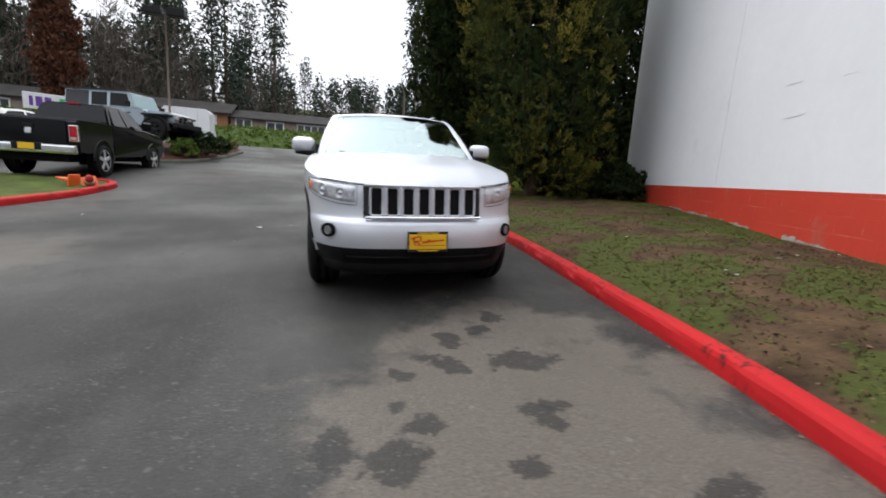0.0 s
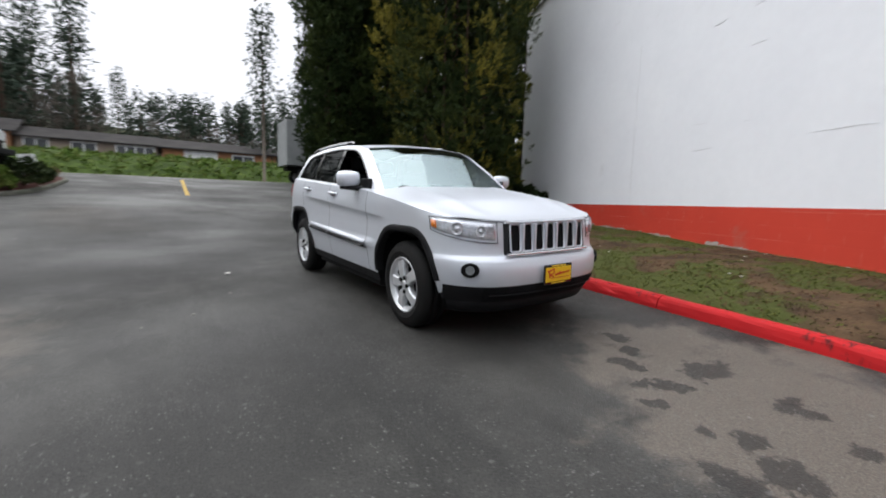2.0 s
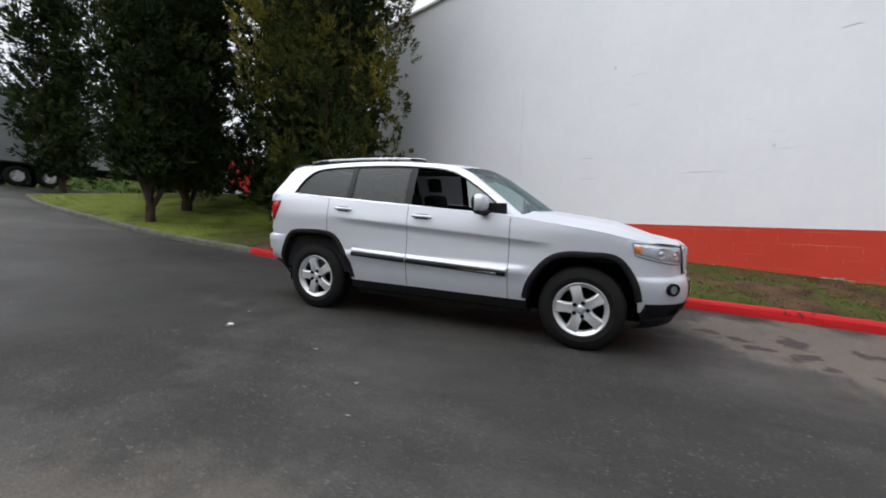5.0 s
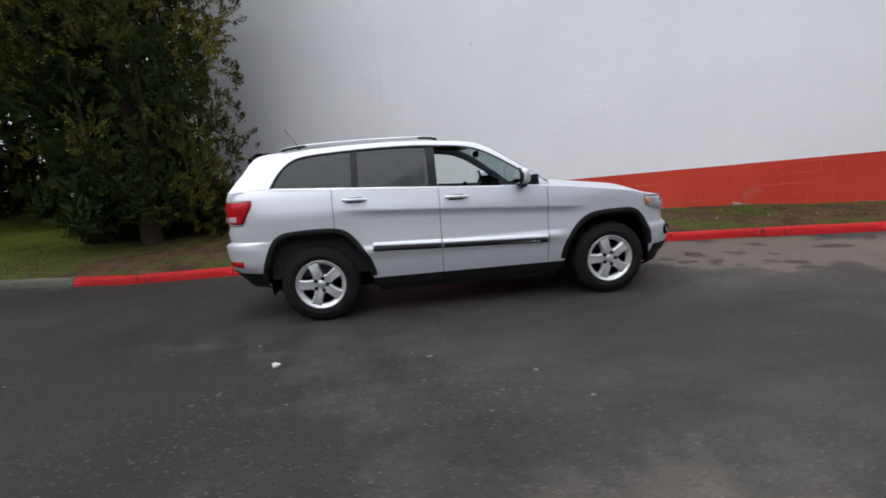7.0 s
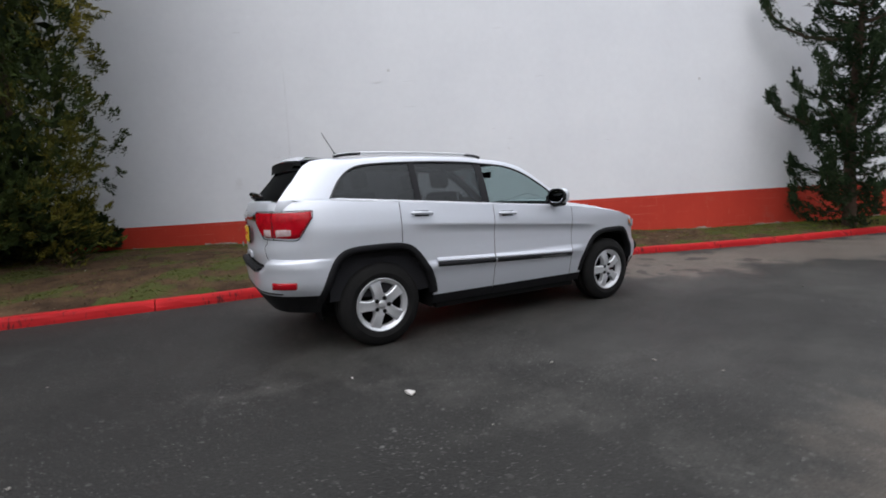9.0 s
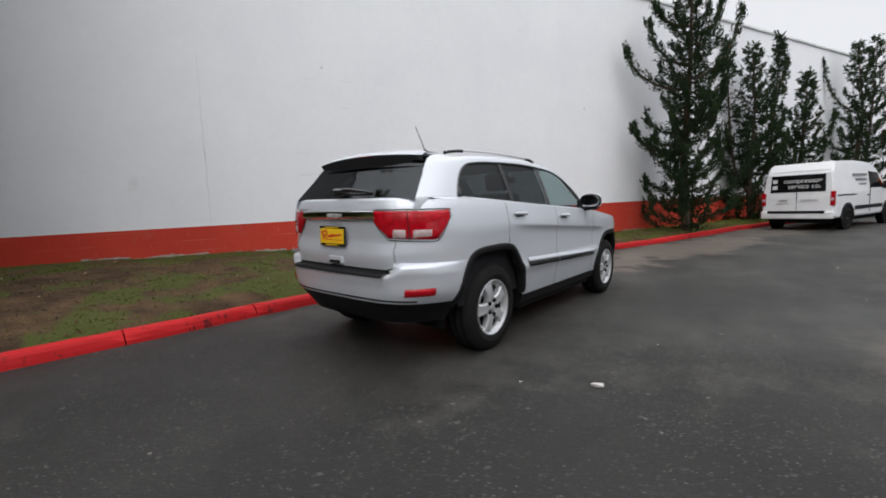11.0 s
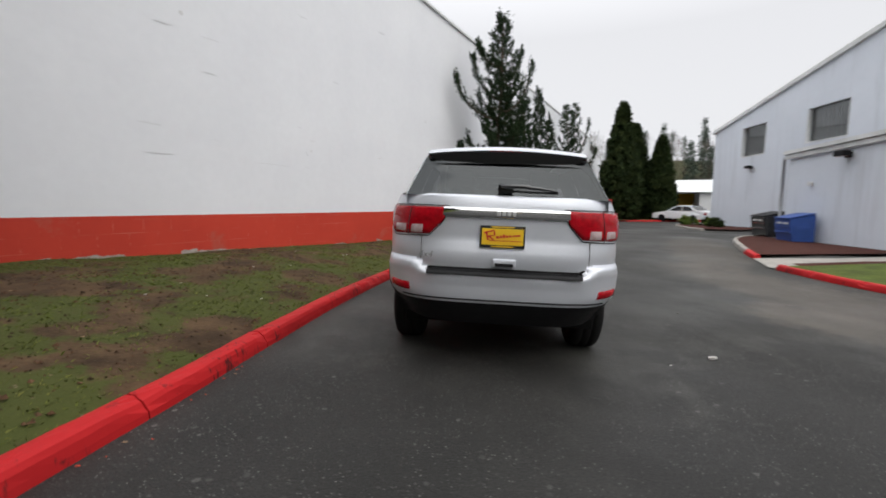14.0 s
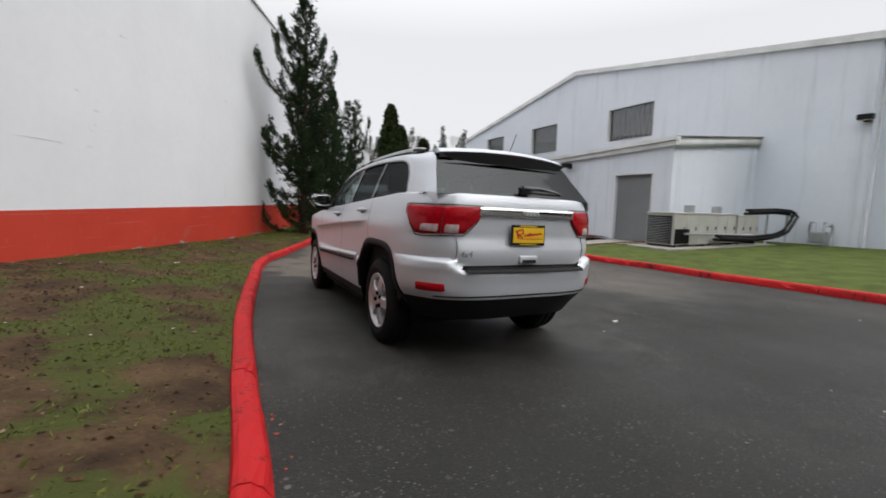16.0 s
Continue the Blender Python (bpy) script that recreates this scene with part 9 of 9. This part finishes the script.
    plain_wheels(t, 0.905, (-1.455, 1.455), 0.325, 0.20, 0.21, ALLOY)
    boxpart("orange_marker", (-1.1, -0.85, -1.7, -1.55, 1.20, 1.48), AMBER_LAMP, t, "orange flag on the wing", bevel=0.02)


van()


def saloon(m, mat, label):
    t = thing("saloon_car", m, label, "car")
    ins = lambda z: 0.0 if z < 0.85 else 0.25 * (z - 0.85) / 0.55
    hull("body", [(-2.2, 0.3), (-2.25, 0.6), (-2.1, 0.78), (-1.0, 0.92), (-0.2, 1.38), (0.35, 1.43), (0.95, 1.38), (1.6, 0.98), (2.15, 0.92), (2.22, 0.6), (2.18, 0.3)], 0.88, mat, t, ins, bevel=0.05)
    side_pane("front_window", [(-0.80, 0.96), (-0.16, 1.32), (0.28, 1.36), (0.28, 0.96)], 0.88, CAR_GLASS, t, ins, "dark side window")
    side_pane("rear_window", [(0.36, 0.96), (0.36, 1.36), (0.88, 1.32), (1.35, 0.99)], 0.88, CAR_GLASS, t, ins, "dark side window")
    cross_pane("windshield", -0.96, 0.97, -0.24, 1.36, 0.78, 0.64, GLASS_CLEAR, t, off=(0, -0.03, 0.03))
    cross_pane("back_window", 1.55, 1.02, 0.99, 1.36, 0.76, 0.64, CAR_GLASS, t, off=(0, 0.03, 0.03))
    for s in (-1, 1):
        boxpart("tail_light", (s * 0.7 - 0.15, s * 0.7 + 0.15, 2.16, 2.24, 0.66, 0.84), RED_LAMP, t, bevel=0.02)
        boxpart("headlight", (s * 0.68 - 0.16, s * 0.68 + 0.16, -2.26, -2.12, 0.58, 0.74), WHITE_LAMP, t, bevel=0.03)
    for y in (-1.35, 1.35):
        arch_ring(t, 0.88, y, 0.31, 0.35, mat)
    plain_wheels(t, 0.885, (-1.35, 1.35), 0.31, 0.2, 0.2)


saloon(pose(-16.9, -32.4, 0.0, 0, 0, 35), WHITE_PAINT, "small white car parked at the far bend")
saloon(pose(-11.3, 12.6, 0.86, 0, 0, 165), WHITE_PAINT, "pale car parked beyond the black pickup")


def lorry():
    t = thing("semi_trailer", pose(11.6, 27.7, 2.14, 0, 0, 90), "long grey box trailer on the street", "trailer")
    boxpart("box", (-1.28, 1.28, -6.4, 6.4, 1.2, 4.3), TRAILER, t, "dull grey trailer box", bevel=0.04)
    boxpart("chassis", (-0.5, 0.5, -5.5, 6.2, 0.85, 1.15), DARK, t, bevel=0.02)
    for i in range(12):
        y = -6.0 + i * 1.09
        for s in (-1, 1):
            boxpart("side_rib", (s * 1.28 - 0.01, s * 1.28 + 0.02, y - 0.03, y + 0.03, 1.25, 4.25), TRAILER, t, bevel=0.004)
    plain_wheels(t, 1.25, (3.9, 5.2), 0.5, 0.28, 0.3)
    boxpart("landing_leg", (-0.9, 0.9, -3.2, -3.0, 0.0, 1.1), DARK, t, bevel=0.01)
    c = thing("red_lorry", pose(21.5, 27.7, 2.14, 0, 0, 90), "red long-nosed lorry on the street", "lorry")
    hull("cab", [(-2.9, 0.6), (-2.9, 1.5), (-1.2, 1.8), (-0.9, 2.7), (0.9, 3.3), (1.0, 0.6)], 1.15, RED_PAINT, c, bevel=0.08)
    side_pane("cab_window", [(-0.75, 1.9), (-0.6, 2.6), (0.2, 2.6), (0.2, 1.9)], 1.15, CAR_GLASS, c, lambda z: 0.0)
    boxpart("chassis", (-0.5, 0.5, -2.4, 3.4, 0.5, 0.9), DARK, c, bevel=0.02)
    plain_wheels(c, 1.2, (-2.0, 1.9, 3.0), 0.5, 0.28, 0.3)


lorry()


def cargo_trailer(m, label):
    """A small enclosed trailer with a rounded roof line, on one axle."""
    t = thing("cargo_trailer", m, label, "trailer")
    outline = [(-1.45, 0.45), (1.45, 0.45), (1.45, 2.05)] + [(1.15 + 0.30 * math.cos(a), 2.05 + 0.32 * math.sin(a)) for a in np.linspace(0.2, math.pi / 2, 6)] + [(-1.30, 2.37), (-1.45, 2.22)]
    n = len(outline)
    vs = [(x, y, z) for y in (-0.95, 0.95) for x, z in outline]
    fs = [tuple(range(n)), tuple(range(2 * n - 1, n - 1, -1))] + [(i, n + i, n + (i + 1) % n, (i + 1) % n) for i in range(n)]
    raw("body", vs, fs, WHITE_PAINT, t, away=(0, 0, 1.4))
    boxpart("chassis", (-1.4, 2.2, -0.5, 0.5, 0.34, 0.46), DARK, t, "dark tow frame", bevel=0.02)
    for y in (-0.97, 0.97):
        bm = bmesh.new()
        lathe(bm, [(0.001, -0.08), (0.20, -0.08), (0.31, -0.09), (0.33, -0.05), (0.33, 0.05), (0.31, 0.09), (0.001, 0.09)], 20)
        bm.transform(Matrix.Translation((-0.1, y, 0.33)) @ Matrix.Rotation(radians(90), 4, "X"))
        part("wheel", bm, DARK, t, "black wheel")
    for x in (-0.72, 0.0, 0.72):
        boxpart("seam", (x - 0.02, x + 0.02, -0.962, -0.948, 0.5, 2.3), TRIM_WHITE, t, bevel=0.0)
    return t


cargo_trailer(pose(-10.95, 29.6, float(height(-10.95, 29.6)), 0, 0, 4), "white enclosed cargo trailer parked behind the planted island")


# ---------------------------------------------------------------- planted island with rocks, beyond the pickup
ROCK = material("grey_brown_rock", (0.16, 0.14, 0.12), rough=0.9, second=(0.09, 0.08, 0.07), scale=3, spread=0.2, bump=0.8, bump_scale=14)
ISK = simple_kerb([(-13.0, 13.4), (-9.0, 12.9), (-7.2, 13.3), (-6.3, 14.6), (-5.9, 16.2), (-5.75, 18.6), (-5.8, 21.0), (-6.6, 22.4), (-9.0, 23.0)], 120, 1, [KERB_PLAIN], "dark weathered concrete kerb round the planted island")
bed("planting_bed", [*[tuple(p + [-0.1, 0.03]) for p in along(ISK, np.linspace(0.3, float(arc(ISK)[-1]) - 0.2, 22))], (-13.0, 22.5), (-14.0, 18.0)], 0.12, MULCH, "mounded bark bed with shrubs and rocks", "bed", 0.25)


def rock(x, y, z, sx, sy, sz, seed):
    bm = bmesh.new()
    bmesh.ops.create_icosphere(bm, subdivisions=2, radius=1.0)
    for v in bm.verts:
        n = noise.noise(v.co * 1.3 + Vector((seed, seed * 2, 0)))
        v.co *= 1 + 0.35 * n
        v.co = Vector((v.co.x * sx, v.co.y * sy, v.co.z * sz))
    bm.transform(pose(x, y, z, 0, 0, seed * 47))
    ob = part("rock", bm, ROCK, None)
    tagged(ob, "rough grey-brown boulder in the planted island", "rock", "boulders under the off-road car")


rk = random.Random(9)
for i in range(16):
    a = i / 15
    x, y = -8.0 - 3.9 * a + rk.uniform(-0.2, 0.2), 16.1 - 1.2 * a + rk.uniform(-0.3, 0.9)
    s = rk.uniform(0.42, 0.62)
    rock(x, y, 1.10 + rk.uniform(-0.15, 0.05), s, s * 0.9, s * 0.85, i)
for i in range(12):
    rock(-7.6 - rk.uniform(0, 4.5), 15.0 + rk.uniform(0, 2.5), 0.95, rk.uniform(0.4, 0.7), rk.uniform(0.4, 0.6), rk.uniform(0.35, 0.5), 30 + i)
for i, (x, y, rx, h, mat) in enumerate(((-6.75, 14.6, 0.55, 0.75, IVY), (-6.3, 15.9, 0.7, 0.95, CEDAR_DARK), (-7.3, 16.3, 0.7, 1.3, FIR), (-6.3, 17.6, 0.6, 0.8, CEDAR_DARK), (-6.4, 19.4, 0.5, 0.6, IVY), (-7.4, 18.2, 0.7, 1.0, FIR), (-8.3, 19.6, 0.8, 1.1, CEDAR_DARK), (-8.4, 13.9, 0.6, 0.6, CEDAR_DARK))):
    shrub(x, y, float(height(x, y)) + 0.2, rx, rx, h, 90 + i, mat, "rounded evergreen shrub in the planted island", 70, 36, 0.06)
for i in range(5):
    shrub(-6.2 + rk.uniform(-0.3, 0.2), 18.5 + i * 0.6, float(height(-6.2, 18.5 + i * 0.6)) + 0.15, 0.22, 0.22, 0.4, 120 + i, STRAW, "clump of dry stalks at the island's edge", 20, 20, 0.04, "grass_clump")
sg = thing("yard_sign", pose(-6.15, 16.4, 1.35, 0, -8, 20), "small white notice board leaning among the shrubs", "sign")
boxpart("board", (-0.24, 0.24, -0.015, 0.015, 0.62, 1.0), TRIM_WHITE, sg, bevel=0.01)
boxpart("lettering", (-0.1, 0.15, -0.019, -0.014, 0.72, 0.88), DOOR_GREY, sg, "unreadable dark lettering", bevel=0)
for x in (-0.18, 0.18):
    tube("leg", [(x, 0.02, -0.3), (x, 0.02, 0.95)], 0.02, STEEL, sg, sides=6)
SIGN_PURPLE, SIGN_GREEN = material("purple_sign_paint", (0.10, 0.03, 0.25), rough=0.5, spread=0.05), material("green_sign_paint", (0.03, 0.30, 0.10), rough=0.5, spread=0.05)
sg = thing("shop_sign", pose(-12.8, 17.3, 0.9, 0, 0, 30), "white shop sign with plain purple and green shapes", "sign")
boxpart("board", (-0.82, 0.82, -0.06, 0.06, 1.82, 2.5), TRIM_WHITE, sg, bevel=0.02)
for a, w, m in ((-0.62, 0.12, SIGN_PURPLE), (-0.42, 0.22, SIGN_PURPLE), (-0.13, 0.22, SIGN_PURPLE), (0.35, 0.34, SIGN_GREEN)):
    boxpart("shape", (a, a + w, -0.066, -0.058, 1.95, 2.35), m, sg, bevel=0.004)
for x in (-0.6, 0.6):
    tube("post", [(x, 0.03, -0.3), (x, 0.03, 1.8)], 0.05, STEEL, sg, sides=7)
rng = np.random.default_rng(5)
rt = thing("beech_tree", Matrix.Translation((-13.3, 19.2, 1.3)), "narrow tree with russet-brown winter leaves", "tree")
limb("trunk", [(0, 0, -0.2), (0.05, 0, 3), (0, 0.05, 8.5)], 0.16, 0.03, rt, 8)
f = rng.uniform(0, 1, 420)
a = rng.uniform(0, 2 * math.pi, 420)
rad = 0.95 * np.interp(f, [0, 0.25, 0.6, 1], [0.6, 1, 0.75, 0.08]) * rng.uniform(0.4, 1, 420)
quads("crown", leaf_mesh(rng, np.stack([rad * np.cos(a), rad * np.sin(a), 2.0 + 7.6 * f], -1), np.full(420, 0.3), 34, 0.09, up=0.5), RUSSET, rt)

# toppled traffic cone and a red cap on the small lawn
ORANGE = material("orange_cone_plastic", (0.70, 0.13, 0.015), rough=0.55, second=(0.6, 0.10, 0.012), scale=8, spread=0.08)
cz = float(height(-6.35, 5.75)) + 0.12
cn = thing("traffic_cone", pose(-6.32, 5.75, cz + 0.09, 0, 82, 165) @ Matrix.Scale(0.85, 4), "toppled orange traffic cone on the grass", "traffic cone")
bm = bmesh.new()
lathe(bm, [(0.10, 0.02), (0.09, 0.03), (0.024, 0.46), (0.02, 0.48), (0.016, 0.45), (0.08, 0.02)], 20)
part("cone", bm, ORANGE, cn, smooth=True)
boxpart("base", (-0.17, 0.17, -0.17, 0.17, -0.01, 0.025), ORANGE, cn, bevel=0.01)
cn = thing("traffic_cone", pose(-6.12, 5.95, cz + 0.06, 62, -10, 30) @ Matrix.Scale(0.8, 4), "crumpled red cone with a pale band on the grass", "traffic cone")
bm = bmesh.new()
lathe(bm, [(0.14, 0.0), (0.13, 0.02), (0.09, 0.24), (0.07, 0.36), (0.02, 0.38)], 16)
part("cone", bm, RED_SIGN, cn, smooth=True)
bm = bmesh.new()
lathe(bm, [(0.118, 0.10), (0.098, 0.21)], 16)
part("band", bm, TRIM_WHITE, cn, "pale reflective band", smooth=True)
boxpart("base", (-0.18, 0.18, -0.18, 0.18, -0.02, 0.02), ORANGE, cn, bevel=0.01)

# ---------------------------------------------------------------- grass, litter and fallen bits
def lawn_height_table():
    v = np.array(lawn_v).reshape(420, 26, 3)
    return v


def grass(name, label, rows, count, mat, size, seed, keep):
    """Single blades, rooted on the lawn's own mesh, as dense as keep(x, y, f) says."""
    rng = np.random.default_rng(seed)
    n, m = rows.shape[:2]
    i, j = rng.integers(0, n - 1, count), rng.integers(0, m - 1, count)
    u, w = rng.uniform(0, 1, (count, 1)), rng.uniform(0.1, 1, (count, 1))
    p = rows[i, j] * (1 - u) * (1 - w) + rows[i + 1, j] * u * (1 - w) + rows[i, j + 1] * (1 - u) * w + rows[i + 1, j + 1] * u * w
    f = (j + w[:, 0]) / (m - 1)
    p = p[np.array([keep(*a) for a in zip(p[:, 0], p[:, 1], f)]) > rng.uniform(0, 1, count)]
    c = len(p)
    lean = rng.normal(size=(c, 3)) * [1, 1, 0] + [0, 0, 0.30]
    lean /= np.linalg.norm(lean, axis=1)[:, None]
    side = np.cross(lean, [0, 0, 1]) + rng.normal(size=(c, 3)) * 0.2
    side /= np.linalg.norm(side, axis=1)[:, None]
    h = size * rng.uniform(0.5, 1.3, (c, 1))
    v = np.empty((c, 4, 3))
    v[:, 0] = p - side * 0.0025 - [0, 0, 0.005]
    v[:, 1] = p + side * 0.0025 - [0, 0, 0.005]
    v[:, 2] = p + lean * h + side * 0.002 + rng.normal(size=(c, 3)) * [0.008, 0.008, 0]
    v[:, 3] = p + lean * h * 0.6 - side * 0.003
    nz = np.cross(v[:, 1] - v[:, 0], v[:, 2] - v[:, 0])[:, 2]
    v[nz < 0] = v[nz < 0][:, ::-1]
    ob = thing(name, Matrix(), label, "grass", kind="stuff")
    quads("blades", v.reshape(-1, 3), mat, ob)


LR = lawn_height_table()
near = LR[(LR[:, 0, 1] < 7.5) & (LR[:, 0, 1] > -9.5)]
grass("grass", "short tufts of green winter grass on the bare lawn", near, 235000, GRASS, 0.032, 8, lambda x, y, f: turf_at(x, y, f) ** 1.5 * (0.55 + 0.9 * noise.noise((x * 7, y * 7, 2))))
for stretch, count in ((LR[LR[:, 0, 1] >= 7.4], 60000), (LR[(LR[:, 0, 1] <= -9.4) & (LR[:, 0, 1] > -24)], 26000)):
    grass("grass", "longer bright grass under the cedars and conifers", stretch, count, LUSH, 0.06, 9, lambda x, y, f: 1.0)

DEBRIS = material("pale_litter", (0.55, 0.53, 0.50), rough=0.8, spread=0.15)
PEBBLE = material("grey_pebble", (0.22, 0.21, 0.19), rough=0.85, spread=0.2)
LEAF_RED = material("red_paint_flakes", (0.45, 0.06, 0.04), rough=0.7, second=(0.25, 0.06, 0.03), scale=9, spread=0.2)
LEAF_TAN = material("fallen_tan_leaf", (0.30, 0.21, 0.13), rough=0.85, second=(0.18, 0.12, 0.08), scale=9, spread=0.25)


def crumb(x, y, z, s, mat, name, label, category, seed, flat=0.25):
    bm = bmesh.new()
    r = random.Random(seed)
    n = 7
    top = [bm.verts.new((math.cos(2 * math.pi * k / n) * s * r.uniform(0.6, 1.1), math.sin(2 * math.pi * k / n) * s * 0.65 * r.uniform(0.6, 1.1), s * flat * r.uniform(0.3, 1.1))) for k in range(n)]
    low = [bm.verts.new((v.co.x * 0.9, v.co.y * 0.9, 0.0)) for v in top]
    bm.faces.new(top)
    for k in range(n):
        bm.faces.new((low[k], low[(k + 1) % n], top[(k + 1) % n], top[k]))
    bm.transform(pose(x, y, z, 0, 0, r.uniform(0, 360)))
    ob = part(name, bm, mat, None)
    tagged(ob, label, category, label)


crumb(-1.83, 1.67, float(height(-1.83, 1.67)) + 0.004, 0.055, DEBRIS, "litter", "crumpled scrap of pale paper on the asphalt", "litter", 1, 0.4)
rl = random.Random(14)
for i in range(34):
    x, y = rl.uniform(-5.5, 1.5), rl.uniform(-6, 6.5)
    crumb(x, y, float(height(x, y)) + 0.003, rl.uniform(0.010, 0.024), rl.choice([DEBRIS, PEBBLE, PEBBLE]), "pebble", "small pale stone or leaf on the asphalt", "pebble", 100 + i, 0.35)
for i in range(46):
    y = rl.uniform(-5.6, 4.5)
    p = along(KERB, arc_at(KERB, y)).reshape(2)
    x = p[0] - 0.04 - abs(rl.gauss(0, 0.05))
    crumb(x, y, float(height(x, y)) + 0.003, rl.uniform(0.006, 0.016), rl.choice([LEAF_RED, LEAF_RED, LEAF_TAN]), "paint_flake", "flake of red paint beside the kerb", "flake", 300 + i, 0.12)
for i in range(70):
    k = rl.randrange(len(near))
    j = rl.randrange(2, 25)
    p = near[k, j]
    crumb(p[0], p[1], p[2] + 0.008, rl.uniform(0.012, 0.03), rl.choice([LEAF_TAN, DEBRIS, LEAF_TAN]), "fallen_leaf", "pale fallen leaf on the lawn", "leaf", 500 + i, 0.2)

# clods of earth and dead leaves over the bare parts of the lawn
def clods(name, label, mat, count, size, seed, keep):
    rng = np.random.default_rng(seed)
    n, m = near.shape[:2]
    vs, fs = [], []
    while len(fs) < count * 4:
        i, j = rng.integers(0, n), rng.integers(1, m)
        p = near[i, j] + rng.normal(size=3) * [0.06, 0.06, 0]
        if keep(p[0], p[1], j / (m - 1)) < rng.uniform():
            continue
        w, a = size * rng.uniform(0.5, 1.6), rng.uniform(0, 6.3)
        k = len(vs)
        for q in range(4):
            b = a + q * 1.57 + rng.uniform(-0.4, 0.4)
            vs.append((p[0] + w * math.cos(b), p[1] + w * 0.7 * math.sin(b), p[2] - 0.004 + rng.uniform(0, 0.3) * w))
        vs.append((p[0] + rng.normal() * w * 0.2, p[1] + rng.normal() * w * 0.2, p[2] + w * rng.uniform(0.25, 0.8)))
        fs += [(k + q, k + (q + 1) % 4, k + 4) for q in range(4)]
    ob = thing(name, Matrix(), label, "litter", kind="stuff")
    raw("pieces", vs, fs, mat, ob)


CLOD = material("dark_earth_clods", (0.030, 0.020, 0.013), rough=0.95, second=(0.055, 0.036, 0.022), scale=7, spread=0.3)
DEAD = material("dead_brown_leaves", (0.12, 0.065, 0.036), rough=0.9, second=(0.055, 0.030, 0.020), scale=11, spread=0.35)
clods("earth_clods", "dark crumbs of wet earth on the bare lawn", CLOD, 3600, 0.014, 3, lambda x, y, f: (1 - turf_at(x, y, f)) * (0.4 + noise.noise((x * 2.1, y * 2.1, 9))))
clods("dead_leaves", "matted dead brown leaves on the lawn", DEAD, 4200, 0.017, 4, lambda x, y, f: 0.25 + 0.9 * noise.noise((x * 1.3, y * 1.3, 5)))
for i in range(26):
    k, j = rl.randrange(len(near)), rl.randrange(1, 24)
    p = near[k, j]
    crumb(p[0], p[1], p[2] + 0.006, rl.uniform(0.012, 0.026), rl.choice([DEBRIS, PEBBLE, LEAF_TAN]), "pebble", "pale stone or scrap lying on the lawn", "pebble", 700 + i, 0.45)
